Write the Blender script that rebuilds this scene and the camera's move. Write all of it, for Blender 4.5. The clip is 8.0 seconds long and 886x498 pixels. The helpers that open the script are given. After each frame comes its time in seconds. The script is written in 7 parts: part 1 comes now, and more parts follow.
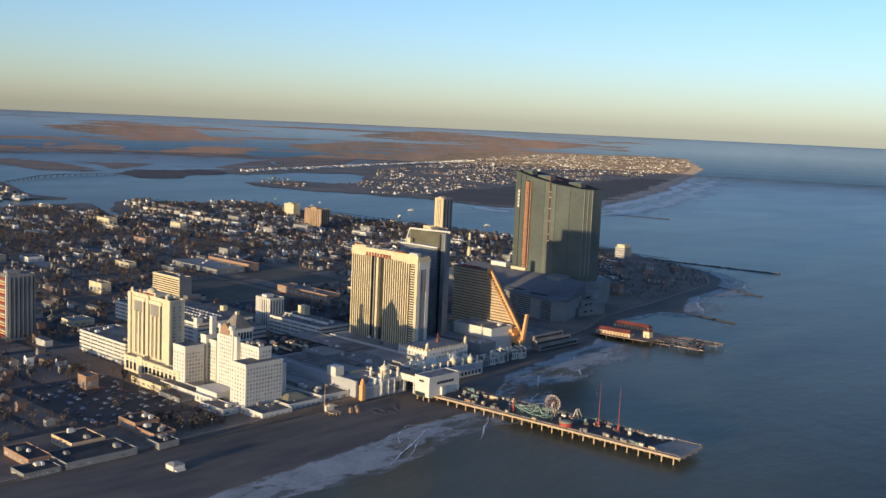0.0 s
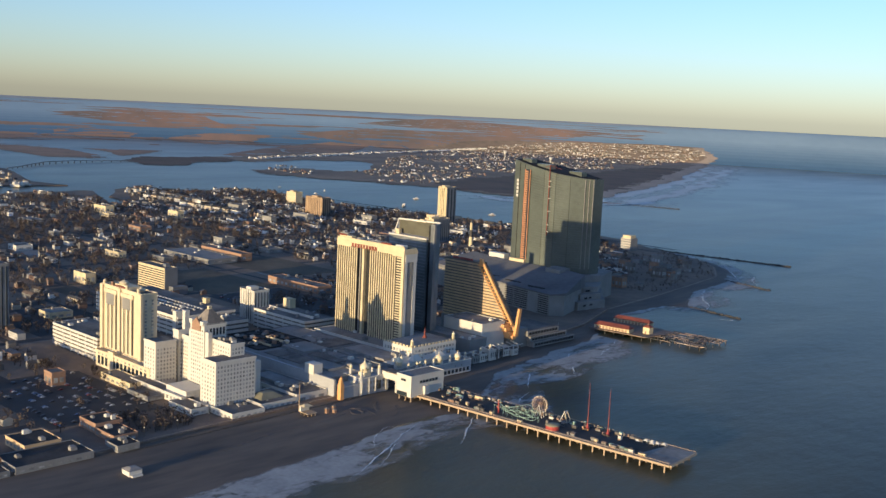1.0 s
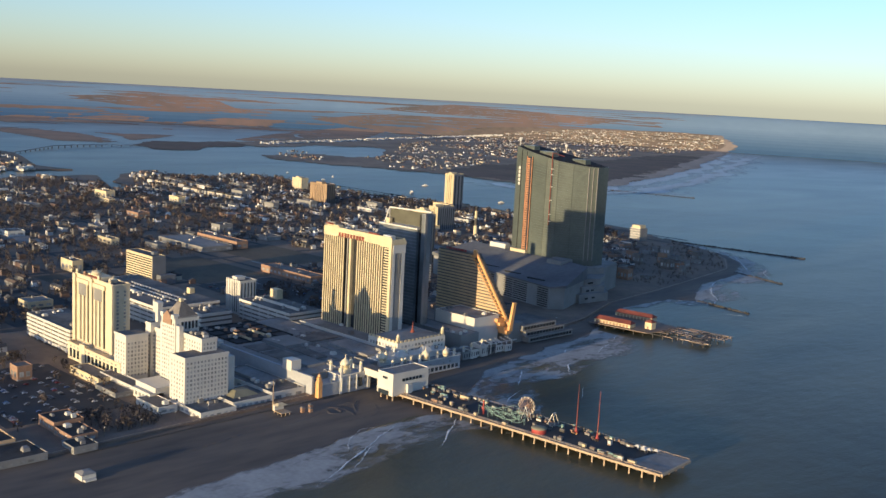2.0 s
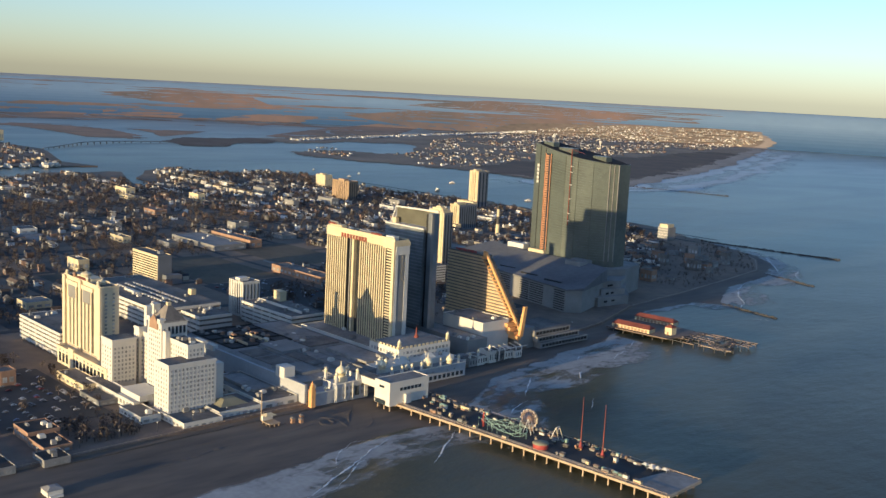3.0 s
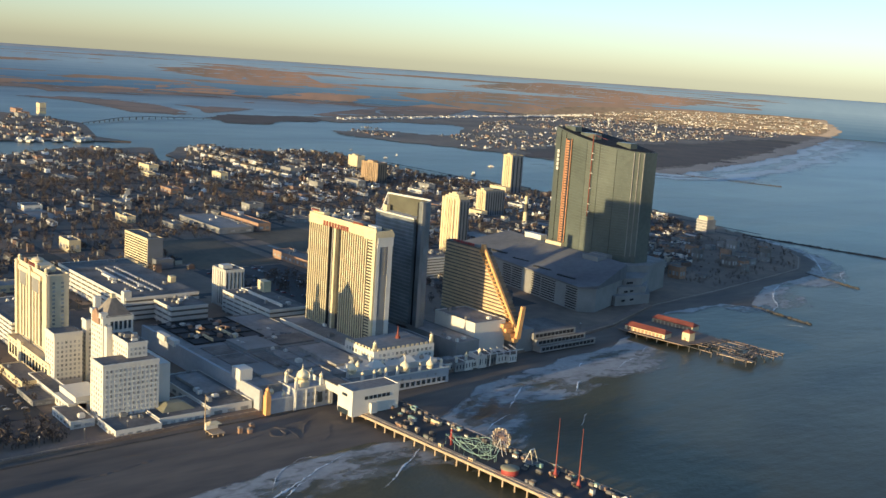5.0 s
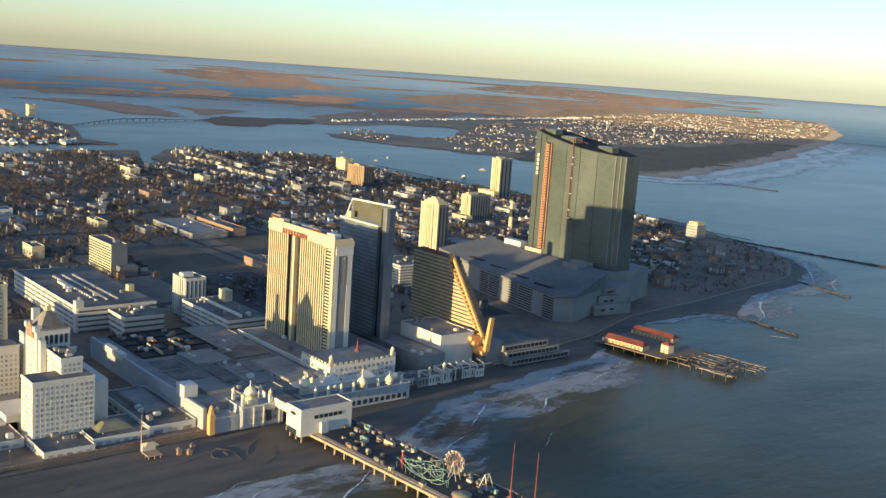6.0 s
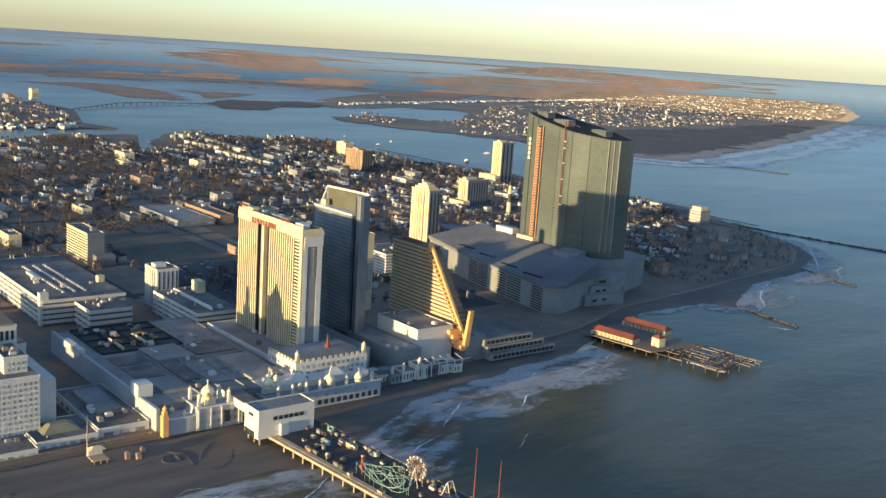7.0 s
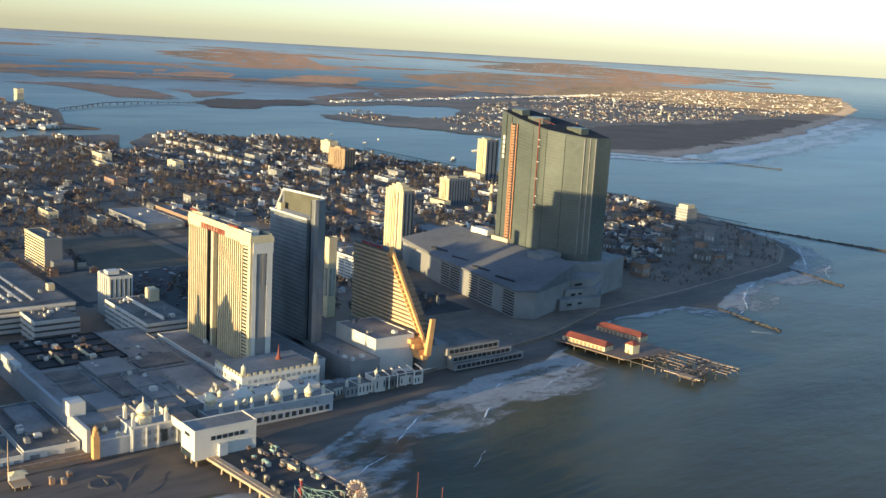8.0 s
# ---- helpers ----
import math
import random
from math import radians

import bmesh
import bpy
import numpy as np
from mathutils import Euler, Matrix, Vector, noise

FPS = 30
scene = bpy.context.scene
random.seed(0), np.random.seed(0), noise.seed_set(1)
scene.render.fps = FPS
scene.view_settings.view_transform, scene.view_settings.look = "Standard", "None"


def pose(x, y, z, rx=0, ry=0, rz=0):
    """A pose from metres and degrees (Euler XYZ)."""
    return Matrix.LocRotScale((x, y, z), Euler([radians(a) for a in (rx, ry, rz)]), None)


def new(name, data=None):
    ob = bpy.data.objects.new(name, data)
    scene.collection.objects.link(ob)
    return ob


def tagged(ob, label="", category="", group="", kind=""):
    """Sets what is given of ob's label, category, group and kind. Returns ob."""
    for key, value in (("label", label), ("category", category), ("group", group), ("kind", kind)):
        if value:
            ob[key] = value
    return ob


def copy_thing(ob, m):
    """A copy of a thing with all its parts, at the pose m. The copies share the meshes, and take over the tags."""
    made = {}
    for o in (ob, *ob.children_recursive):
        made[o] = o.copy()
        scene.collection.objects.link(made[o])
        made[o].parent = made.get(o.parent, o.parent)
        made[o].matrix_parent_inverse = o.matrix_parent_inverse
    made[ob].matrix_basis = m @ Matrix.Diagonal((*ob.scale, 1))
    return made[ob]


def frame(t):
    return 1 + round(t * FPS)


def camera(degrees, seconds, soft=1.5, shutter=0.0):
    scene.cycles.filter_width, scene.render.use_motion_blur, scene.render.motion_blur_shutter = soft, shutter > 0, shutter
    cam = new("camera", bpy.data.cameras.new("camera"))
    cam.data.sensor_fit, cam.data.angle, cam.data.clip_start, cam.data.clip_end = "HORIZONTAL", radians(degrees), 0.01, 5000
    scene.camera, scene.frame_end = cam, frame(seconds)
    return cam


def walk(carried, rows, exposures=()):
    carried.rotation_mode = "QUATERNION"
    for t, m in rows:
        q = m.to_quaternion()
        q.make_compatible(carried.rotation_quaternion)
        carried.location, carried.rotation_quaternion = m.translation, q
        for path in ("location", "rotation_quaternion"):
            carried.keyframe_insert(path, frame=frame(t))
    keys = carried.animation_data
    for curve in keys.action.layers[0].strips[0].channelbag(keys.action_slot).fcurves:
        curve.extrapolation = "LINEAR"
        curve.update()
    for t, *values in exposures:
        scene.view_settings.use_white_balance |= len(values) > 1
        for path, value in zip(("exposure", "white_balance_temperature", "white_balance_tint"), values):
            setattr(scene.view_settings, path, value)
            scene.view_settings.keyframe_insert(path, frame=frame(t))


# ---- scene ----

# The plan below is drawn in paces of 0.68 m; the last lines of the file bring it to metres.
UNIT = 0.68

# Camera: a light aircraft flying along the shore, 268 paces up.
cam = camera(46.0, 8.0, soft=1.5)
ROWS = [
    (0.0, 0.00, 0.00, 269.12, 82.916, -2.557, 42.772),
    (0.5, -6.19, 28.43, 268.62, 82.774, -2.525, 43.007),
    (1.0, -12.38, 56.84, 268.12, 82.221, -2.729, 43.681),
    (1.5, -18.57, 85.20, 267.64, 81.690, -2.930, 44.158),
    (3.0, -36.95, 169.52, 266.43, 81.115, -2.930, 46.915),
    (3.5, -42.96, 197.24, 266.20, 80.791, -2.954, 48.113),
    (4.0, -48.94, 224.85, 266.01, 80.313, -3.097, 49.300),
    (4.5, -54.88, 252.33, 265.89, 79.865, -3.638, 50.169),
    (6.0, -72.29, 333.20, 266.21, 80.025, -3.942, 50.651),
    (6.5, -78.08, 359.71, 266.58, 79.601, -3.944, 50.889),
    (7.0, -83.87, 386.13, 267.01, 79.019, -3.677, 51.530),
    (7.5, -89.65, 412.48, 267.46, 79.127, -3.690, 51.703),
    (8.0, -95.43, 438.78, 267.92, 78.836, -3.215, 51.521),
]
walk(cam, [(t, pose(UNIT * x, UNIT * y, UNIT * z, *turn)) for t, x, y, z, *turn in ROWS], [(0.0, 0.54, 5220, 19), (1.0, 0.63, 5260, 19), (3.5, 0.82, 5420, 15), (6.5, 1.15, 5600, 11), (8.0, 1.30, 5560, 11)])

# ---- light: a very low winter sun from along the shore, clear sky ----
SUN_DIR = Vector((-0.115, 1.0, -0.066)).normalized()   # the way the light travels
world = bpy.data.worlds.new("sky")
scene.world = world
world.use_nodes = True
wn = world.node_tree
sky = wn.nodes.new("ShaderNodeTexSky")
sky.sky_type = "NISHITA"
sky.sun_disc = False
sky.sun_elevation = radians(9.0)
sky.sun_rotation = math.atan2(-SUN_DIR.x, -SUN_DIR.y)
sky.altitude = 200
sky.air_density, sky.dust_density, sky.ozone_density = 1.0, 0.6, 2.3
wn.nodes["Background"].inputs["Strength"].default_value = 0.115
wn.links.new(sky.outputs[0], wn.nodes["Background"].inputs["Color"])
sun = new("sun", bpy.data.lights.new("sun", "SUN"))
sun.data.energy, sun.data.angle, sun.data.color = 4.5, radians(0.55), (1.0, 0.72, 0.31)
sun.matrix_world = Matrix.Translation((0, -300, 600)) @ SUN_DIR.to_track_quat("-Z", "Y").to_matrix().to_4x4()


# ---- materials ----
def material(name, colour, rough=0.7, metal=0.0, vary=0.18, scale=0.15, fine=2.5, bump=0.0, second=None, spec=0.4, per=0.0, stretch=(1, 1, 1)):
    """A surface with mottling at two scales; per varies it from piece to piece."""
    m = bpy.data.materials.new(name)
    m.use_nodes = True
    n, l = m.node_tree.nodes, m.node_tree.links
    b = n["Principled BSDF"]
    mp = n.new("ShaderNodeMapping")
    mp.inputs["Scale"].default_value = stretch
    geo = n.new("ShaderNodeNewGeometry")
    l.new(geo.outputs["Position"], mp.inputs["Vector"])
    big, small = n.new("ShaderNodeTexNoise"), n.new("ShaderNodeTexNoise")
    big.inputs["Scale"].default_value, big.inputs["Detail"].default_value = scale, 4
    small.inputs["Scale"].default_value, small.inputs["Detail"].default_value = fine, 3
    for t in (big, small):
        l.new(mp.outputs[0], t.inputs["Vector"])
    add = n.new("ShaderNodeMath")
    add.operation = "MULTIPLY_ADD"
    l.new(small.outputs["Fac"], add.inputs[0])
    add.inputs[1].default_value = 0.5
    l.new(big.outputs["Fac"], add.inputs[2])
    ramp = n.new("ShaderNodeMapRange")
    ramp.inputs["From Min"].default_value, ramp.inputs["From Max"].default_value = 0.5, 1.0
    l.new(add.outputs[0], ramp.inputs["Value"])
    mix = n.new("ShaderNodeMix")
    mix.data_type = "RGBA"
    lo = second or [c * (1 - vary) for c in colour]
    hi = colour if second else [min(1, c * (1 + vary)) for c in colour]
    mix.inputs["A"].default_value, mix.inputs["B"].default_value = (*lo, 1), (*hi, 1)
    l.new(ramp.outputs[0], mix.inputs["Factor"])
    out = mix.outputs["Result"]
    if per:
        info, hsv, rr = n.new("ShaderNodeObjectInfo"), n.new("ShaderNodeHueSaturation"), n.new("ShaderNodeMapRange")
        rr.inputs["To Min"].default_value, rr.inputs["To Max"].default_value = 1 - per, 1 + per
        tot = n.new("ShaderNodeMath")
        tot.operation = "ADD"
        l.new(info.outputs["Random"], tot.inputs[0])
        l.new(geo.outputs["Random Per Island"], tot.inputs[1])
        fr = n.new("ShaderNodeMath")
        fr.operation = "FRACT"
        l.new(tot.outputs[0], fr.inputs[0])
        l.new(fr.outputs[0], rr.inputs["Value"])
        l.new(rr.outputs[0], hsv.inputs["Value"])
        l.new(out, hsv.inputs["Color"])
        out = hsv.outputs[0]
    l.new(out, b.inputs["Base Color"])
    b.inputs["Roughness"].default_value, b.inputs["Metallic"].default_value = rough, metal
    b.inputs["Specular IOR Level"].default_value = spec
    if bump:
        bp = n.new("ShaderNodeBump")
        bp.inputs["Strength"].default_value, bp.inputs["Distance"].default_value = 1.0, bump
        l.new(add.outputs[0], bp.inputs["Height"])
        l.new(bp.outputs[0], b.inputs["Normal"])
    return m


# dark brown with shade put into its colour
SHADED = material("shaded_brown_wall", (0.125, 0.11, 0.092), 0.5, vary=0.25, scale=0.2)
# blue-grey for sides away from the sun, their shade in the colour
SHADESIDE = material("shaded_side_wall", (0.16, 0.165, 0.175), 0.8, vary=0.15, scale=0.08)
# near-black that carries the shade of recesses in its colour
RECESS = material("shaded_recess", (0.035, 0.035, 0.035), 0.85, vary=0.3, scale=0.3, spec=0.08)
CREAM = material("cream_concrete", (0.58, 0.475, 0.29), 0.75, vary=0.14)
WHITE = material("white_paint", (0.63, 0.587, 0.505), 0.7, second=(0.54, 0.51, 0.455), scale=0.12, fine=1.2)
GREYWALL = material("grey_concrete", (0.23, 0.22, 0.205), 0.85, vary=0.22, scale=0.06)
DARKGLASS = material("dark_window_glass", (0.03, 0.04, 0.05), 0.15, spec=0.6, vary=0.3, scale=0.4)
WINDOW = material("window_pane", (0.31, 0.305, 0.29), 0.2, spec=0.6, vary=0.3, scale=0.4, per=0.4)
BLUEGLASS = material("blue_curtain_glass", (0.165, 0.175, 0.18), 0.35, 0.05, vary=0.35, scale=0.1, spec=0.6)
GREENGLASS = material("green_curtain_glass", (0.096, 0.107, 0.092), 0.35, 0.1, vary=0.3, scale=0.03, fine=0.3, spec=0.4)
FLATROOF = material("gravel_flat_roof", (0.24, 0.21, 0.18), 0.92, second=(0.09, 0.085, 0.08), scale=0.07, fine=0.5, spec=0.2)
PALEROOF = material("pale_membrane_roof", (0.33, 0.31, 0.285), 0.9, second=(0.17, 0.16, 0.15), scale=0.045, fine=0.35, spec=0.2)
OLIVE = material("olive_roof_screen", (0.22, 0.20, 0.13), 0.7, vary=0.15)
ORANGE = material("terracotta_painted_concrete", (0.66, 0.345, 0.125), 0.75, vary=0.14)
TAN = material("tan_concrete", (0.56, 0.40, 0.23), 0.8, vary=0.14)
REDTILE = material("red_tile_roof", (0.25, 0.065, 0.04), 0.85, second=(0.13, 0.04, 0.03), scale=0.15, fine=1.0)
REDPAINT = material("red_paint", (0.30, 0.05, 0.04), 0.65, vary=0.25)
GREENPAINT = material("pale_green_steel", (0.24, 0.34, 0.28), 0.6, vary=0.2)
BRICK = material("brown_brick", (0.30, 0.185, 0.12), 0.85, vary=0.2, scale=0.3)
GOLD = material("gilded_dome", (0.72, 0.62, 0.42), 0.5, 0.1, vary=0.12)
TIMBER = material("weathered_timber", (0.42, 0.31, 0.20), 0.85, vary=0.2, scale=0.2, per=0.15)
DECK = material("boardwalk_planks", (0.25, 0.175, 0.125), 0.85, second=(0.13, 0.10, 0.08), scale=0.08, fine=0.6)
ASPHALT = material("asphalt", (0.052, 0.049, 0.047), 0.9, vary=0.35, scale=0.05)
EARTH = material("winter_town_ground", (0.255, 0.183, 0.125), 0.95, second=(0.12, 0.094, 0.074), scale=0.02, fine=0.12)
GRASS = material("winter_grass", (0.14, 0.108, 0.068), 0.95, second=(0.062, 0.053, 0.04), scale=0.02, fine=0.2)
SAND = material("beach_sand", (0.195, 0.15, 0.111), 0.9, second=(0.07, 0.061, 0.054), scale=0.035, fine=0.16, bump=0.3, stretch=(1.0, 0.22, 1))
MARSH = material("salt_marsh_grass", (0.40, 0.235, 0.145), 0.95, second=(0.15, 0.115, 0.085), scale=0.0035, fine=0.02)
# duller marsh copy: haze painted in, darkened against sun on the tilted backdrop
FARMARSH = material("hazed_marsh_grass", (0.27, 0.175, 0.13), 0.95, second=(0.13, 0.115, 0.105), scale=0.0022, fine=0.012)
SCRUB = material("dune_scrub", (0.125, 0.088, 0.065), 0.95, second=(0.064, 0.05, 0.042), scale=0.01, fine=0.06)
TREES = material("bare_tree_twigs", (0.082, 0.062, 0.049), 0.95, vary=0.35, scale=0.05, per=0.35)
STONE = material("dark_rock", (0.07, 0.065, 0.06), 0.9, vary=0.3, scale=0.3)


def foam_material(name, fresh, thin):
    """Thin broken foam: water and wet sand show between its streaks."""
    m = material(name, fresh, 0.85, second=thin, scale=0.05, fine=0.4)
    n, l = m.node_tree.nodes, m.node_tree.links
    b, out = n["Principled BSDF"], n["Material Output"]
    at = n.new("ShaderNodeAttribute")
    at.attribute_name = "foam"
    geo, mp = n.new("ShaderNodeNewGeometry"), n.new("ShaderNodeMapping")
    mp.inputs["Scale"].default_value = (1.0, 0.5, 1.0)
    l.new(geo.outputs["Position"], mp.inputs["Vector"])
    last = at.outputs["Fac"]
    for scale, gain in ((0.045, 1.9), (0.22, 1.6)):
        t, a = n.new("ShaderNodeTexNoise"), n.new("ShaderNodeMath")
        t.inputs["Scale"].default_value, t.inputs["Detail"].default_value = scale, 5
        t.inputs["Distortion"].default_value = 0.8
        l.new(mp.outputs[0], t.inputs["Vector"])
        a.operation = "MULTIPLY_ADD"
        a.inputs[1].default_value = gain
        l.new(t.outputs["Fac"], a.inputs[0])
        l.new(last, a.inputs[2])
        last = a.outputs[0]
    r = n.new("ShaderNodeMapRange")
    r.interpolation_type = "SMOOTHSTEP"
    r.inputs["From Min"].default_value, r.inputs["From Max"].default_value = 1.8, 2.8
    r.inputs["To Max"].default_value = 0.85
    l.new(last, r.inputs["Value"])
    clear, mix = n.new("ShaderNodeBsdfTransparent"), n.new("ShaderNodeMixShader")
    l.new(r.outputs[0], mix.inputs[0])
    l.new(clear.outputs[0], mix.inputs[1])
    l.new(b.outputs[0], mix.inputs[2])
    l.new(mix.outputs[0], out.inputs["Surface"])
    return m


FOAM = foam_material("sea_foam", (0.50, 0.475, 0.44), (0.33, 0.32, 0.30))
# brighter copy of the foam; the far surf's brightness is painted in
BRIGHTFOAM = foam_material("brightened_foam", (0.66, 0.71, 0.70), (0.50, 0.56, 0.57))
# matte backdrop water; sky sheen and paling to the horizon are painted in
FARSEA = [material("sky_toned_water", (0.088 + 0.018 * k, 0.16 + 0.0205 * k, 0.258 + 0.02 * k), 1.0, second=(0.075 + 0.0155 * k, 0.14 + 0.018 * k, 0.23 + 0.018 * k), scale=0.002, fine=0.02, spec=0.0) for k in range(9)]
CREST = material("breaking_wave_foam", (0.66, 0.66, 0.65), 0.8, vary=0.25, scale=0.4)
ROOFS = [material("shingle_roof_" + n, c, 0.9, vary=0.2, scale=0.4, per=0.3) for n, c in (("grey", (0.10, 0.10, 0.105)), ("brown", (0.11, 0.08, 0.06)), ("dark", (0.055, 0.055, 0.06)))]
SIDINGS = [material("siding_" + n, c, 0.75, vary=0.1, scale=0.3, per=0.35) for n, c in (("white", (0.62, 0.59, 0.54)), ("cream", (0.50, 0.42, 0.31)), ("brick", (0.20, 0.13, 0.095)), ("grey", (0.15, 0.14, 0.13)))]


def water_material(name, swell, gloss, colour):
    """Sea water; swell scales the height of its waves."""
    m = bpy.data.materials.new(name)
    m.use_nodes = True
    n, l = m.node_tree.nodes, m.node_tree.links
    b = n["Principled BSDF"]
    b.inputs["Roughness"].default_value = 0.3
    b.inputs["IOR"].default_value = 1.33
    b.inputs["Specular IOR Level"].default_value = gloss
    geo = n.new("ShaderNodeNewGeometry")
    # lighter and darker streaks in the base colour, drawn out along the shore
    sm, st, mix = n.new("ShaderNodeMapping"), n.new("ShaderNodeTexNoise"), n.new("ShaderNodeMix")
    sm.inputs["Scale"].default_value = (1.0, 0.4, 1.0)
    st.inputs["Scale"].default_value, st.inputs["Detail"].default_value, st.inputs["Distortion"].default_value = 0.006, 7, 0.7
    mix.data_type = "RGBA"
    mix.inputs["A"].default_value, mix.inputs["B"].default_value = (*[c * 0.62 for c in colour], 1), (*[c * 1.38 for c in colour], 1)
    sr = n.new("ShaderNodeMapRange")
    sr.inputs["From Min"].default_value, sr.inputs["From Max"].default_value = 0.36, 0.64
    l.new(geo.outputs["Position"], sm.inputs[0])
    l.new(sm.outputs[0], st.inputs["Vector"])
    l.new(st.outputs["Fac"], sr.inputs["Value"])
    l.new(sr.outputs[0], mix.inputs["Factor"])
    l.new(mix.outputs["Result"], b.inputs["Base Color"])
    last = None
    for scale, dist, stretch in ((0.018, 1.2, (1.6, 0.7, 1)), (0.1, 0.45, (1.5, 0.6, 1)), (0.5, 0.12, (1, 1, 1))):
        mp, t, bp = n.new("ShaderNodeMapping"), n.new("ShaderNodeTexNoise"), n.new("ShaderNodeBump")
        mp.inputs["Scale"].default_value = stretch
        t.inputs["Scale"].default_value, t.inputs["Detail"].default_value = scale, 4
        bp.inputs["Strength"].default_value, bp.inputs["Distance"].default_value = 0.8, dist * swell
        l.new(geo.outputs["Position"], mp.inputs[0])
        l.new(mp.outputs[0], t.inputs["Vector"])
        l.new(t.outputs["Fac"], bp.inputs["Height"])
        if last:
            l.new(last.outputs[0], bp.inputs["Normal"])
        last = bp
    l.new(last.outputs[0], b.inputs["Normal"])
    return m


# steps by distance from the flight's middle: calmer waves, the sky's sheen painted paler
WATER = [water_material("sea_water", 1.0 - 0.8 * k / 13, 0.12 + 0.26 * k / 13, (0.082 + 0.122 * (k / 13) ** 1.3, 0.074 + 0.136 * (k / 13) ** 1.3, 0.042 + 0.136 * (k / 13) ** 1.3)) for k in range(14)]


# ---- mesh helpers ----
def link(name, verts, faces, mats, parent=None, label="", smooth=False):
    me = bpy.data.meshes.new(name)
    me.from_pydata(verts, [], faces)
    for m in mats if isinstance(mats, (list, tuple)) else [mats]:
        me.materials.append(m)
    if smooth:
        me.polygons.foreach_set("use_smooth", [True] * len(me.polygons))
    me.update()
    ob = new(name, me)
    if parent:
        ob.parent = parent
    if label:
        ob["label"] = label
    return ob


def part(name, bm, mat, parent, label=""):
    me = bpy.data.meshes.new(name)
    bm.to_mesh(me)
    bm.free()
    for m in mat if isinstance(mat, (list, tuple)) else [mat]:
        me.materials.append(m)
    ob = new(name, me)
    ob.parent = parent
    if label:
        ob["label"] = label
    return ob


def add_box(bm, x0, x1, y0, y1, z0, z1, mi=0):
    v = [bm.verts.new(p) for p in ((x0, y0, z0), (x1, y0, z0), (x1, y1, z0), (x0, y1, z0), (x0, y0, z1), (x1, y0, z1), (x1, y1, z1), (x0, y1, z1))]
    for f in ((3, 2, 1, 0), (4, 5, 6, 7), (0, 1, 5, 4), (1, 2, 6, 5), (2, 3, 7, 6), (3, 0, 4, 7)):
        bm.faces.new([v[i] for i in f]).material_index = mi


def box(name, parent, mat, x0, x1, y0, y1, z0, z1, label=""):
    bm = bmesh.new()
    add_box(bm, x0, x1, y0, y1, z0, z1)
    return part(name, bm, mat, parent, label)


def prism(name, parent, mat, pts, z0, z1, label=""):
    """An upright solid over a plan (counter-clockwise); z1 may be one height or one for each corner."""
    n = len(pts)
    tops = z1 if isinstance(z1, (list, tuple)) else [z1] * n
    verts = [(x, y, z0) for x, y in pts] + [(x, y, z) for (x, y), z in zip(pts, tops)]
    faces = [tuple(reversed(range(n))), tuple(range(n, 2 * n))] + [(i, (i + 1) % n, n + (i + 1) % n, n + i) for i in range(n)]
    return link(name, verts, faces, mat, parent, label)


def thing(name, at, label, category, group="", kind=""):
    e = new(name)
    e.location = at
    e.empty_display_size = 1
    return tagged(e, label, category, group, kind)


def lathe(bm, profile, at=(0, 0, 0), seg=12, mi=0):
    rings = []
    for r, z in profile:
        rings.append([bm.verts.new((at[0] + r * math.cos(6.28319 * i / seg), at[1] + r * math.sin(6.28319 * i / seg), at[2] + z)) for i in range(seg)])
    for a, b in zip(rings, rings[1:]):
        for i in range(seg):
            f = bm.faces.new((a[i], a[(i + 1) % seg], b[(i + 1) % seg], b[i]))
            f.smooth, f.material_index = True, mi


def add_beam(bm, a, b, w, mi=0):
    a, b = Vector(a), Vector(b)
    d = (b - a).normalized()
    s = d.cross(Vector((0, 0, 1)))
    s = (s if s.length > 0.01 else Vector((1, 0, 0))).normalized() * w / 2
    u = d.cross(s).normalized() * w / 2
    v = [bm.verts.new(p + i * s + j * u) for p in (a, b) for i, j in ((-1, -1), (1, -1), (1, 1), (-1, 1))]
    for f in ((0, 1, 2, 3), (7, 6, 5, 4), (0, 4, 5, 1), (1, 5, 6, 2), (2, 6, 7, 3), (3, 7, 4, 0)):
        bm.faces.new([v[i] for i in f]).material_index = mi


def add_line(bm, pts, w, closed=False):
    """One continuous square bar along a bent line."""
    n, rings = len(pts), []
    for i, p in enumerate(pts):
        a, b = (pts[i - 1], pts[(i + 1) % n]) if closed else (pts[max(0, i - 1)], pts[min(n - 1, i + 1)])
        d = (Vector(b) - Vector(a)).normalized()
        s = d.cross(Vector((0, 0, 1)))
        s = (s if s.length > 0.01 else Vector((1, 0, 0))).normalized() * w / 2
        u = d.cross(s).normalized() * w / 2
        rings.append([bm.verts.new(Vector(p) + i2 * s + j2 * u) for i2, j2 in ((-1, -1), (1, -1), (1, 1), (-1, 1))])
    for a, b in zip(rings, rings[1:] + (rings[:1] if closed else [])):
        for k in range(4):
            bm.faces.new((a[k], b[k], b[(k + 1) % 4], a[(k + 1) % 4]))


def pieces(name, parent, mat, size, places, label=""):
    """Alike pieces, one object each on one shared mesh: boxes of that size centred at the places."""
    me = None
    for p in places:
        if me is None:
            o = box(name, parent, mat, -size[0] / 2, size[0] / 2, -size[1] / 2, size[1] / 2, -size[2] / 2, size[2] / 2, label)
            me = o.data
        else:
            o = new(name, me)
            o.parent = parent
        o.location = p


def frange(a, b, n):
    """n middles of n equal steps from a to b."""
    return [a + (b - a) * (i + 0.5) / n for i in range(n)]


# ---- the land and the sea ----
# middle of the flight at eye height, the point the far land is fitted to
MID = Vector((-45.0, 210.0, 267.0))
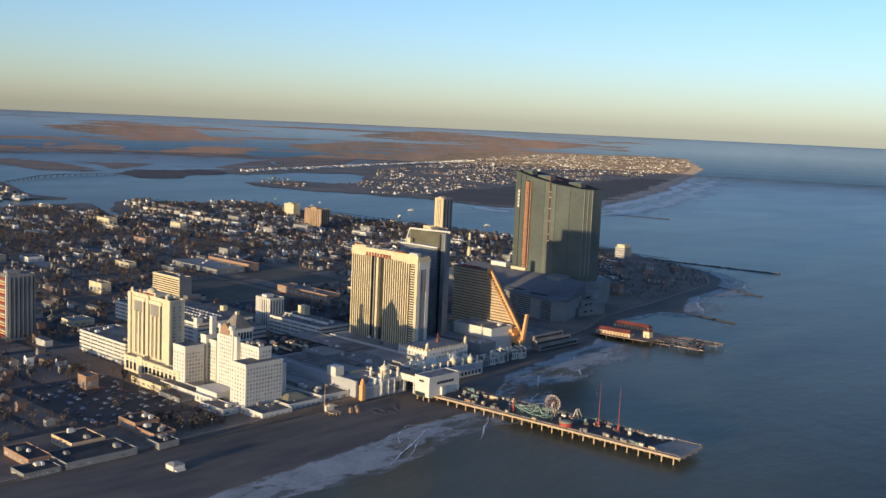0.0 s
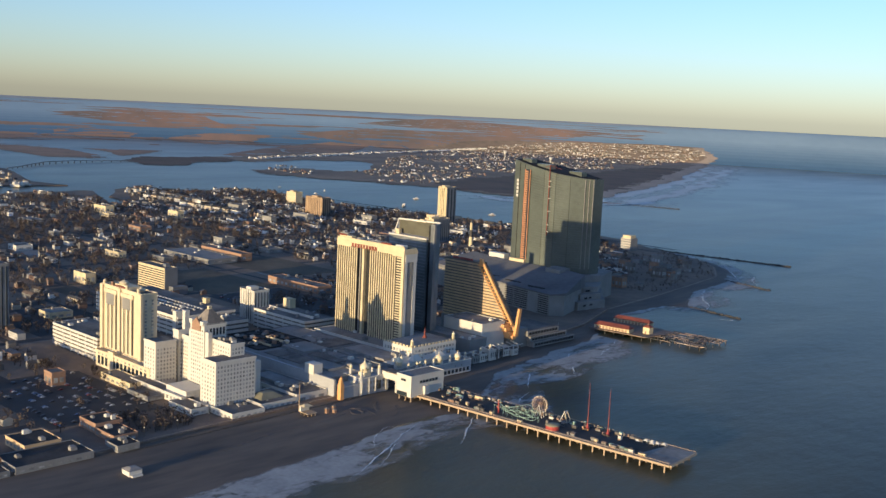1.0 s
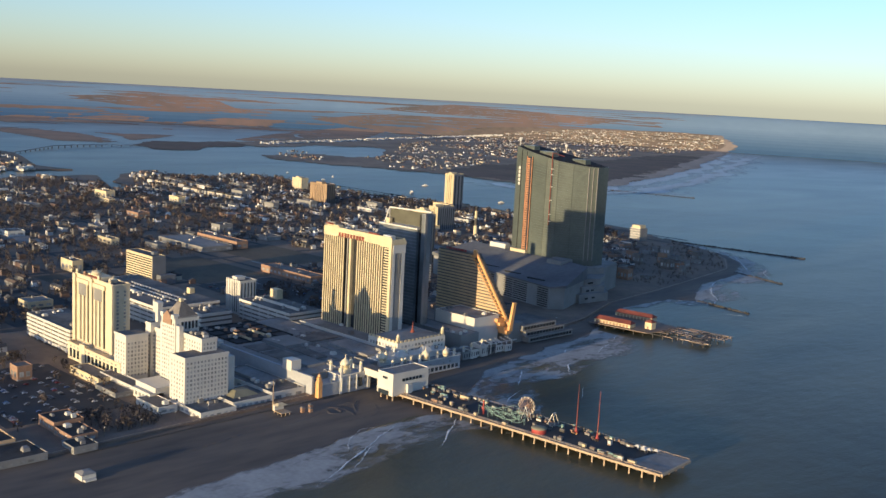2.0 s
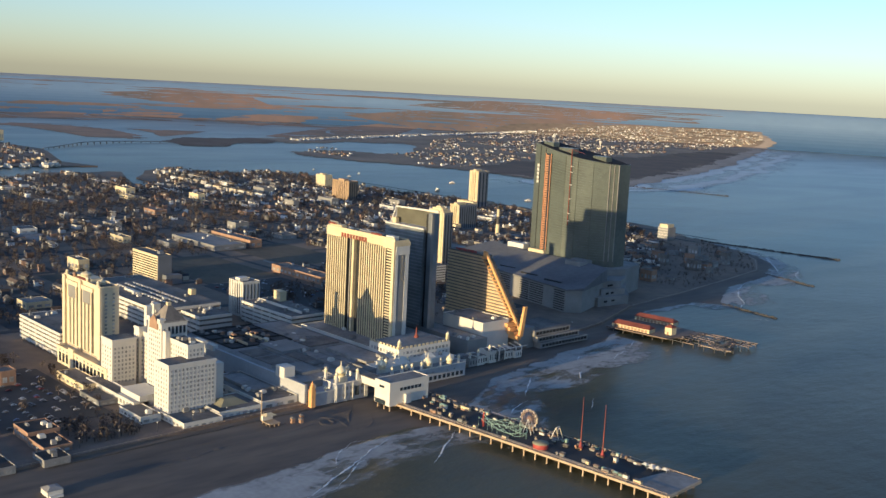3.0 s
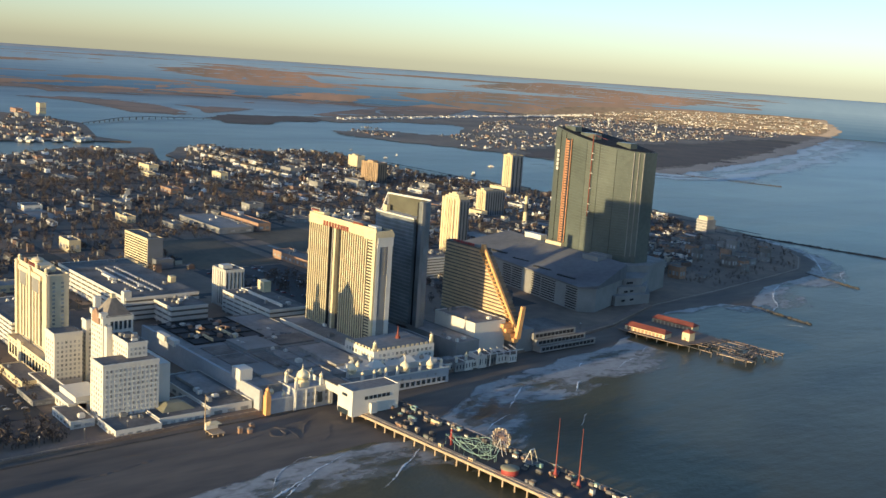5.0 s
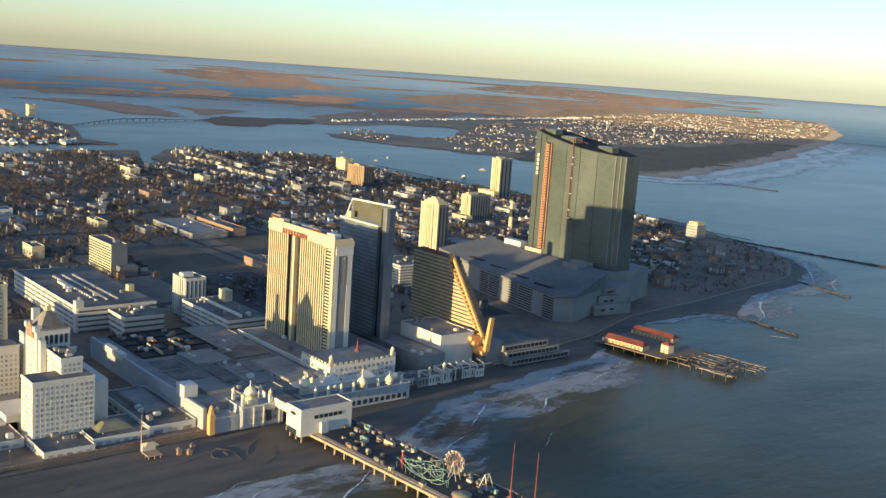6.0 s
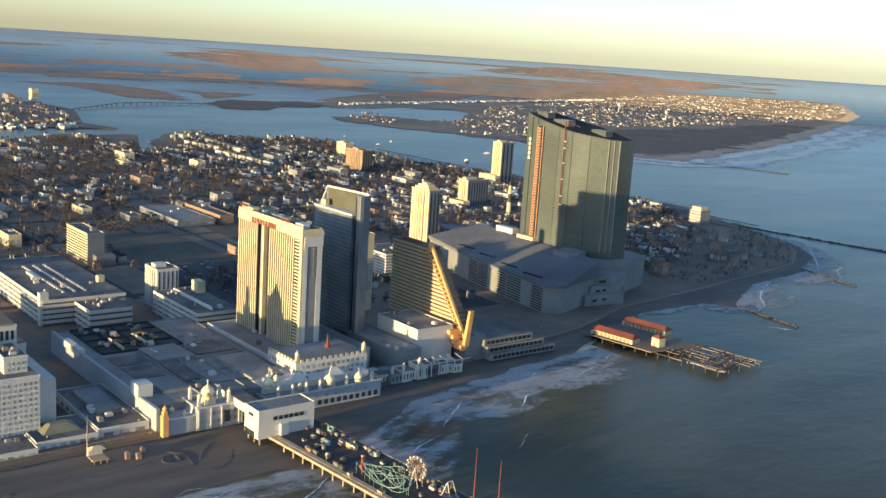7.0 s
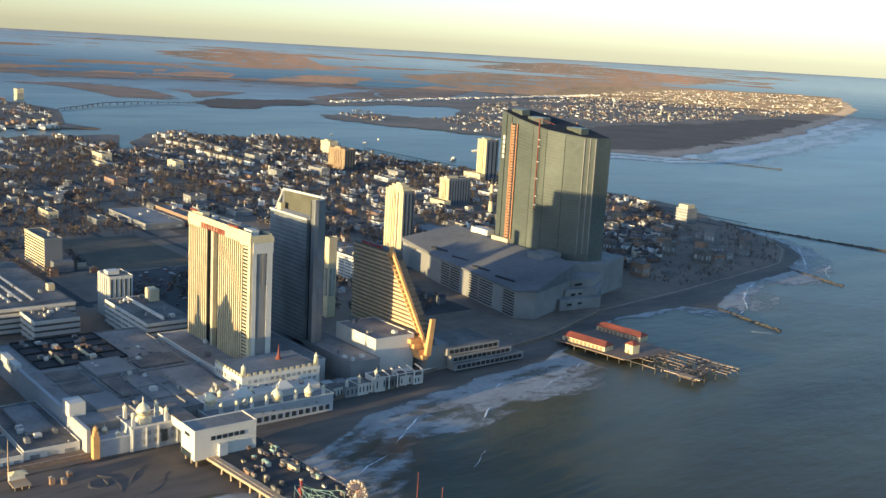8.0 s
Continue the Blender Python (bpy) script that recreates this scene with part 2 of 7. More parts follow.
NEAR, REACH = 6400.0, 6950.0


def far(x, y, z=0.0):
    """Past 6400 paces the country is a backdrop, shrunk towards the mid-flight eye so it fits the camera's view and
    lies inside its reach; the earth's curve is kept.
    """
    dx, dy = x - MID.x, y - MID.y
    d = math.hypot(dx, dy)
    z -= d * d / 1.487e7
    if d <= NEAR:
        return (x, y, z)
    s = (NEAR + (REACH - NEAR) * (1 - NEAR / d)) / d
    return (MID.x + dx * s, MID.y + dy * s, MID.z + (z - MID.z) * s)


def shore(y):
    """x of the boardwalk's sea edge."""
    pts = ((-3000, -560), (300, -694), (422, -699), (614, -705), (714, -706), (792, -709), (879, -724), (1124, -768), (1246, -814), (1398, -834), (1521, -854), (1663, -880), (1761, -940), (1827, -1017), (1880, -1150))
    for (ya, xa), (yb, xb) in zip(pts, pts[1:]):
        if y <= yb:
            return xa + (xb - xa) * (y - ya) / (yb - ya)
    return pts[-1][1]


def water_edge(y):
    pts = ((-3000, -430), (300, -560), (420, -590), (540, -598), (650, -614), (700, -615), (730, -606), (767, -628), (795, -645), (822, -659), (856, -684), (888, -688), (960, -700), (1001, -712), (1058, -714), (1110, -738), (1240, -790), (1345, -790), (1370, -762), (1420, -790), (1500, -830), (1640, -846), (1660, -864), (1760, -908), (1827, -990), (1880, -1120))
    for (ya, xa), (yb, xb) in zip(pts, pts[1:]):
        if y <= yb:
            return xa + (xb - xa) * (y - ya) / (yb - ya)
    return pts[-1][1]


def wobble(x, y, s, k):
    return noise.noise(Vector((x * s, y * s, k)))


def build_water():
    seg = 900
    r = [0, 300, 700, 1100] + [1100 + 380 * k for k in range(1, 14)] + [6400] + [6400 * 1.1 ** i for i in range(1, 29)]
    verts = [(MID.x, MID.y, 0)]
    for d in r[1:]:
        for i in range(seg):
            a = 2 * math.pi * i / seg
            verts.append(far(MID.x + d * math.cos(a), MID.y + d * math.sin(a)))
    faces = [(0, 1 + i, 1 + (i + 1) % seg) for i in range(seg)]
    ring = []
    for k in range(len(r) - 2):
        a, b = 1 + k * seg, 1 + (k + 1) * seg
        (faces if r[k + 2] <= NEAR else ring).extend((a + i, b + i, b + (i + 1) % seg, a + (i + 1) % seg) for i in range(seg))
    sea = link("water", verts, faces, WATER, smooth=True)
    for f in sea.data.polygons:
        # the water step follows distance from the middle of the flight
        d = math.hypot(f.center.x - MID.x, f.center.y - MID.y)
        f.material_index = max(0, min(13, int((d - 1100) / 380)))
    tagged(sea, "dark blue-grey sea and bays reaching towards the horizon", "water", kind="structure")
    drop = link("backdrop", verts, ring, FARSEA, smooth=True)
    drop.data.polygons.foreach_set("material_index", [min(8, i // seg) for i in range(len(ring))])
    tagged(drop, "distant water backdrop with the sky's sheen painted in", "water", kind="structure")


build_water()


def build_town_ground():
    """The town's island: a slab 2.4 m above the sea from the boardwalk back to the inlet and the bay."""
    ys = [-3000, 0, 300, 422, 614, 714, 792, 879, 1124, 1246, 1398, 1521, 1663, 1761, 1827, 1880]
    plan = [(shore(y) + 2, y) for y in ys]
    plan += [(-1265, 1950), (-1355, 1962), (-1385, 1885), (-1420, 1960), (-1560, 1930), (-1640, 1925), (-1740, 1925), (-1866, 1885), (-1992, 1850), (-2100, 1835), (-2260, 1870), (-2440, 1900), (-2530, 1800), (-2510, 1705), (-2680, 1610), (-2610, 1500), (-2520, 1450), (-2440, 1390), (-2300, 1370), (-2270, 1310), (-2350, 1330), (-2590, 1425), (-2610, 1400), (-2590, 1310), (-2610, 1250), (-2590, 1190), (-2510, 1090), (-2420, 985), (-2250, 800), (-2600, 750), (-2750, 1000), (-2780, 1130), (-2791, 1269), (-2770, 1340), (-2760, 1440), (-2900, 1400), (-3050, 1445), (-3230, 1500), (-3360, 1530), (-3600, 1500), (-3760, 1420), (-4000, 900), (-4000, -3000)]
    prism("ground", None, EARTH, plan, -3.0, 2.4)
    tagged(bpy.data.objects["ground"], "dark winter ground of a built-up barrier island", "ground", kind="structure")


build_town_ground()


def build_beach():
    """Sand falling from the boardwalk into the sea, with low uneven berms."""
    verts, faces, n = [], [], 14
    ys = [-1500, -900, -500, -200] + list(range(0, 1900, 6))
    for y in ys:
        a, b = shore(y) + 1.5, water_edge(y)
        b2 = b + 14
        for i in range(n):
            t = i / (n - 1)
            x = a + (b2 - a) * t
            z = 2.2 * (1 - (x - a) / max(b - a, 8)) + 0.5 * noise.noise(Vector((x * 0.03, y * 0.012, 3))) * min(1, 4 * t)
            verts.append((x, y, z if i else 2.3))
    for k in range(len(ys) - 1):
        for i in range(n - 1):
            a = k * n + i
            faces.append((a, a + 1, a + n + 1, a + n))
    tagged(link("beach", verts, faces, SAND, smooth=True), "tan sandy beach with wet tyre-marked sand", "beach", kind="structure")


build_beach()


def grid_patch(name, mat, cells, inside, z, label, category, kind="stuff", foam=None):
    """A sheet made of the cells (lists of four corners) whose middle lies inside; foam(x, y) is how thick surf lies."""
    verts, faces, index, thick = [], [], {}, []
    for quad in cells:
        cx, cy = sum(p[0] for p in quad) / 4, sum(p[1] for p in quad) / 4
        if not inside(cx, cy):
            continue
        f = []
        for p in quad:
            if p not in index:
                index[p] = len(verts)
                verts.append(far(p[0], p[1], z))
                if foam:
                    thick.append(foam(p[0], p[1]))
            f.append(index[p])
        faces.append(f)
    ob = link(name, verts, faces, mat)
    if foam:
        ob.data.attributes.new("foam", "FLOAT", "POINT").data.foreach_set("value", thick)
    return tagged(ob, label, category, kind=kind)


def polar_cells(a0, a1, na, d0, d1, step):
    """Cells round MID; angles in degrees, counter-clockwise from +y."""
    ds = [d0]
    while ds[-1] < d1:
        ds.append(ds[-1] * step)
    rows = []
    for d in ds:
        rows.append([(MID.x - d * math.sin(radians(a0 + (a1 - a0) * i / na)), MID.y + d * math.cos(radians(a0 + (a1 - a0) * i / na))) for i in range(na + 1)])
    for p, q in zip(rows, rows[1:]):
        for i in range(na):
            yield (p[i], q[i], q[i + 1], p[i + 1])


def within(poly, x, y):
    odd = False
    for (xa, ya), (xb, yb) in zip(poly, poly[1:] + poly[:1]):
        if (ya > y) != (yb > y) and x < xa + (xb - xa) * (y - ya) / (yb - ya):
            odd = not odd
    return odd


BARRIER = [(-3200, 2390), (-3000, 2330), (-2841, 2395), (-2663, 2480), (-2414, 2545), (-2050, 2600), (-1934, 2713), (-2063, 3149), (-2350, 3895), (-2930, 5167), (-3717, 6739), (-4604, 8105), (-5100, 8900), (-5700, 8950), (-5990, 7714), (-5939, 6600), (-5000, 5200), (-4200, 3900), (-4273, 3437), (-3885, 2744), (-3750, 2640), (-3600, 2700), (-3710, 3030), (-3612, 3292), (-3300, 3115), (-3063, 2817), (-3229, 2640)]
WOODS = [(-2690, 3000), (-2420, 2570), (-2100, 2660), (-2010, 2780), (-2130, 3170), (-2420, 3880), (-2900, 4950), (-3050, 4900), (-2850, 4100), (-2780, 3500)]
ISLE = [(-3679, 2151), (-3990, 2386), (-3896, 2534), (-3906, 2842), (-3622, 2531), (-3443, 2189), (-3496, 2083)]


def on_barrier(x, y):
    x2, y2 = x + 60 * wobble(x, y, 0.006, 1), y + 60 * wobble(x, y, 0.006, 5)
    return within(BARRIER, x2, y2)


MARSHES = [
    [(-4770, 1790), (-4770, 2010), (-4470, 2380), (-4320, 2730), (-4130, 2540), (-3830, 2080), (-3900, 1890), (-4380, 1840)],
    [(-5580, 2130), (-6120, 2620), (-5840, 2850), (-5390, 2490), (-5210, 2030)],
    [(-6660, 3220), (-7200, 3780), (-6150, 3650), (-5550, 3230), (-5840, 2840)],
    [(-7320, 2300), (-6700, 2520), (-6510, 2680), (-5750, 1870)],
    [(-11860, 5530), (-13630, 7480), (-12100, 8020), (-7580, 5310), (-7690, 4770), (-9680, 4920)],
    [(-5430, 3360), (-6600, 4510), (-6290, 4750), (-5350, 3920), (-5000, 3420)],
    [(-4030, 2720), (-4610, 3450), (-5320, 4550), (-4950, 4570), (-4030, 3510), (-3980, 3080)],
    [(-6720, 5320), (-8410, 7790), (-7930, 8570), (-5430, 7150), (-4080, 5330), (-4690, 4430)],
    [(-10430, 9290), (-19240, 19760), (-9140, 13380), (-6610, 8900)],
]


def marshy(x, y):
    d = math.hypot(x - MID.x, y - MID.y)
    a = math.degrees(math.atan2(MID.x - x, y - MID.y))
    if within(BARRIER, x, y) or d > 26000:
        return False
    k = 0.03 * d
    x2, y2 = x + k * wobble(x, y, 7.0 / d, 3) + 0.4 * k * wobble(x, y, 24.0 / d, 13), y + k * wobble(x, y, 7.0 / d, 8) + 0.4 * k * wobble(x, y, 24.0 / d, 18)
    q = math.log(d)
    if any(within(p, x2, y2) for p in MARSHES):
        # tidal creeks, narrow and winding, widened with distance to fit the camera's view
        return abs(wobble(x, y, 0.0013, 31)) > 0.02 and noise.noise(Vector((q * 26, a / 5, 12))) > -0.45
    if a < 33 + 3 * wobble(x, y, 0.0004, 9) or d < 5200:
        return False
    # noise by bearing and log distance, stretched into bands across the camera's view
    v = noise.noise(Vector((q * 9, a / 9, 2))) + 0.55 * noise.noise(Vector((q * 23, a / 5, 4))) + 0.3 * noise.noise(Vector((q * 52, a / 1.6, 6)))
    return v > (0.34 if d < 8500 else 0.22 if a > 50 else 0.16)


DUNE = material("dry_dune_grass", (0.27, 0.205, 0.145), 0.95, second=(0.13, 0.105, 0.082), scale=0.006, fine=0.04)
grid_patch("barrier_island", DUNE, list(polar_cells(24, 62, 620, 3000, 11500, 1.011)), on_barrier, 1.6, "low sandy barrier island across the inlet", "island", "structure")
grid_patch("dune_scrub", SCRUB, list(polar_cells(28, 48, 320, 3000, 6600, 1.01)), lambda x, y: within(WOODS, x + 70 * wobble(x, y, 0.008, 1), y + 70 * wobble(x, y, 0.008, 5)), 1.95, "dark winter scrub on the undeveloped end of an island", "scrub")
SEAWARD = [(-2040, 2600), (-1934, 2713), (-2063, 3149), (-2350, 3895), (-2930, 5167), (-3717, 6739), (-4604, 8105), (-5050, 8800)]


def seaward(x, y):
    """How far seaward of the barrier island's outer shore a place lies."""
    best, sign = 1e9, 1
    for (xa, ya), (xb, yb) in zip(SEAWARD, SEAWARD[1:]):
        dx, dy = xb - xa, yb - ya
        t = max(0, min(1, ((x - xa) * dx + (y - ya) * dy) / (dx * dx + dy * dy)))
        d = math.hypot(x - xa - t * dx, y - ya - t * dy)
        if d < best:
            best, sign = d, 1 if (x - xa) * dy - (y - ya) * dx > 0 else -1
    return best * sign


outer = list(polar_cells(24, 48, 560, 2900, 11500, 1.009))
near_outer = [c for c in outer if math.hypot(c[2][0] - MID.x, c[2][1] - MID.y) < NEAR]
OUTERSAND = material("pale_dry_sand", (0.40, 0.32, 0.245), 0.9, second=(0.26, 0.215, 0.175), scale=0.01, fine=0.06)
grid_patch("outer_beach", OUTERSAND, outer, lambda x, y: -60 < seaward(x, y) + 40 * wobble(x, y, 0.006, 3) < 14, 1.75, "pale outer beach of a barrier island", "beach", "structure")


def outer_foam(x, y):
    """Lines of breakers off the outer shore, thinning seaward and with distance."""
    s = seaward(x, y) + 40 * wobble(x, y, 0.006, 3)
    ends = min(1.0, (6400 - math.hypot(x - MID.x, y - MID.y)) / 900)
    lines = 0.55 + 0.55 * math.sin(s / 19 + 3 * wobble(x, y, 0.004, 5))
    thick = max(0.0, 1 - s / (290 + 90 * wobble(x, y, 0.004, 14))) ** 0.5
    return 0.22 + 1.35 * ends * lines * thick * min(1.0, max(0.0, s / 12)) - 1.1 * max(0.0, (s - 190) / 110)


grid_patch("outer_surf", BRIGHTFOAM, near_outer, lambda x, y: 8 < seaward(x, y) + 40 * wobble(x, y, 0.006, 3) < 310, 0.8, "broken white surf off a barrier island", "surf", foam=outer_foam)
grid_patch("marsh_isle", SCRUB, list(polar_cells(50, 70, 320, 3700, 5200, 1.008)), lambda x, y: within(ISLE, x + 80 * wobble(x, y, 0.006, 1), y + 80 * wobble(x, y, 0.006, 5)), 1.5, "dark scrubby islet in the bay", "island")
# haze is painted into the mainland's pale blue-grey
MAINLAND = material("hazed_woods", (0.32, 0.345, 0.38), 1.0, second=(0.28, 0.305, 0.34), scale=0.003, fine=0.02, spec=0.0)
grid_patch("mainland", MAINLAND, list(polar_cells(26, 92, 300, 24000, 60000, 1.03)), lambda x, y: (lambda d, a: d > 33000 + 7000 * wobble(x, y, 0.00012, 23) and a > 33 + 6 * wobble(x, y, 0.0001, 24) and (d > 42000 or wobble(x, y, 0.0004, 25) > -0.15))(math.hypot(x - MID.x, y - MID.y), math.degrees(math.atan2(MID.x - x, y - MID.y))), 6.0, "wooded mainland along the horizon with haze painted in", "mainland", "structure")
grid_patch("distant_marsh", FARMARSH, list(polar_cells(26, 92, 820, 6400, 27000, 1.011)), marshy, 1.0, "far marsh islands dulled by haze painted into their brown", "marsh", "structure")
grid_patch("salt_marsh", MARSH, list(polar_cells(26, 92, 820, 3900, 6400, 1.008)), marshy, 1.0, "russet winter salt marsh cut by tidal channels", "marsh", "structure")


# ---- hotels ----
def bands(name, parent, mat, x0, x1, y0, y1, zs, thick):
    """Level slabs, one piece for each height."""
    pieces(name, parent, mat, (x1 - x0, y1 - y0, thick), [((x0 + x1) / 2, (y0 + y1) / 2, z) for z in zs])


def windows_y(parent, xs, y, zs, w, h, mat=None):
    """Windows on a wall that faces -y."""
    pieces("window", parent, mat or WINDOW, (w, 0.3, h), [(x, y, z) for x in xs for z in zs])


def windows_x(parent, x, ys, zs, w, h, mat=None):
    """Windows on a wall that faces +x."""
    pieces("window", parent, mat or WINDOW, (0.3, w, h), [(x, y, z) for y in ys for z in zs])


def roof_clutter(parent, x0, x1, y0, y1, z, n, seed, mat=None):
    rnd = random.Random(seed)
    for i in range(n):
        w, d, h = rnd.uniform(2, 5), rnd.uniform(2, 5), rnd.uniform(1.2, 3)
        x, y = rnd.uniform(x0, x1 - w), rnd.uniform(y0, y1 - d)
        bm = bmesh.new()
        add_box(bm, x, x + w, y, y + d, z, z + h)
        add_box(bm, x + 0.4, x + w - 0.4, y + 0.4, y + d - 0.4, z + h, z + h + 0.5)
        part("rooftop_unit", bm, mat or rnd.choice((PALEROOF, GREYWALL, WHITE)), parent)


def parapet(parent, mat, x0, x1, y0, y1, z, h=1.2, t=0.6):
    bm = bmesh.new()
    add_box(bm, x0, x1, y0, y0 + t, z, z + h)
    add_box(bm, x0, x1, y1 - t, y1, z, z + h)
    add_box(bm, x0, x0 + t, y0 + t, y1 - t, z, z + h)
    add_box(bm, x1 - t, x1, y0 + t, y1 - t, z, z + h)
    part("parapet", bm, mat, parent)


def sign_bars(parent, mat, x0, x1, y, z0, z1, n, seed):
    """Lettering that stands as plain bars."""
    rnd = random.Random(seed)
    step = (x1 - x0) / n
    for i in range(n):
        x = x0 + i * step
        box("sign_bar", parent, mat, x + step * 0.1, x + step * rnd.uniform(0.7, 0.9), y - 0.5, y, z0, z1)


def ribbed_hotel():
    t = thing("hotel_tower", (-826, 815, 2), "tall cream hotel slab with close vertical ribs and red rooftop lettering", "hotel")
    t.location = (0, 0, 0)
    x0, x1, y0, y1, zb, zt = -879.0, -774.0, 807.5, 824.5, 2.4, 117.5
    # matte core painted as dark recesses in place of glass, set back in the middle bay
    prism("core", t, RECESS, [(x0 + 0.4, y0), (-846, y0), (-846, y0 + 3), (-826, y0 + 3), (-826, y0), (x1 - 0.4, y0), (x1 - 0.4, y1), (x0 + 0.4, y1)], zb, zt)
    # vertical ribs
    rib = [-878.4 + 3.45 * i for i in range(10)] + [-825.2 + 3.42 * i for i in range(12)]
    pieces("rib", t, CREAM, (1.4, 0.9, zt - zb), [(x, y0 - 0.25, (zb + zt) / 2) for x in rib])
    pieces("rib", t, CREAM, (3.0, 3.6, zt - zb), [(-837, y0 + 1.3, (zb + zt) / 2)])
    pieces("rib", t, GREYWALL, (1.6, 0.8, zt - zb), [(x, y0 + 2.8, (zb + zt) / 2) for x in (-844.6, -828.2)])
    # balcony bay beside the corner
    box("corner_pier", t, CREAM, -777.2, x1 + 0.5, y0 - 1.2, y0 + 0.8, zb, zt)
    bands("balcony", t, CREAM, -784.5, -777.3, y0 - 1.1, y0 + 0.2, [zb + 3 + 2.75 * i for i in range(41)], 1.2)
    # end wall
    box("end_wall", t, WHITE, x1 - 0.3, x1 + 0.6, y0 + 0.9, y0 + 4.2, zb, zt)
    box("end_wall", t, WHITE, x1 - 0.3, x1 + 0.6, y1 - 4.0, y1 + 0.6, zb, zt)
    box("end_wall", t, GREYWALL, x1 - 0.3, x1 + 0.3, y0 + 4.6, y1 - 4.4, zb, zt)
    pieces("sign_bar", t, GREYWALL, (0.4, 2.0, 2.6), [(x1 + 0.6, y0 + 10.5, 112 - 4.2 * i) for i in range(8)])
    # fascia over the heads of the ribs, deeper at both ends, with a heavier cap on the corner
    for a, b, z in ((x0 - 0.4, -858, 112.2), (-858, -812, 113.2), (-812, -790, 112.6), (-790, x1 + 0.7, 111.4)):
        box("fascia", t, CREAM, a, b, y0 - 1.3, y0 - 0.75, z, zt)
    box("corner_cap", t, CREAM, -786, x1 + 1.4, y0 - 1.9, y1 + 1.2, zt - 3.2, zt)
    box("end_fascia", t, WHITE, x1 + 0.65, x1 + 1.2, y0 + 0.9, y1 + 0.8, 106, zt - 3.3)
    # crown: a cornice that steps up over the left half
    bm = bmesh.new()
    add_box(bm, x0 - 0.6, x1 + 1, y0 - 1.6, y1 + 0.8, zt, zt + 1.2)
    add_box(bm, x0 - 0.2, x1 + 0.6, y0 - 1.1, y0 - 0.1, zt + 1.2, zt + 4.4)
    add_box(bm, x1 - 0.4, x1 + 0.6, y0 - 0.1, y1, zt + 1.2, zt + 2.4)
    add_box(bm, x0 - 0.2, x0 + 0.8, y0 - 0.1, y1, zt + 1.2, zt + 3.0)
    add_box(bm, x0 + 0.8, x1 - 0.4, y1 - 0.8, y1, zt + 1.2, zt + 3.0)
    part("cornice", bm, CREAM, t)
    box("roof", t, FLATROOF, x0 + 0.8, x1 - 0.4, y0, y1 - 0.8, zt + 1.2, zt + 1.5)
    box("penthouse", t, CREAM, -877, -858, y0 + 1, y0 + 7, zt + 1.5, zt + 6)
    box("penthouse", t, PALEROOF, -838, -800, y0 + 7, y0 + 13, zt + 1.5, zt + 4.5)
    sign_bars(t, REDTILE, -877, -864, y0 - 0.4, zt + 6.0, zt + 7.8, 7, 3)
    box("sign_rail", t, GREYWALL, -877, -864, y0 + 1.0, y0 + 1.5, zt + 6.0, zt + 8.8)
    sign_bars(t, REDTILE, -855, -814, y0 - 1.32, zt - 4.6, zt - 0.4, 9, 4)
    sign_bars(t, REDTILE, -808, -792, y0 - 1.3, zt + 4.4, zt + 6.2, 8, 5)
    box("penthouse", t, WHITE, -790, -778, y0 + 2, y0 + 8, zt + 1.5, zt + 5.5)
    roof_clutter(t, -870, -782, y0 + 8, y1 - 1, zt + 1.5, 9, 11)


BLUEGREY = material("blue_grey_spandrel", (0.27, 0.275, 0.275), 0.6, vary=0.2, scale=0.1)
# olive screen darkened in colour for the shade inside the frame
SCREEN = material("shaded_roof_screen", (0.095, 0.09, 0.062), 0.7, vary=0.3, scale=0.08)


def glass_hotel():
    t = thing("hotel_tower", (0, 0, 0), "slim blue-glass hotel tower with a raised sail-like roof frame", "hotel")
    y0, y1 = 878.0, 889.0
    box("body", t, BLUEGLASS, -872, -812, y0, y1, 2.4, 121)
    # set-back slot, blackened in colour for its shade
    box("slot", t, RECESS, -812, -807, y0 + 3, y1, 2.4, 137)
    box("body", t, BLUEGLASS, -807, -802, y0 + 1, y1, 2.4, 138.5)
    box("corner_fin", t, GREYWALL, -802, -800.8, y0 + 0.5, y0 + 4, 2.4, 139)
    bands("floor_band", t, BLUEGREY, -871.5, -812.5, y0 - 0.35, y0 + 0.2, [8 + 3.6 * i for i in range(31)], 1.1)
    # roof frame: posts, a cap and a leaning screen
    bm = bmesh.new()
    add_box(bm, -872.5, -811.5, y0 - 0.8, y1, 121, 122.4)
    part("roof_edge", bm, WHITE, t)
    bm = bmesh.new()
    add_beam(bm, (-866, y1 - 2, 138.8), (-800.4, y1 - 2, 140.5), 1.6)
    add_beam(bm, (-866, y1 - 2, 122), (-866, y1 - 2, 138.8), 1.4)
    add_beam(bm, (-866, y0 + 2, 122.5), (-866, y1 - 2, 138.8), 1.2)
    part("roof_frame", bm, WHITE, t)
    bm = bmesh.new()
    v = [bm.verts.new(p) for p in ((-866, y1 - 1.4, 122.6), (-807, y1 - 1.4, 122.6), (-807, y1 - 1.4, 138.6), (-866, y1 - 1.4, 137.6), (-866, y1 - 0.8, 122.6), (-807, y1 - 0.8, 122.6), (-807, y1 - 0.8, 138.6), (-866, y1 - 0.8, 137.6))]
    for f in ((0, 1, 2, 3), (7, 6, 5, 4), (0, 4, 5, 1), (1, 5, 6, 2), (2, 6, 7, 3), (3, 7, 4, 0)):
        bm.faces.new([v[i] for i in f])
    part("roof_screen", bm, SCREEN, t)
    box("penthouse", t, CREAM, -864, -858, y0 + 2, y0 + 6, 122.4, 128)


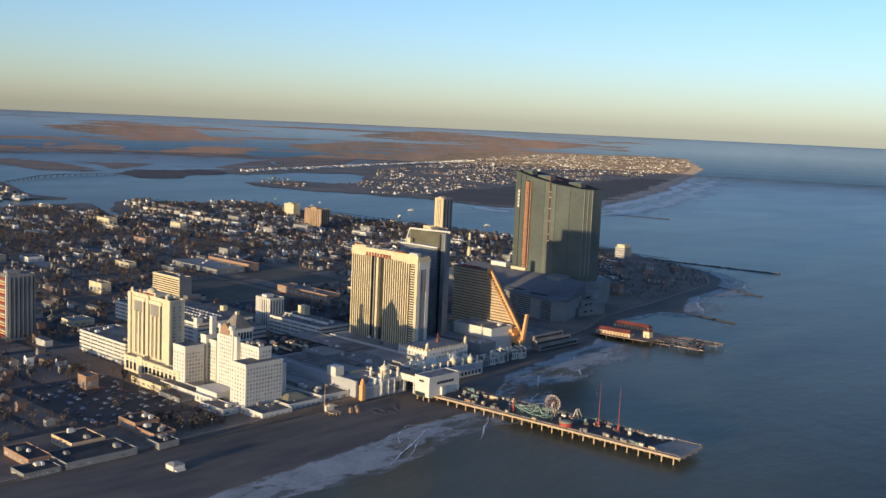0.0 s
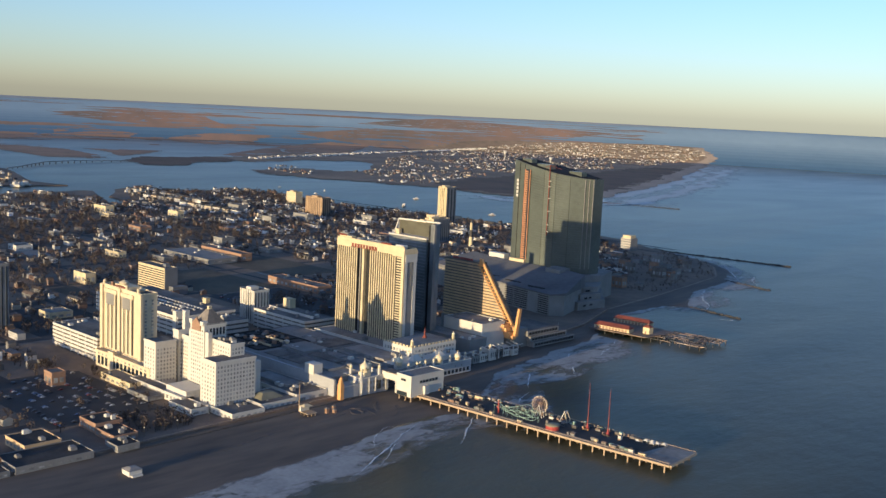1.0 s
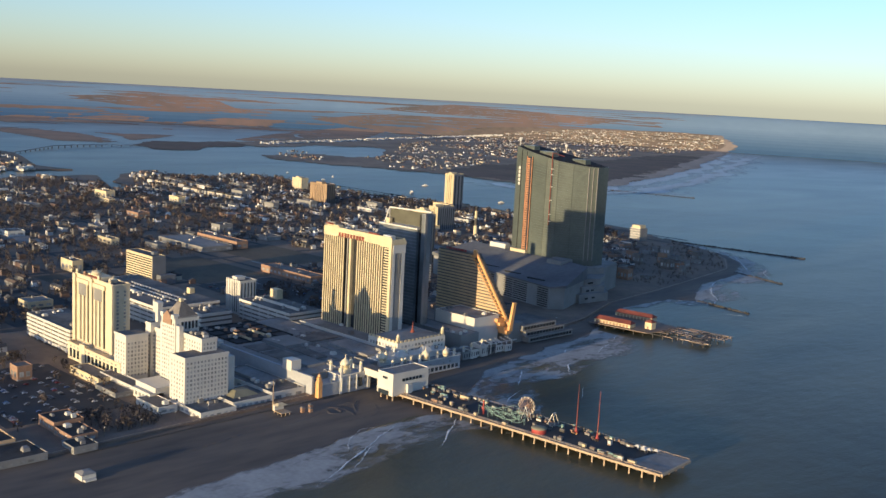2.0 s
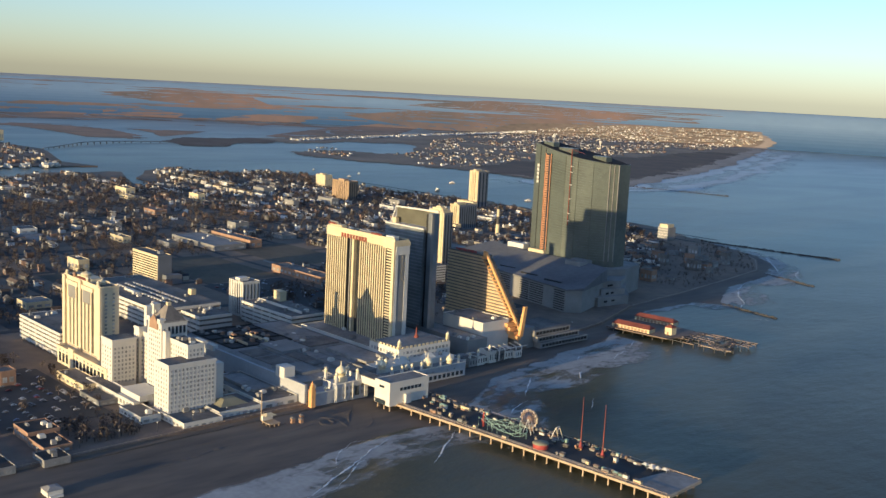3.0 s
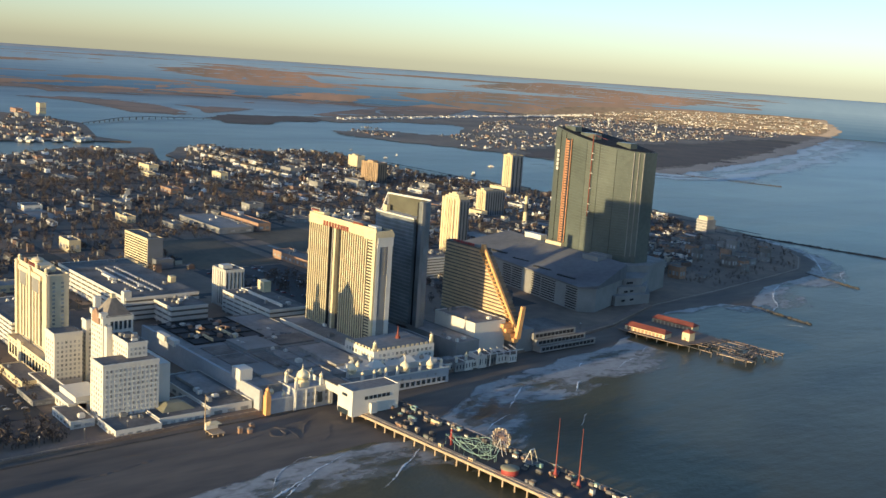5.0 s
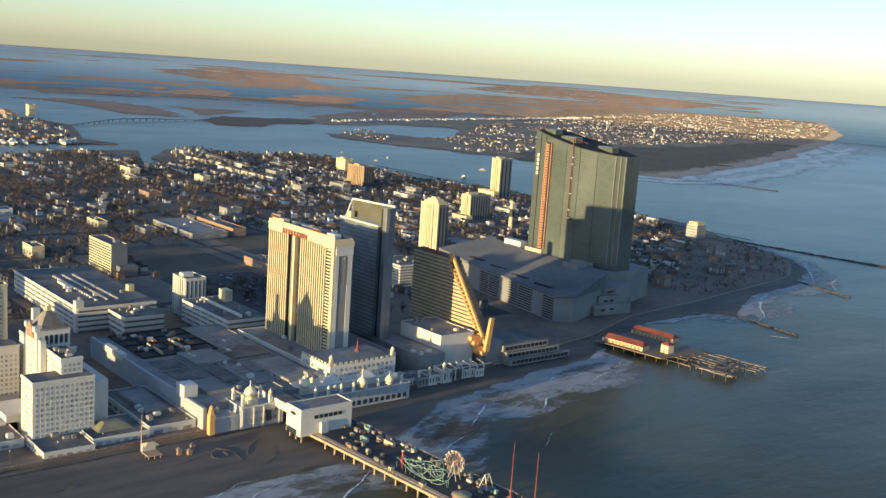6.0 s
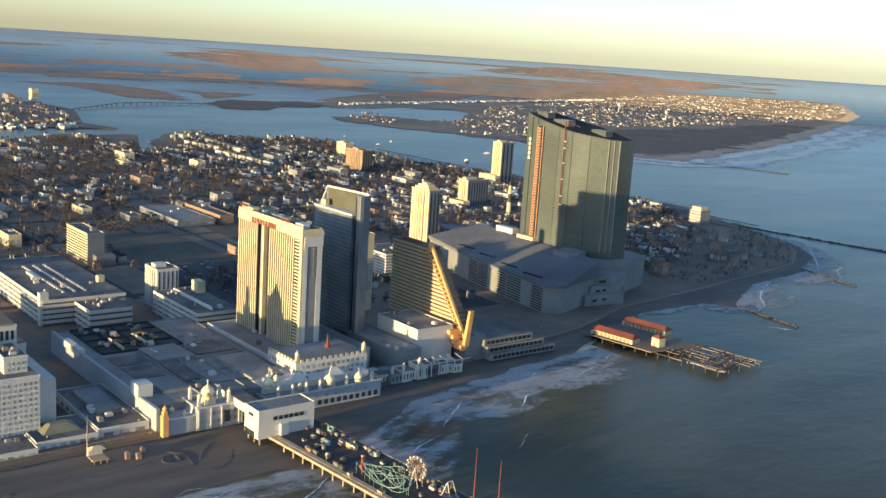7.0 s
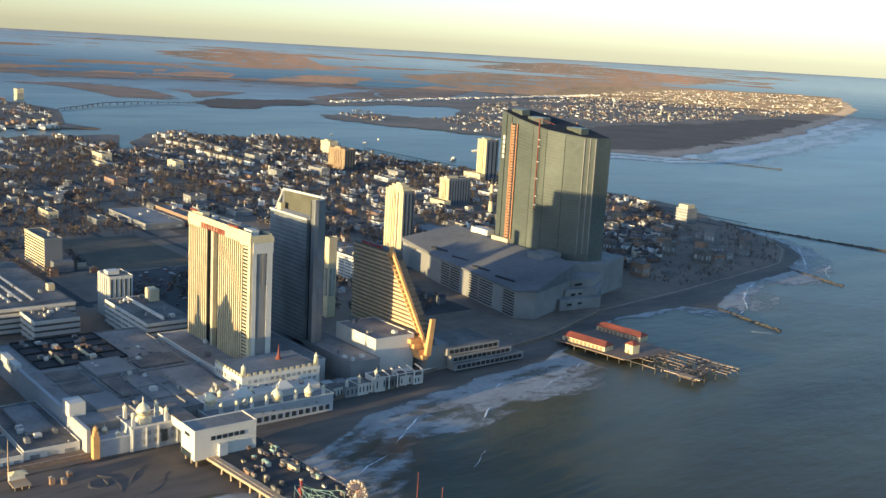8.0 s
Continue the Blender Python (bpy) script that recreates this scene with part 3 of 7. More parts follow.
def finial_dome(parent, x, y, z, r, mat, drum=True):
    bm = bmesh.new()
    if drum:
        lathe(bm, [(r * 0.8, -0.5 * r), (r * 0.8, 0), (r * 0.95, 0.05 * r)], (x, y, z), 14)
    lathe(bm, [(r * 0.7, 0), (r * 1.0, 0.35 * r), (r * 0.97, 0.7 * r), (r * 0.7, 1.15 * r), (r * 0.25, 1.5 * r), (r * 0.08, 1.75 * r), (r * 0.06, 2.4 * r), (0.01, 2.5 * r)], (x, y, z), 14)
    return part("dome", bm, mat, parent)


IVORY = material("ivory_concrete", (0.60, 0.50, 0.335), 0.75, vary=0.12)


def classical_tower():
    t = thing("hotel_tower", (0, 0, 0), "cream hotel tower with tall pilasters and small domes on its roof", "hotel")
    x0, x1, y0, y1, zb, zt = -943.0, -869.0, 561.0, 577.0, 2.4, 80.0
    box("body", t, IVORY, x0, x1, y0, y1, zb, zt)
    for a, b in ((-936, -914), (-906, -884)):
        # dark sheet on the wall painted as the bay's shade
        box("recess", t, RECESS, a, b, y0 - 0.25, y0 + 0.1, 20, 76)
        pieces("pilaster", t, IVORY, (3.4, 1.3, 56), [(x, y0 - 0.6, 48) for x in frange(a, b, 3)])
        box("louvre", t, GREYWALL, a + 3.5, b - 4, y0 - 1.6, y0 - 1.2, 63, 74)
        box("lintel", t, IVORY, a - 1, b + 1, y0 - 1.7, y0 + 0.1, 74.2, 78)
        box("mullion", t, IVORY, (a + b) / 2 - 4.2, (a + b) / 2 - 3.6, y0 - 0.9, y0 + 0.1, 20, 63)
        box("mullion", t, IVORY, (a + b) / 2 + 3.6, (a + b) / 2 + 4.2, y0 - 0.9, y0 + 0.1, 20, 63)
    for x in (-943, -910, -872):
        box("buttress", t, IVORY, x - 0.6, x + 4.4, y0 - 2.2, y0 + 0.2, zb, zt + 1.5)
    windows_x(t, x1 + 0.1, [565, 572], [22 + 3.3 * i for i in range(17)], 2.0, 1.8)
    parapet(t, IVORY, x0 - 0.3, x1 + 0.3, y0 - 0.4, y1 + 0.3, zt, 2.0)
    box("roof", t, FLATROOF, x0 + 0.5, x1 - 0.5, y0 + 0.5, y1 - 0.5, zt, zt + 0.4)
    box("penthouse", t, IVORY, -928, -896, y0 + 3, y1 - 2, zt + 0.4, zt + 4)
    for x, r, z in ((-912, 5.5, zt + 4), (-881, 4.6, zt + 2)):
        bm = bmesh.new()
        lathe(bm, [(r * 0.8, 0), (r * 0.8, 1.4), (r * 0.9, 1.5), (r * 0.85, 2.2), (r * 0.65, 3.2), (r * 0.3, 3.9), (r * 0.06, 4.2), (0.1, 6.2), (0.02, 6.5)], (x, 567, z), 12)
        part("dome", bm, IVORY, t)
    box("gable", t, REDTILE, -920, -902, y0 + 1, y0 + 4, zt + 0.4, zt + 3)
    for x in (-940, -925, -898, -877):
        bm = bmesh.new()
        lathe(bm, [(1.6, 0), (1.6, 2.2), (1.9, 2.4), (1.2, 3.4), (0.2, 4.2)], (x, y0 + 1, zt + 1.8), 8)
        part("turret", bm, IVORY if x != -925 else BRICK, t)
    # podium with its own arcade
    p = thing("hotel_podium", (0, 0, 0), "low cream podium with arched bays before a hotel tower", "podium")
    box("body", p, IVORY, -937, -838, 551, 560.6, 2.4, 17)
    parapet(p, IVORY, -937.4, -837.6, 550.6, 560.7, 17, 1.6)
    box("gable", p, IVORY, -912, -902, 550.2, 552, 2.4, 21)
    windows_y(p, frange(-934, -842, 13), 550.9, [9], 4.2, 8, DARKGLASS)
    windows_y(p, frange(-934, -842, 13), 550.9, [15.2], 2.6, 1.5)


def white_hotel():
    """The old white hotel: two tall wings on the sea side, a stepped middle and a pyramid roof."""
    t = thing("hotel", (0, 0, 0), "old white hotel of stepped wings with a pyramid-roofed centre", "hotel")
    rows = lambda a, b: [a + 3.55 * i for i in range(int((b - a) / 3.55) + 1)]

    def wing(x0, x1, y0, y1, z1, nx, ny, cap=True):
        body = box("wing", t, WHITE, x0, x1, y0, y1, 2.4, z1)
        zs = rows(9, z1 - 3)
        if nx:
            windows_y(body, frange(x0 + 1, x1 - 1, nx), y0, zs, 1.5, 1.9)
        if ny:
            windows_x(body, x1, frange(y0 + 1, y1 - 1, ny), zs, 1.5, 1.9)
        if cap:
            bm = bmesh.new()
            add_box(bm, x0 - 0.5, x1 + 0.5, y0 - 0.5, y1 + 0.5, z1, z1 + 0.7)
            add_box(bm, x0 - 0.2, x1 + 0.2, y0 - 0.2, y0 + 0.5, z1 + 0.7, z1 + 1.7)
            add_box(bm, x1 - 0.5, x1 + 0.2, y0 + 0.5, y1 + 0.2, z1 + 0.7, z1 + 1.7)
            part("cornice", bm, WHITE, t)
            box("roof", t, FLATROOF, x0 + 0.3, x1 - 0.6, y0 + 0.6, y1, z1 + 0.7, z1 + 0.9)

    wing(-849, -829, 551.5, 573, 43.5, 4, 6)
    wing(-841, -832, 577, 600, 51, 2, 5)
    wing(-832, -821, 581, 600, 47, 3, 5)
    wing(-756, -733.5, 551, 592, 44.5, 5, 12)
    wing(-777, -745, 573.5, 588, 55, 8, 4)
    wing(-821, -800, 586, 604, 46, 6, 0)
    wing(-799, -777, 568, 591, 67, 6, 6)
    box("link", t, WHITE, -846, -745, 592, 606, 2.4, 38)
    # stepped shoulders beside the centre, its corner turrets, brick gable and pyramid
    box("shoulder", t, WHITE, -804, -799.4, 570, 586, 2.4, 60)
    box("shoulder", t, WHITE, -776.8, -772, 569, 573, 2.4, 62)
    for x in (-797, -780):
        box("turret", t, WHITE, x - 2, x + 2.6, 566.8, 572, 67, 71)
    bm = bmesh.new()
    g = [bm.verts.new(p) for p in ((-795, 566.9, 62), (-782, 566.9, 62), (-782, 566.9, 68), (-788.5, 566.9, 73.5), (-795, 566.9, 68), (-795, 568.2, 62), (-782, 568.2, 62), (-782, 568.2, 68), (-788.5, 568.2, 73.5), (-795, 568.2, 68))]
    bm.faces.new(g[:5])
    bm.faces.new(g[:4:-1])
    for i in range(5):
        bm.faces.new((g[i], g[5 + i], g[5 + (i + 1) % 5], g[(i + 1) % 5]))
    part("gable", bm, BRICK, t)
    # two-storey windows under the eaves on the sea side
    windows_x(t, -776.9, frange(573, 590, 5), [61.5], 2.0, 6.0, DARKGLASS)
    bm = bmesh.new()
    base = [bm.verts.new(p) for p in ((-797, 570, 68), (-776.5, 570, 68), (-776.5, 590, 68), (-797, 590, 68))]
    top = [bm.verts.new(p) for p in ((-788.5, 577, 80), (-783.5, 577, 80), (-783.5, 581, 80), (-788.5, 581, 80))]
    for i in range(4):
        bm.faces.new((base[i], base[(i + 1) % 4], top[(i + 1) % 4], top[i]))
    bm.faces.new(top)
    part("pyramid_roof", bm, FLATROOF, t)
    box("finial_block", t, CREAM, -787.5, -784.5, 577.5, 580.5, 80, 83)
    box("lift_tower", t, WHITE, -837, -832.5, 584, 589, 51, 70)
    roof_clutter(t, -773, -748, 576, 586, 55.9, 6, 21)
    # two-storey front between and before the wings
    p = thing("hotel_podium", (0, 0, 0), "low white terrace building at the foot of an old hotel", "podium")
    box("body", p, WHITE, -852, -768, 540, 553, 2.4, 9)
    box("body", p, WHITE, -800, -768, 545, 566, 2.4, 14)
    box("roof", p, FLATROOF, -851.4, -800, 540.6, 551, 9, 9.4)
    parapet(p, WHITE, -852.3, -767.7, 539.7, 553, 9, 1.0)
    windows_y(p, frange(-850, -770, 14), 539.9, [6], 3.2, 3)


def striped_garage(x0, x1, y0, y1, z1, n, label, seed=1, name="parking_garage"):
    """An open multi-storey car park: white spandrels with dark gaps."""
    t = thing(name, (0, 0, 0), label, "car park")
    box("core", t, GREYWALL, x0 + 0.8, x1 - 0.8, y0 + 0.8, y1 - 0.8, 2.4, z1 - 0.6)
    h = (z1 - 2.4) / n
    for k in range(n):
        bm = bmesh.new()
        z = 2.4 + h * (k + 1)
        add_box(bm, x0, x1, y0, y0 + 0.7, z - h * 0.6, z)
        add_box(bm, x1 - 0.7, x1, y0 + 0.7, y1, z - h * 0.6, z)
        add_box(bm, x0, x0 + 0.7, y0 + 0.7, y1, z - h * 0.6, z)
        part("spandrel", bm, WHITE, t)
        # dark solid in place of the shade inside each open deck
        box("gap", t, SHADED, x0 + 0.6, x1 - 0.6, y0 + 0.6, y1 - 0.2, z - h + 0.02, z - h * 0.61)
    box("roof_deck", t, FLATROOF, x0 + 0.7, x1 - 0.7, y0 + 0.7, y1, z1 - 0.6, z1 - 0.3)
    pieces("column", t, WHITE, (1.0, 0.9, z1 - 2.6), [(x, y0 + 0.3, (z1 + 2.2) / 2) for x in frange(x0, x1, max(3, int((x1 - x0) / 14)))])
    roof_clutter(t, x0 + 4, x1 - 6, y0 + 5, y1 - 6, z1 - 0.3, 8, seed)
    if x1 - x0 > 100:
        pieces("skylight", t, WHITE, (3.2, 2.2, 1.4), [(x, y, z1 + 0.4) for x in frange(x0 + 40, x1 - 20, 18) for y in (y0 + 26, y0 + 36, y0 + 46)])
        box("stair_tower", t, WHITE, x1 - 8, x1 - 1, y0 - 1.5, y0 + 6, 2.4, z1 + 6)
        box("stair_tower", t, CREAM, x1 - 55, x1 - 48, y1 - 8, y1 - 2, 2.4, z1 + 6)
        box("ramp_head", t, WHITE, x0 + 70, x0 + 100, y0 + 20, y0 + 24, z1 - 0.3, z1 + 2)
    return t


def stepped_hotel():
    """Terraced hotel: a slab whose sea end climbs down in steps, with balconies on every floor."""
    t = thing("terraced_hotel", (0, 0, 0), "terracotta terraced hotel whose sea end steps down like a wedge", "hotel")
    y0, y1, n = 950.0, 961.0, 20
    h = (92.0 - 24.0) / n
    ends = [-737 - (792 - 737) * i / n for i in range(n + 1)]
    for i in range(n):
        z = 24 + i * h
        left = -850
        # set-back storey, the shade behind the balconies in its colour
        box("storey", t, SHADED, left, ends[i] - 6.5, y0 + 1.2, y1, z, z + h)
        bm = bmesh.new()
        add_box(bm, left, ends[i] - 6.6, y0, y0 + 1.1, z + 0.1, z + h * 0.6)
        part("balcony", bm, TAN, t)
        bm = bmesh.new()
        add_box(bm, ends[i] - 7.5, ends[i] - 2.0, y0 - 1.2, y0 + 1.4, z - 0.3, z + 0.5)
        add_box(bm, ends[i] - 2.6, ends[i] - 2.0, y0 - 1.2, y0 + 1.4, z + 0.5, z + 1.5)
        add_box(bm, ends[i] - 7.5, ends[i] - 6.7, y0 - 1.2, y0, z + 0.5, z + 2.2)
        part("terrace", bm, ORANGE, t)
        # deep ends of the terraces, darkened in colour for the beam's shade
        bm = bmesh.new()
        add_box(bm, ends[i] - 6.4, ends[i] - 2.4, y0 + 1.5, y1, z, z + 0.8)
        add_box(bm, ends[i] - 6.4, ends[i] - 4.4, y0 + 1.5, y1, z + 0.8, z + h)
        part("rear_terrace", bm, SHADED, t)
    # the sloping edge beam and its foot
    bm = bmesh.new()
    add_beam(bm, (-735.5, y0 - 1.2, 22), (-791, y0 - 1.2, 96), 2.4)
    part("edge_beam", bm, ORANGE, t)
    box("crest", t, ORANGE, -794.5, -790, y0 - 1.4, y0 + 1.2, 89, 97)
    box("base", t, GREYWALL, -852, -738, y0 + 0.5, y1 + 12, 2.4, 24)
    box("roof", t, FLATROOF, -849, -793, y0 + 1, y1, 92, 92.5)
    sign_bars(t, REDPAINT, -838, -806, y0 + 0.6, 92.6, 95, 9, 8)
    # leaning pylon on the sea side
    bm = bmesh.new()
    v = [bm.verts.new(p) for p in ((-738, 947, 17), (-734.6, 947, 17), (-734.6, 952, 17), (-738, 952, 17), (-733.4, 948, 49), (-730.6, 948, 49), (-730.6, 952, 49), (-733.4, 952, 49))]
    for f in ((3, 2, 1, 0), (4, 5, 6, 7), (0, 1, 5, 4), (1, 2, 6, 5), (2, 3, 7, 6), (3, 0, 4, 7)):
        bm.faces.new([v[i] for i in f])
    part("pylon", bm, ORANGE, t)
    for i, (a, b, z) in enumerate(((-790, -744, 30), (-786, -742, 26), (-780, -738, 22), (-776, -735, 18))):
        box("low_terrace", t, ORANGE, a + 24, b, 938 + 2 * i, 949.6, z - 4, z)
    # the low sea-side wing
    w = thing("hotel_wing", (0, 0, 0), "dark low terraces between a wedge-shaped hotel and the boardwalk", "hotel")
    for k in range(3):
        lev = box("terrace", w, GREYWALL, -790 + 6 * k, -728 - 3 * k, 973 - 2 * k, 1050 - 12 * k, 2.4 + 6 * k, 8.2 + 6 * k)
        pieces("window", lev, RECESS, (0.4, 4.2, 3.0), [(-728 - 3 * k, y, 5.4 + 6 * k) for y in frange(975 - 2 * k, 1048 - 12 * k, 14 - 2 * k)])
        box("terrace_roof", w, FLATROOF, -789 + 6 * k, -729 - 3 * k, 974 - 2 * k, 1049 - 12 * k, 8.2 + 6 * k, 8.5 + 6 * k)


# garage roof grey, darkened in colour for the shade over it
GREYROOF = material("grey_deck_roof", (0.185, 0.185, 0.19), 0.9, second=(0.11, 0.11, 0.115), scale=0.02, fine=0.25, spec=0.2)


def garage_slab():
    """The big car park behind the wedge hotel, at an angle to the streets."""
    t = thing("parking_garage", (0, 0, 0), "huge grey car park with louvred sides and a pale sloping roof", "car park")
    plan = [(-1092, 1186), (-985, 1160), (-832, 1134), (-820, 1150), (-848, 1229), (-882, 1234), (-1000, 1237), (-1080, 1258)]
    prism("core", t, GREYWALL, plan, 2.4, [33, 30.6, 30, 32, 45, 46, 46, 46])
    prism("roof", t, GREYROOF, [(-1093, 1184), (-985, 1157.5), (-830, 1131), (-817, 1150), (-846, 1230.5), (-881, 1236), (-1000, 1239), (-1081, 1260)], 30.2, [34.6, 32.2, 31.6, 33.6, 46.8, 47.8, 47.8, 47.8])
    for k, (x, y, z) in enumerate(((-1010, 1178, 36.5), (-962, 1170, 35.5), (-915, 1160, 34.8), (-868, 1152, 34.4))):
        box("roof_vent", t, RECESS, x - 15, x + 13, y - 1.2, y + 1.2, z - 3, z)
    box("plant_room", t, GREYWALL, -905, -880, 1216, 1232, 40, 50)
    a, b = Vector((-985, 1160, 0)), Vector((-832, 1134, 0))
    d = (b - a).normalized()
    nrm = Vector((d.y, -d.x, 0))
    for s0, s1 in ((0.02, 0.13), (0.15, 0.28), (0.42, 0.53), (0.55, 0.72), (0.86, 0.985)):
        for k in range(9):
            bm = bmesh.new()
            p, q = a.lerp(b, s0) + nrm * 0.4, a.lerp(b, s1) + nrm * 0.4
            add_beam(bm, (p.x, p.y, 5 + 2.8 * k), (q.x, q.y, 5 + 2.8 * k), 0.9)
            part("louvre", bm, RECESS, t)


MULLION = material("grey_green_mullion", (0.105, 0.125, 0.112), 0.5, 0.2, vary=0.2, scale=0.05)
COPPER = material("dull_copper", (0.40, 0.19, 0.09), 0.6, vary=0.2, scale=0.3)


def green_glass_tower():
    """The tallest tower: a wide bowed slab of green glass on a broad podium."""
    t = thing("glass_tower", (0, 0, 0), "very tall bowed green-glass tower with an unlit copper strip", "tower")
    t.location, t.scale = (-1.2, 6.0, 5.3), (0.98, 0.98, 0.98)
    front = [(-1018, 1270), (-1004, 1265.4), (-991, 1263), (-979, 1262), (-955, 1262), (-936, 1265), (-919, 1277.5), (-902, 1291.5)]
    back = [(-893, 1301), (-893, 1324), (-950, 1330), (-1018, 1314)]
    tops = [195, 192.6, 190, 187.6, 183.2, 179.6, 176.2, 174]
    rear = [173.5, 173.5, 183, 195]
    prism("body", t, GREENGLASS, front + back, 33, tops + rear)
    inset = [(-953 + (x + 953) * 0.98, y + 1) for x, y in front] + [(-953 + (x + 953) * 0.98, y - 1) for x, y in back]
    prism("roof", t, RECESS, inset, 40, [z + 0.4 for z in tops + rear])
    for x0, x1, y0, z in ((-1010, -992, 1277, 197), (-980, -955, 1275, 191), (-935, -912, 1294, 183)):
        box("plant_room", t, GREENGLASS, x0, x1, y0, y0 + 12, z - 12, z)
    # crown band
    n = len(front)
    bm = bmesh.new()
    add_line(bm, [(x, y - 0.3, z - 0.6) for (x, y), z in zip(front, tops)], 0.9)
    part("roof_edge", bm, GREENGLASS, t)
    for k in range(1, 40):
        bm = bmesh.new()
        add_line(bm, [(x, y - 0.05, 40 + (z - 40) * k / 40) for (x, y), z in zip(front, tops)], 0.62)
        part("floor_line", bm, MULLION, t)
    # the darker bays either side of the strip, and upright joints on the bends
    for (xa, ya), (xb, yb), z in (((-1018, 1270), (-1004, 1265.4), 191), ((-1004, 1265.4), (-993, 1263.4), 189)):
        bm = bmesh.new()
        add_beam(bm, (xb, yb - 0.2, 42), (xb, yb - 0.2, z), 0.9)
        part("joint", bm, RECESS, t)
    for x, y, z in ((-955, 1261.8, 182), (-936, 1264.7, 178), (-919, 1277.2, 175)):
        bm = bmesh.new()
        add_beam(bm, (x, y, 42), (x, y, z), 0.7)
        part("joint", bm, GREENGLASS, t)
    # copper strip of stacked cells
    box("strip", t, DARKGLASS, -990.5, -980, 1260.6, 1264, 48, 182)
    pieces("copper_cell", t, COPPER, (4.6, 0.8, 2.2), [(-986.6, 1260.3, 50 + 3.3 * i) for i in range(40)])
    pieces("copper_edge", t, COPPER, (1.2, 0.9, 134), [(-980.6, 1260.4, 115), (-990, 1260.4, 115)])
    # hoist mast on the bend, with its landings
    m = thing("construction_hoist", (0, 0, 0), "thin red construction hoist mast on a glass tower", "hoist")
    m.location, m.scale = t.location, t.scale
    box("mast", m, REDTILE, -944.8, -944.0, 1259.8, 1261.2, 88, 190)
    bm = bmesh.new()
    add_beam(bm, (-958, 1266, 187), (-944.4, 1260.4, 191), 0.5)
    add_beam(bm, (-944.4, 1260.4, 191), (-930, 1270, 186), 0.5)
    part("jib", bm, REDTILE, m)
    pieces("landing", m, WHITE, (2.6, 1.4, 1.0), [(-942.5, 1259.9, z) for z in (94, 104, 124, 143, 160, 168)])
    # right end: pale fins
    for x, y in ((-901.5, 1290.6), (-897.5, 1295.4), (-893.5, 1300.2)):
        bm = bmesh.new()
        add_beam(bm, (x, y, 42), (x, y, 172.6), 0.9)
        part("end_fin", bm, GREYWALL, t)
    # white lettering as bars
    pieces("sign_bar", t, WHITE, (3.4, 0.5, 4.0), [(-1008, 1266, 164 - 5.6 * i) for i in range(5)])
    # podium
    p = thing("tower_podium", (0, 0, 0), "broad grey podium of a glass tower with low white roof blocks", "podium")
    prism("body", p, GREYWALL, [(-1076, 1261), (-1030, 1242), (-945, 1240.5), (-880, 1238), (-862, 1290), (-880, 1346), (-1066, 1356)], 2.4, 38)
    prism("roof", p, PALEROOF, [(-1075, 1262.5), (-1030, 1243.5), (-945, 1242), (-881, 1240), (-864, 1290), (-881, 1345), (-1065, 1355)], 38, 38.6)
    box("roof_block", p, WHITE, -1036, -1006, 1245, 1256, 38.6, 54)
    box("roof_block", p, CREAM, -990, -962, 1237.5, 1243, 38.6, 52)
    box("roof_block", p, GREYWALL, -915, -887, 1240, 1250, 38.6, 49)
    # lower seaward terraces of the podium
    for k in range(3):
        lev = prism("terrace", p, GREYWALL, [(-884 + 3 * k, 1236 - 14 * k), (-846 + 7 * k, 1226 - 14 * k), (-838 + 7 * k, 1250), (-858, 1288)], 2.4, 30 - 8 * k)
        pieces("window", lev, RECESS, (0.5, 6.0, 2.2), [(-842 + 7 * k, y, 25 - 8 * k) for y in frange(1228 - 14 * k, 1246, 3)])


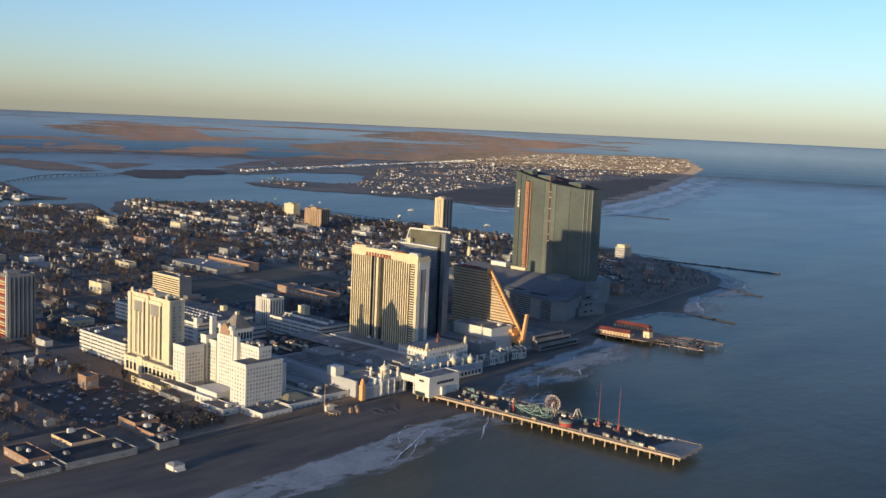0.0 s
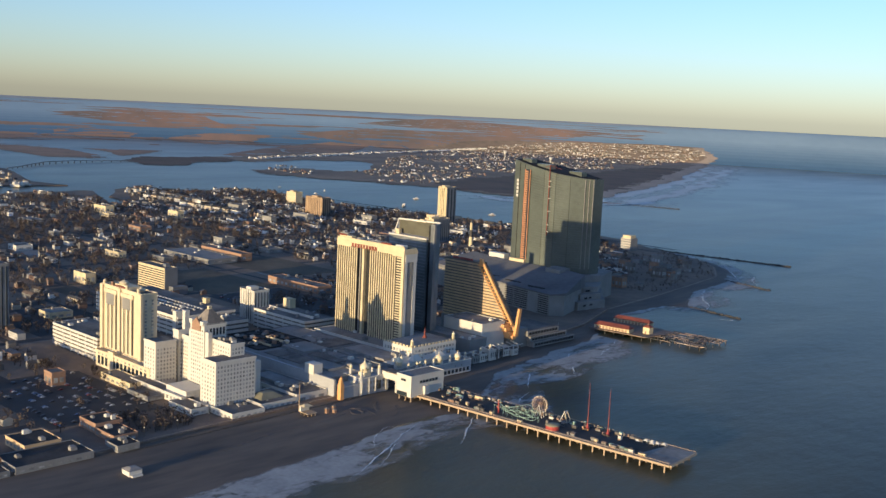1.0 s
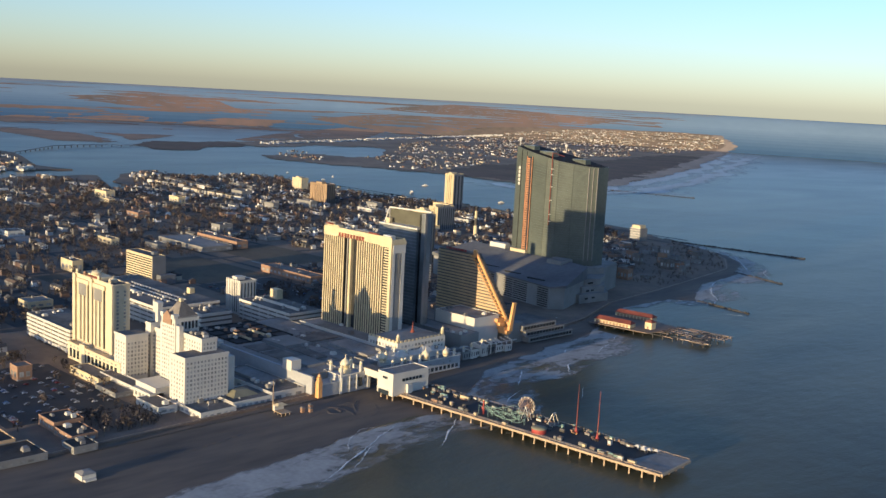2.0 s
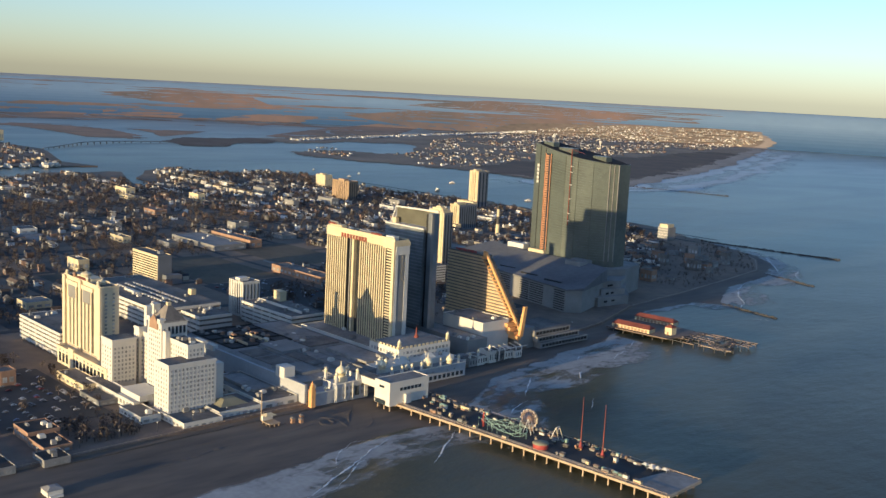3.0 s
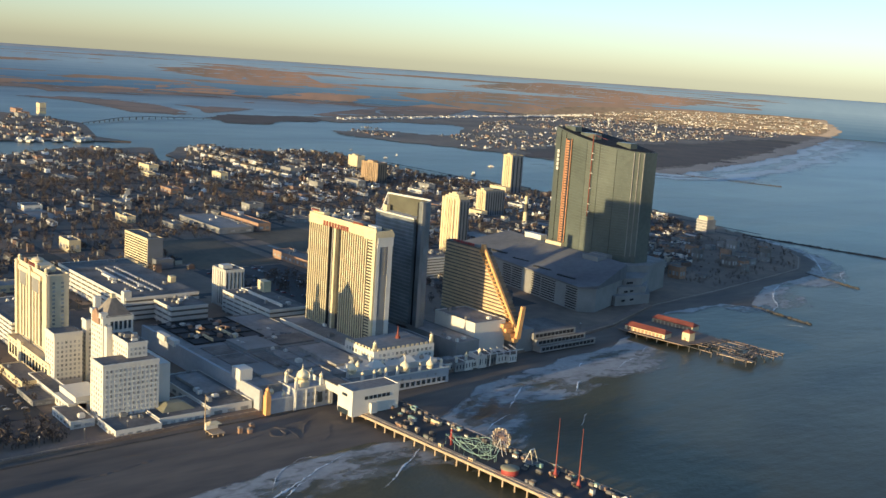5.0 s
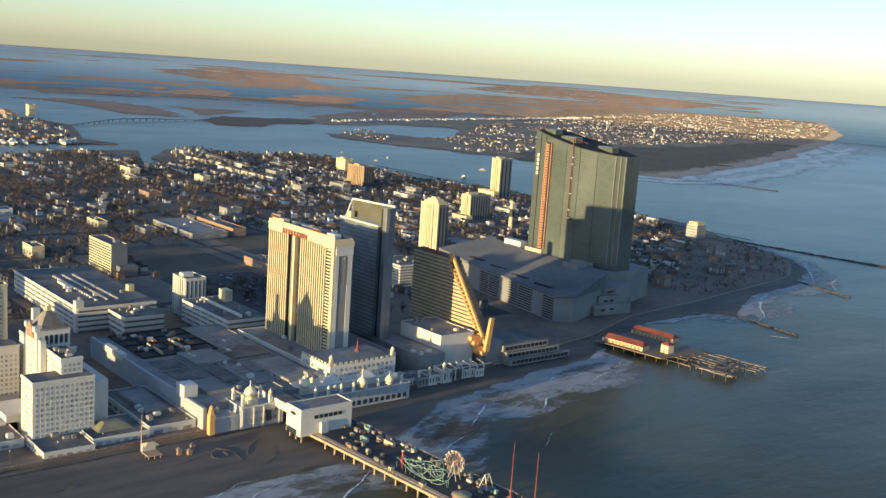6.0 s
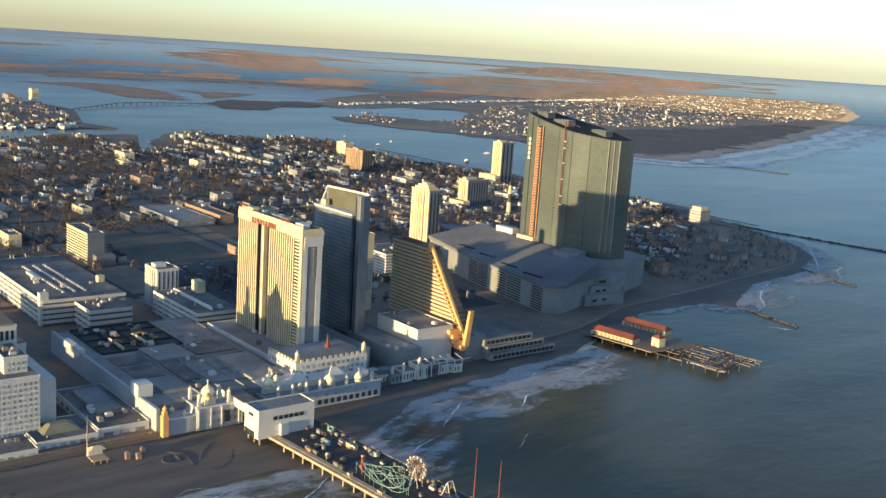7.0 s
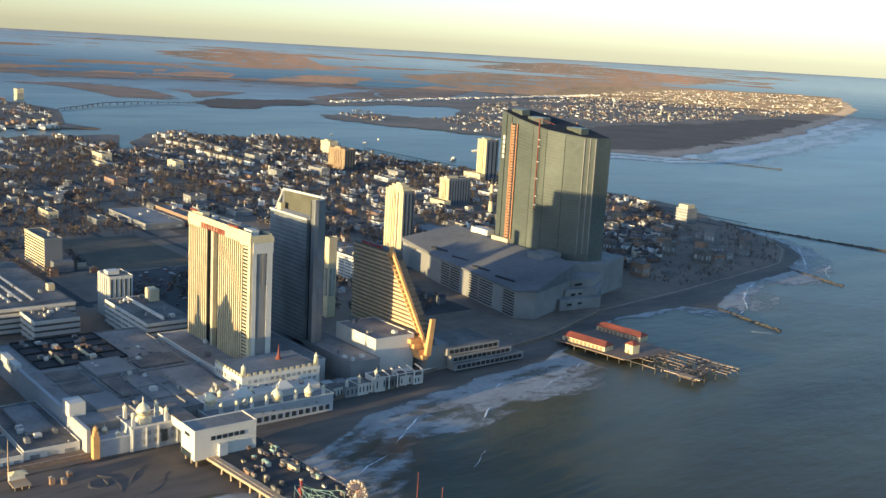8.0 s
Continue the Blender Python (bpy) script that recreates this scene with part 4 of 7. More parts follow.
def slab_block(name, x0, x1, y0, y1, z1, mat, label, kind="flats", nx=8, ny=6, style="bands", category="block of flats", pent=True, glass=None, side=None):
    t = thing(name, (0, 0, 0), label, category)
    body = box("body", t, mat, x0, x1, y0, y1, 2.4, z1)
    n = max(3, int((z1 - 6) / 3.1))
    zs = [6 + 3.1 * i for i in range(n)]
    if style == "bands":
        bands("window_band", t, glass or WINDOW, x0 + 0.8, x1 - 0.8, y0 - 0.15, y0 + 0.1, zs, 1.3)
        windows_x(body, x1, frange(y0, y1, 2), zs[1::2], 2.0, 1.4)
    elif style == "ribs":
        for x in frange(x0, x1, nx):
            box("rib", t, mat, x - 0.8, x + 0.8, y0 - 1.0, y0 + 0.1, 2.4, z1 + 1)
        for x in frange(x0, x1, nx + 1)[1:-1]:
            box("window_strip", t, DARKGLASS, x - 0.5, x + 0.5, y0 - 0.3, y0 - 0.05, 5, z1 - 2)
        for y in frange(y0, y1, ny):
            box("window_strip", t, DARKGLASS, x1 - 0.05, x1 + 0.25, y - 0.7, y + 0.7, 5, z1 - 2)
    else:
        windows_y(body, frange(x0, x1, nx), y0, zs, 1.6, 1.6)
        windows_x(body, x1, frange(y0, y1, ny), zs, 1.6, 1.6)
    parapet(t, mat, x0 - 0.2, x1 + 0.2, y0 - 0.2, y1 + 0.2, z1, 1.0)
    box("roof", t, FLATROOF, x0 + 0.4, x1 - 0.4, y0 + 0.4, y1 - 0.4, z1, z1 + 0.3)
    # a darker wall laid over the side, its shade painted in
    if side:
        box("side_wall", t, side, x1 + 0.05, x1 + 0.5, y0 + 0.6, y1, 2.4, z1 + 0.6)
        pieces("side_strip", t, DARKGLASS, (0.5, 0.3 * (y1 - y0) / ny, z1 - 8), [(x1 + 0.45, y, z1 / 2 + 1) for y in frange(y0 + 0.6, y1, ny)])
    if pent:
        box("penthouse", t, mat, (x0 * 2 + x1) / 3, (x0 + x1 * 2) / 3, y0 + 2, (y0 + y1) / 2 + 2, z1 + 0.3, z1 + 4)
    return t


def low_building(name, x0, x1, y0, y1, z1, mat, label, roof=None, nwin=0, category="building", clutter=0, seed=0, z0=2.4):
    t = thing(name, (0, 0, 0), label, category)
    body = box("body", t, mat, x0, x1, y0, y1, z0, z1)
    box("roof", t, roof or FLATROOF, x0 + 0.5, x1 - 0.5, y0 + 0.5, y1 - 0.5, z1, z1 + 0.25)
    parapet(t, mat, x0 - 0.15, x1 + 0.15, y0 - 0.15, y1 + 0.15, z1, 0.9, 0.5)
    if nwin:
        windows_y(body, frange(x0 + 1, x1 - 1, nwin), y0, [z0 + 0.45 * (z1 - z0)], max(1.2, 0.55 * (x1 - x0) / nwin), 0.35 * (z1 - z0))
        ny = max(2, int(nwin * (y1 - y0) / (x1 - x0)))
        windows_x(body, x1, frange(y0 + 1, y1 - 1, ny), [z0 + 0.45 * (z1 - z0)], max(1.2, 0.55 * (y1 - y0) / ny), 0.35 * (z1 - z0))
    if clutter:
        roof_clutter(t, x0 + 2, x1 - 3, y0 + 2, y1 - 3, z1 + 0.25, clutter, seed)
    return t


ribbed_hotel()
glass_hotel()
classical_tower()
white_hotel()
stepped_hotel()
garage_slab()
striped_garage(-1088, -1032, 1076, 1122, 30, 8, "grey louvred car park block behind a wedge hotel", 6)
green_glass_tower()
striped_garage(-1038, -944, 556.5, 598, 26, 6, "white striped car park beside a cream hotel tower", 2)
striped_garage(-1170, -990, 676, 752, 26, 5, "long white car park with open decks and roof vents", 3)
striped_garage(-989, -951, 704, 742, 23, 4, "white open-deck car park wing", 4)
cp = striped_garage(-992, -898, 779, 822, 25, 5, "white terraced car park below a ribbed hotel", 5)
box("stair_tower", cp, CREAM, -978, -965, 811, 819, 25, 36)
box("ramp_wall", cp, WHITE, -985, -905, 796, 797.2, 24.7, 27.5)
hb = slab_block("hotel_block", -1282, -1216, 798, 817, 37, CREAM, "cream slab hotel with level window bands", nx=10, ny=3, pent=False, glass=DARKGLASS)
# end, lift tower and annex darkened by colour as if unlit
box("end_wall", hb, SHADESIDE, -1215.9, -1214.8, 798.2, 817.2, 2.4, 38)
box("lift_tower", hb, SHADESIDE, -1236, -1229, 808, 814, 37.3, 41)
box("annex", hb, SHADESIDE, -1214.6, -1204, 804, 826, 2.4, 14)
BROWNTOWER = material("brown_tower_concrete", (0.36, 0.25, 0.15), 0.8, vary=0.18)
slab_block("apartment_tower", -1032, -1004, 788, 810, 41, WHITE, "white apartment tower with rounded vertical fins", style="ribs", nx=6, ny=5)
crown = slab_block("apartment_tower", -1188, -1150, 1226, 1244, 80, CREAM, "tall cream apartment tower with stepped crown", style="ribs", nx=5, ny=3, side=SHADESIDE, pent=False)
slab_block("apartment_tower", -1445, -1421, 1521, 1567, 48, CREAM, "cream slab tower with dark window strips", style="ribs", nx=4, ny=8, side=SHADESIDE)
slab_block("apartment_tower", -1681, -1654, 1802, 1834, 84, CREAM, "tall white tower beside the inlet", style="ribs", nx=4, ny=3, side=SHADESIDE)
# the right side is dark brown to stand for shade
slab_block("apartment_block", -1916, -1856, 1601, 1626, 46, BROWNTOWER, "brown tower with close balconies", nx=9, ny=4, style="ribs", side=SHADED)
low_building("tower_podium", -1700, -1650, 1786, 1800, 17, CREAM, "low cream podium before a waterside tower", FLATROOF, 8, "podium", 1, 31)
low_building("tower_podium", -1450, -1412, 1506, 1520, 13, CREAM, "low cream podium before a slab tower", FLATROOF, 6, "podium", 0, 32)
for x0, x1, y0, y1, z in ((-1184, -1154, 1228, 1243, 3.2), (-1180, -1158, 1230, 1241, 6.2), (-1174, -1164, 1232, 1239, 8.6)):
    box("crown_step", crown, CREAM, x0, x1, y0, y1, 80.4 if z < 4 else 77.4 + z, 80.4 + z)
slab_block("apartment_block", -2156, -2118, 1732, 1754, 32, CREAM, "cream apartment block near the bay", nx=5, ny=4, style="grid")
slab_block("apartment_tower", -1150, -1122, 518, 548, 76, GREYWALL, "grey tower with a red and yellow striped corner", style="ribs", nx=6, ny=6)


def striped_corner():
    t = thing("balcony_stack", (0, 0, 0), "stack of red and yellow balcony fronts on a grey tower", "balconies")
    for i in range(22):
        z = 6 + 3.1 * i
        box("balcony", t, (REDPAINT, ORANGE, CREAM)[i % 3], -1149, -1126, 514.6, 516.8, z, z + 1.5)
    pieces("pier", t, WHITE, (1.6, 2.4, 74), [(-1123.2, 515.6, 39.4), (-1150.4, 515.6, 39.4)])


striped_corner()


# ---- low buildings between the hotels and the boardwalk ----
def hip_roof(parent, mat, x0, x1, y0, y1, z, h, inset):
    bm = bmesh.new()
    b = [bm.verts.new(p) for p in ((x0, y0, z), (x1, y0, z), (x1, y1, z), (x0, y1, z))]
    u = [bm.verts.new(p) for p in ((x0 + inset, y0 + inset, z + h), (x1 - inset, y0 + inset, z + h), (x1 - inset, y1 - inset, z + h), (x0 + inset, y1 - inset, z + h))]
    for i in range(4):
        bm.faces.new((b[i], b[(i + 1) % 4], u[(i + 1) % 4], u[i]))
    bm.faces.new(u)
    bm.faces.new(b[::-1])
    return part("hip_roof", bm, mat, parent)


# white walls greyed in colour for the shade on them
SHADEWALL = material("shaded_white_wall", (0.37, 0.37, 0.375), 0.75, vary=0.16, scale=0.04, fine=0.4)


def casino_hall():
    t = thing("casino_hall", (0, 0, 0), "long windowless white hall with a broad pale flat roof", "hall")
    box("body", t, GREYWALL, -912, -716, 661, 776, 2.4, 18.5)
    box("long_wall", t, SHADEWALL, -914, -706, 658.5, 661, 2.4, 20)
    box("roof", t, PALEROOF, -910, -718, 662, 774, 18.5, 18.9)
    parapet(t, PALEROOF, -912.3, -715.7, 661.2, 776.3, 18.5, 1.0)
    # roof court laid on the roof; dark floor and beam lattice stand for sunken shade
    box("court_floor", t, ASPHALT, -911, -838, 672, 738, 18.9, 19.3)
    bm = bmesh.new()
    for x in (-910, -893, -876, -857, -838):
        add_box(bm, x - 0.5, x + 0.5, 672, 738, 19.3, 20.3)
    for y in (672, 688, 705, 721, 738):
        add_box(bm, -909, -839, y - 0.45, y + 0.45, 19.3, 20.2)
    part("court_frame", bm, RECESS, t)
    roof_clutter(t, -908, -842, 676, 730, 19.3, 14, 5)
    roof_clutter(t, -905, -850, 680, 726, 19.3, 12, 15, BRICK)
    for y in (690, 712):
        box("duct_screen", t, CREAM, -872, -842, y, y + 1.2, 19.3, 21.6)
    roof_clutter(t, -835, -730, 690, 765, 18.9, 26, 7)
    for x0, x1, y0, y1, z, m in ((-836, -800, 700, 730, 21.5, GREYWALL), (-795, -752, 700, 712, 20.6, FLATROOF), (-790, -730, 742, 768, 22, PALEROOF), (-832, -806, 735, 770, 20.4, FLATROOF), (-828, -770, 672, 694, 19.6, FLATROOF), (-765, -735, 676, 696, 21, GREYWALL)):
        box("roof_level", t, m, x0, x1, y0, y1, 18.7, z)
    for y in (698, 716, 733):
        bm = bmesh.new()
        add_beam(bm, (-835, y, 19.6), (-722, y, 19.6), 1.1)
        part("duct", bm, GREYWALL, t)
    for x in (-800, -768, -740):
        bm = bmesh.new()
        add_beam(bm, (x, 668, 19.5), (x, 772, 19.5), 0.9)
        part("duct", bm, GREYWALL, t)
    for x0, x1 in ((-882, -864), (-860, -846)):
        box("roof_box", t, WHITE, x0, x1, 656.8, 662, 17.5, 22.5)
    box("sign_box", t, WHITE, -747, -734, 657.5, 668, 18.9, 28)


casino_hall()
low_building("shop_terrace", -742, -706, 549, 582, 7.5, WHITE, "white boardwalk shop block with flat roofs", FLATROOF, 6, "shop", 4, 1)
s = low_building("shop_terrace", -750, -712, 583, 622, 8.5, WHITE, "white shop block with a tan glazed pyramid roof", FLATROOF, 6, "shop", 0, 2)
hip_roof(s, OLIVE, -742, -722, 590, 615, 8.8, 4.0, 7)
s = low_building("shop_terrace", -800, -714, 623, 657, 9.5, WHITE, "white casino frontage with a long curved roof edge", FLATROOF, 8, "shop", 8, 3)
box("roof_ring", s, PALEROOF, -790, -740, 632, 650, 9.8, 12.0)
low_building("pavilion", -886, -834, 529, 546, 8.5, CREAM, "small cream pavilion with tall arches", FLATROOF, 6, "pavilion", 1, 4)
low_building("pavilion", -772, -737, 530, 547, 7.5, WHITE, "white entrance pavilion with a canopy roof", FLATROOF, 5, "pavilion", 1, 5)
low_building("canopy", -830, -795, 524, 540, 6.0, GREYWALL, "dark flat-roofed porch canopy", FLATROOF, 4, "canopy", 0, 6)
low_building("blank_hall", -806, -748, 906, 944, 33, WHITE, "blank white windowless theatre block", PALEROOF, 0, "hall", 4, 8)
low_building("low_hall", -830, -740, 878, 905, 20, GREYWALL, "low grey hall beside a theatre block", PALEROOF, 0, "hall", 4, 9)
low_building("hotel_podium", -886, -762, 783, 868, 19, WHITE, "white podium below a tall ribbed hotel", PALEROOF, 9, "podium", 8, 10)
low_building("annex_hall", -872, -806, 742, 782, 17, WHITE, "low white annex with rounded roof curbs", PALEROOF, 6, "hall", 10, 12)
low_building("brick_house", -900, -885, 481, 494, 15, BRICK, "square orange-brown brick building in a car park", FLATROOF, 2, "building", 0, 13)
low_building("lit_block", -925, -917.5, 968, 977, 80, CREAM, "narrow cream stair tower behind a glass tower", FLATROOF, 2, "building", 0, 14)
low_building("school", -1225, -1112, 975, 1000, 12, BRICK, "long low orange brick building with level bands", FLATROOF, 12, "building", 3, 15)
low_building("warehouse", -1530, -1400, 990, 1045, 10, GREYWALL, "pale low warehouse with a flat metal roof", PALEROOF, 10, "warehouse", 3, 16)
low_building("school", -1517, -1402, 1054, 1075, 14, BRICK, "orange brick school building", FLATROOF, 10, "building", 2, 17)


def onion_complex():
    """White seaside casino front with onion domes and little minarets."""
    t = thing("domed_casino", (0, 0, 0), "white casino front with gilded onion domes and minarets", "casino")
    box("body", t, SHADEWALL, -722, -698, 684, 716, 2.4, 18)
    box("body", t, SHADEWALL, -726, -700, 664, 684, 2.4, 13)
    parapet(t, WHITE, -726.3, -699.7, 663.7, 684.2, 13, 1.0)
    pieces("buttress", t, WHITE, (0.7, 0.9, 15), [(-697.7, y, 10) for y in (685, 694, 702, 715)])
    finial_dome(t, -712, 672, 14.5, 1.9, GOLD)
    finial_dome(t, -703, 677, 14.5, 1.5, GOLD)
    box("doorway", t, DARKGLASS, -698.2, -697.4, 704, 708, 6, 14)
    windows_x(t, -698, frange(686, 714, 7), [8, 13.5], 2.2, 2.8)
    parapet(t, WHITE, -722.3, -697.7, 683.7, 716.3, 18, 1.2)
    finial_dome(t, -706, 695, 24, 4.6, GOLD)
    box("drum", t, GOLD, -710, -702, 691, 699, 18, 22)
    for x, y in ((-700, 708), (-711, 706), (-716, 687), (-700, 686)):
        box("minaret", t, WHITE, x - 1, x + 1, y - 1, y + 1, 18, 25)
        finial_dome(t, x, y, 25.6, 1.6, GOLD)
    u = thing("domed_casino", (0, 0, 0), "white stepped casino hall with a row of domes", "casino")
    box("body", u, SHADEWALL, -745, -700, 738, 836, 2.4, 15)
    box("body", u, WHITE, -745, -712, 742, 832, 15, 20)
    windows_x(u, -700, frange(740, 834, 17), [6], 3.4, 3.6, DARKGLASS)
    windows_x(u, -700, frange(748, 826, 9), [11], 2.0, 1.8)
    windows_y(u, frange(-743, -702, 9), 738, [6, 11], 2.4, 3.0)
    parapet(u, WHITE, -745.3, -699.7, 737.7, 836.3, 15, 1.0)
    box("roof", u, PALEROOF, -711.5, -700.6, 738.6, 835.4, 15, 15.3)
    for x, y, r, z in ((-712, 745, 4.0, 21), (-703, 791, 4.2, 19), (-700, 815, 3.4, 19), (-706, 768, 2.2, 18), (-720, 756, 2.0, 22)):
        finial_dome(u, x, y, z, r, GOLD)
    for y in frange(742, 834, 8):
        box("minaret", u, WHITE, -702.5, -700.5, y - 1, y + 1, 15, 20)
        finial_dome(u, -701.5, y, 20.6, 1.4, GOLD)
    # small pavilions and turrets on the terrace
    rnd = random.Random(9)
    for k in range(16):
        x, y = rnd.uniform(-742, -714), rnd.uniform(744, 830)
        a, h = rnd.uniform(1.2, 3.4), rnd.uniform(1.5, 5)
        box("roof_pavilion", u, rnd.choice((WHITE, GREYWALL, PALEROOF)), x - a, x + a, y - a, y + a, 20, 20 + h)
        if k % 3 == 0:
            finial_dome(u, x, y, 20.4 + h, 0.8 * a, GOLD)
    # tented white roofs
    for y in (772, 804):
        hip_roof(u, WHITE, -722, -712.5, y - 7, y + 7, 20.1, 5, 4.4)
    v = thing("casino_block", (0, 0, 0), "cream crenellated upper casino block with a red spire", "casino")
    box("body", v, WHITE, -768, -726, 776, 840, 2.4, 29)
    pieces("merlon", v, CREAM, (2.6, 1.0, 2.0), [(x, 776.4, 30) for x in frange(-768, -726, 9)])
    pieces("merlon", v, CREAM, (1.0, 2.6, 2.0), [(-726.6, y, 30) for y in frange(779, 839, 12)])
    windows_y(v, frange(-766, -728, 9), 776, [24], 2.6, 3.0)
    windows_x(v, -726, frange(780, 838, 13), [20, 25], 2.6, 2.4)
    box("roof", v, PALEROOF, -767, -727.5, 777, 839, 29, 29.3)
    bm = bmesh.new()
    lathe(bm, [(2.4, 0), (2.0, 1.5), (0.9, 3.5), (0.4, 9), (0.03, 12)], (-752, 820, 29.3), 8)
    part("spire", bm, REDTILE, v)
    for x, y in ((-728, 778), (-728, 838)):
        box("minaret", v, CREAM, x - 1.2, x + 1.2, y - 1.2, y + 1.2, 29.3, 34)
        finial_dome(v, x, y, 34.6, 1.7, GOLD)
    # uneven little fronts towards the next hotel
    rnd = random.Random(41)
    y = 842.0
    while y < 930:
        d, h = rnd.uniform(5, 12), rnd.uniform(5, 12)
        w = thing("boardwalk_stall", (0, 0, 0), "small white boardwalk front with a flat roof", "shop", "boardwalk fronts")
        x1 = -716 - rnd.uniform(0, 7)
        box("body", w, rnd.choice((WHITE, GREYWALL, WHITE, FLATROOF)), x1 - rnd.uniform(12, 22), x1, y, y + d - 0.4, 2.4, 2.4 + h)
        box("roof", w, FLATROOF, x1 - 11, x1 - 0.4, y + 0.3, y + d - 0.7, 2.4 + h, 2.8 + h)
        windows_x(w, x1, frange(y, y + d, 3), [2.4 + 0.5 * h], 1.0, 0.45 * h, DARKGLASS)
        if rnd.random() < 0.45:
            box("turret", w, WHITE, x1 - 2.2, x1 - 0.4, y + 0.4, y + 2.2, 2.4 + h, 6 + h)
            finial_dome(w, x1 - 1.3, y + 1.3, 6.4 + h, rnd.uniform(0.9, 1.9), GOLD)
        y += d
    f = thing("arch_frame", (0, 0, 0), "open white lattice frame over the boardwalk", "frame")
    for k in range(7):
        yy = 880 + 8 * k
        bm = bmesh.new()
        add_beam(bm, (-714, yy, 4.2), (-714, yy, 15), 0.7)
        add_beam(bm, (-714, yy, 15), (-724, yy, 17), 0.7)
        part("post", bm, WHITE, f)
        bm = bmesh.new()
        add_beam(bm, (-714, yy, 14.6), (-714, yy + 8, 14.6), 0.6)
        part("rail", bm, WHITE, f)


onion_complex()


def pier_gate():
    t = thing("pier_entrance", (0, 0, 0), "big white box-like pier entrance hall with a dark window row", "hall")
    box("body", t, WHITE, -676, -657, 707.5, 750, 6, 25)
    box("roof", t, PALEROOF, -675.3, -657.7, 708.2, 749.3, 25, 25.3)
    parapet(t, WHITE, -676.2, -656.8, 707.3, 750.2, 25, 0.9)
    pieces("window", t, DARKGLASS, (0.4, 3.0, 2.6), [(-656.9, y, 19) for y in frange(718, 742, 6)])
    box("window", t, DARKGLASS, -670, -664, 707.1, 707.6, 20, 22)
    # dark glass panel on the wall in place of a shaded opening
    box("underpass", t, DARKGLASS, -675, -662, 707.1, 707.6, 6.2, 10)
    pieces("support_post", t, TIMBER, (1.0, 1.0, 8), [(x, y, 2.2) for x in (-674, -666, -659) for y in (710, 722, 734, 746)])
    b = thing("footbridge", (0, 0, 0), "white covered footbridge over the boardwalk", "footbridge")
    box("deck", b, WHITE, -722, -676.4, 712, 722, 15.5, 17)
    box("parapet", b, WHITE, -722, -676.4, 711.2, 712, 17, 22)
    box("roof", b, FLATROOF, -722, -676.4, 711.2, 722.5, 22, 22.6)
    pieces("pier", b, WHITE, (1.4, 1.4, 12.6), [(x, 717, 9.2) for x in (-712, -698, -686)])
    p = thing("corner_tower", (0, 0, 0), "slender orange-lit terracotta corner tower with a pinnacle", "tower")
    box("shaft", p, ORANGE, -703, -698.5, 660, 664, 2.4, 17)
    box("belfry", p, ORANGE, -702.4, -699.1, 660.6, 663.4, 17, 20)
    finial_dome(p, -700.7, 662, 20.6, 1.6, ORANGE)


pier_gate()


# ---- boardwalk, its rail and the beach shelter ----
def boardwalk():
    ys = list(range(200, 1241, 20))
    verts = [(shore(y) - w, y, z) for y in ys for w, z in ((-1.0, 4.2), (11, 4.2), (11, 2.0), (-1.0, 2.0))]
    faces = []
    for k in range(len(ys) - 1):
        a, b = 4 * k, 4 * k + 4
        faces += [(a, b, b + 1, a + 1), (a + 3, b + 3, b, a), (a + 1, b + 1, b + 2, a + 2)]
    o = tagged(link("boardwalk", verts, faces, DECK), "raised timber boardwalk along the beach", "boardwalk", kind="structure")
    for y in range(300, 1230, 12):
        bm = bmesh.new()
        a, b = (shore(y) + 0.7, y, 4.2), (shore(y + 12) + 0.7, y + 12, 4.2)
        add_beam(bm, (a[0], a[1], 5.3), (b[0], b[1], 5.3), 0.22)
        add_beam(bm, a, (a[0], a[1], 5.4), 0.25)
        add_beam(bm, ((a[0] + b[0]) / 2, y + 6, 4.2), ((a[0] + b[0]) / 2, y + 6, 5.4), 0.25)
        part("rail", bm, TIMBER, o)


boardwalk()


def street_lamp_rows():
    bm = bmesh.new()
    base = thing("street_lamp", (-708, 440, 4.2), "dark boardwalk lamp post", "lamp", "boardwalk lamps")
    lathe(bm, [(0.22, 0), (0.14, 1), (0.10, 7)], (0, 0, 0), 6)
    part("post", bm, STONE, base)
    bm = bmesh.new()
    lathe(bm, [(0.02, 6.9), (0.45, 7.1), (0.5, 7.5), (0.05, 7.9)], (0, 0, 0), 8)
    part("lantern", bm, WHITE, base)
    for y in range(470, 1100, 30):
        copy_thing(base, pose(shore(y) - 9, y, 4.2))


street_lamp_rows()


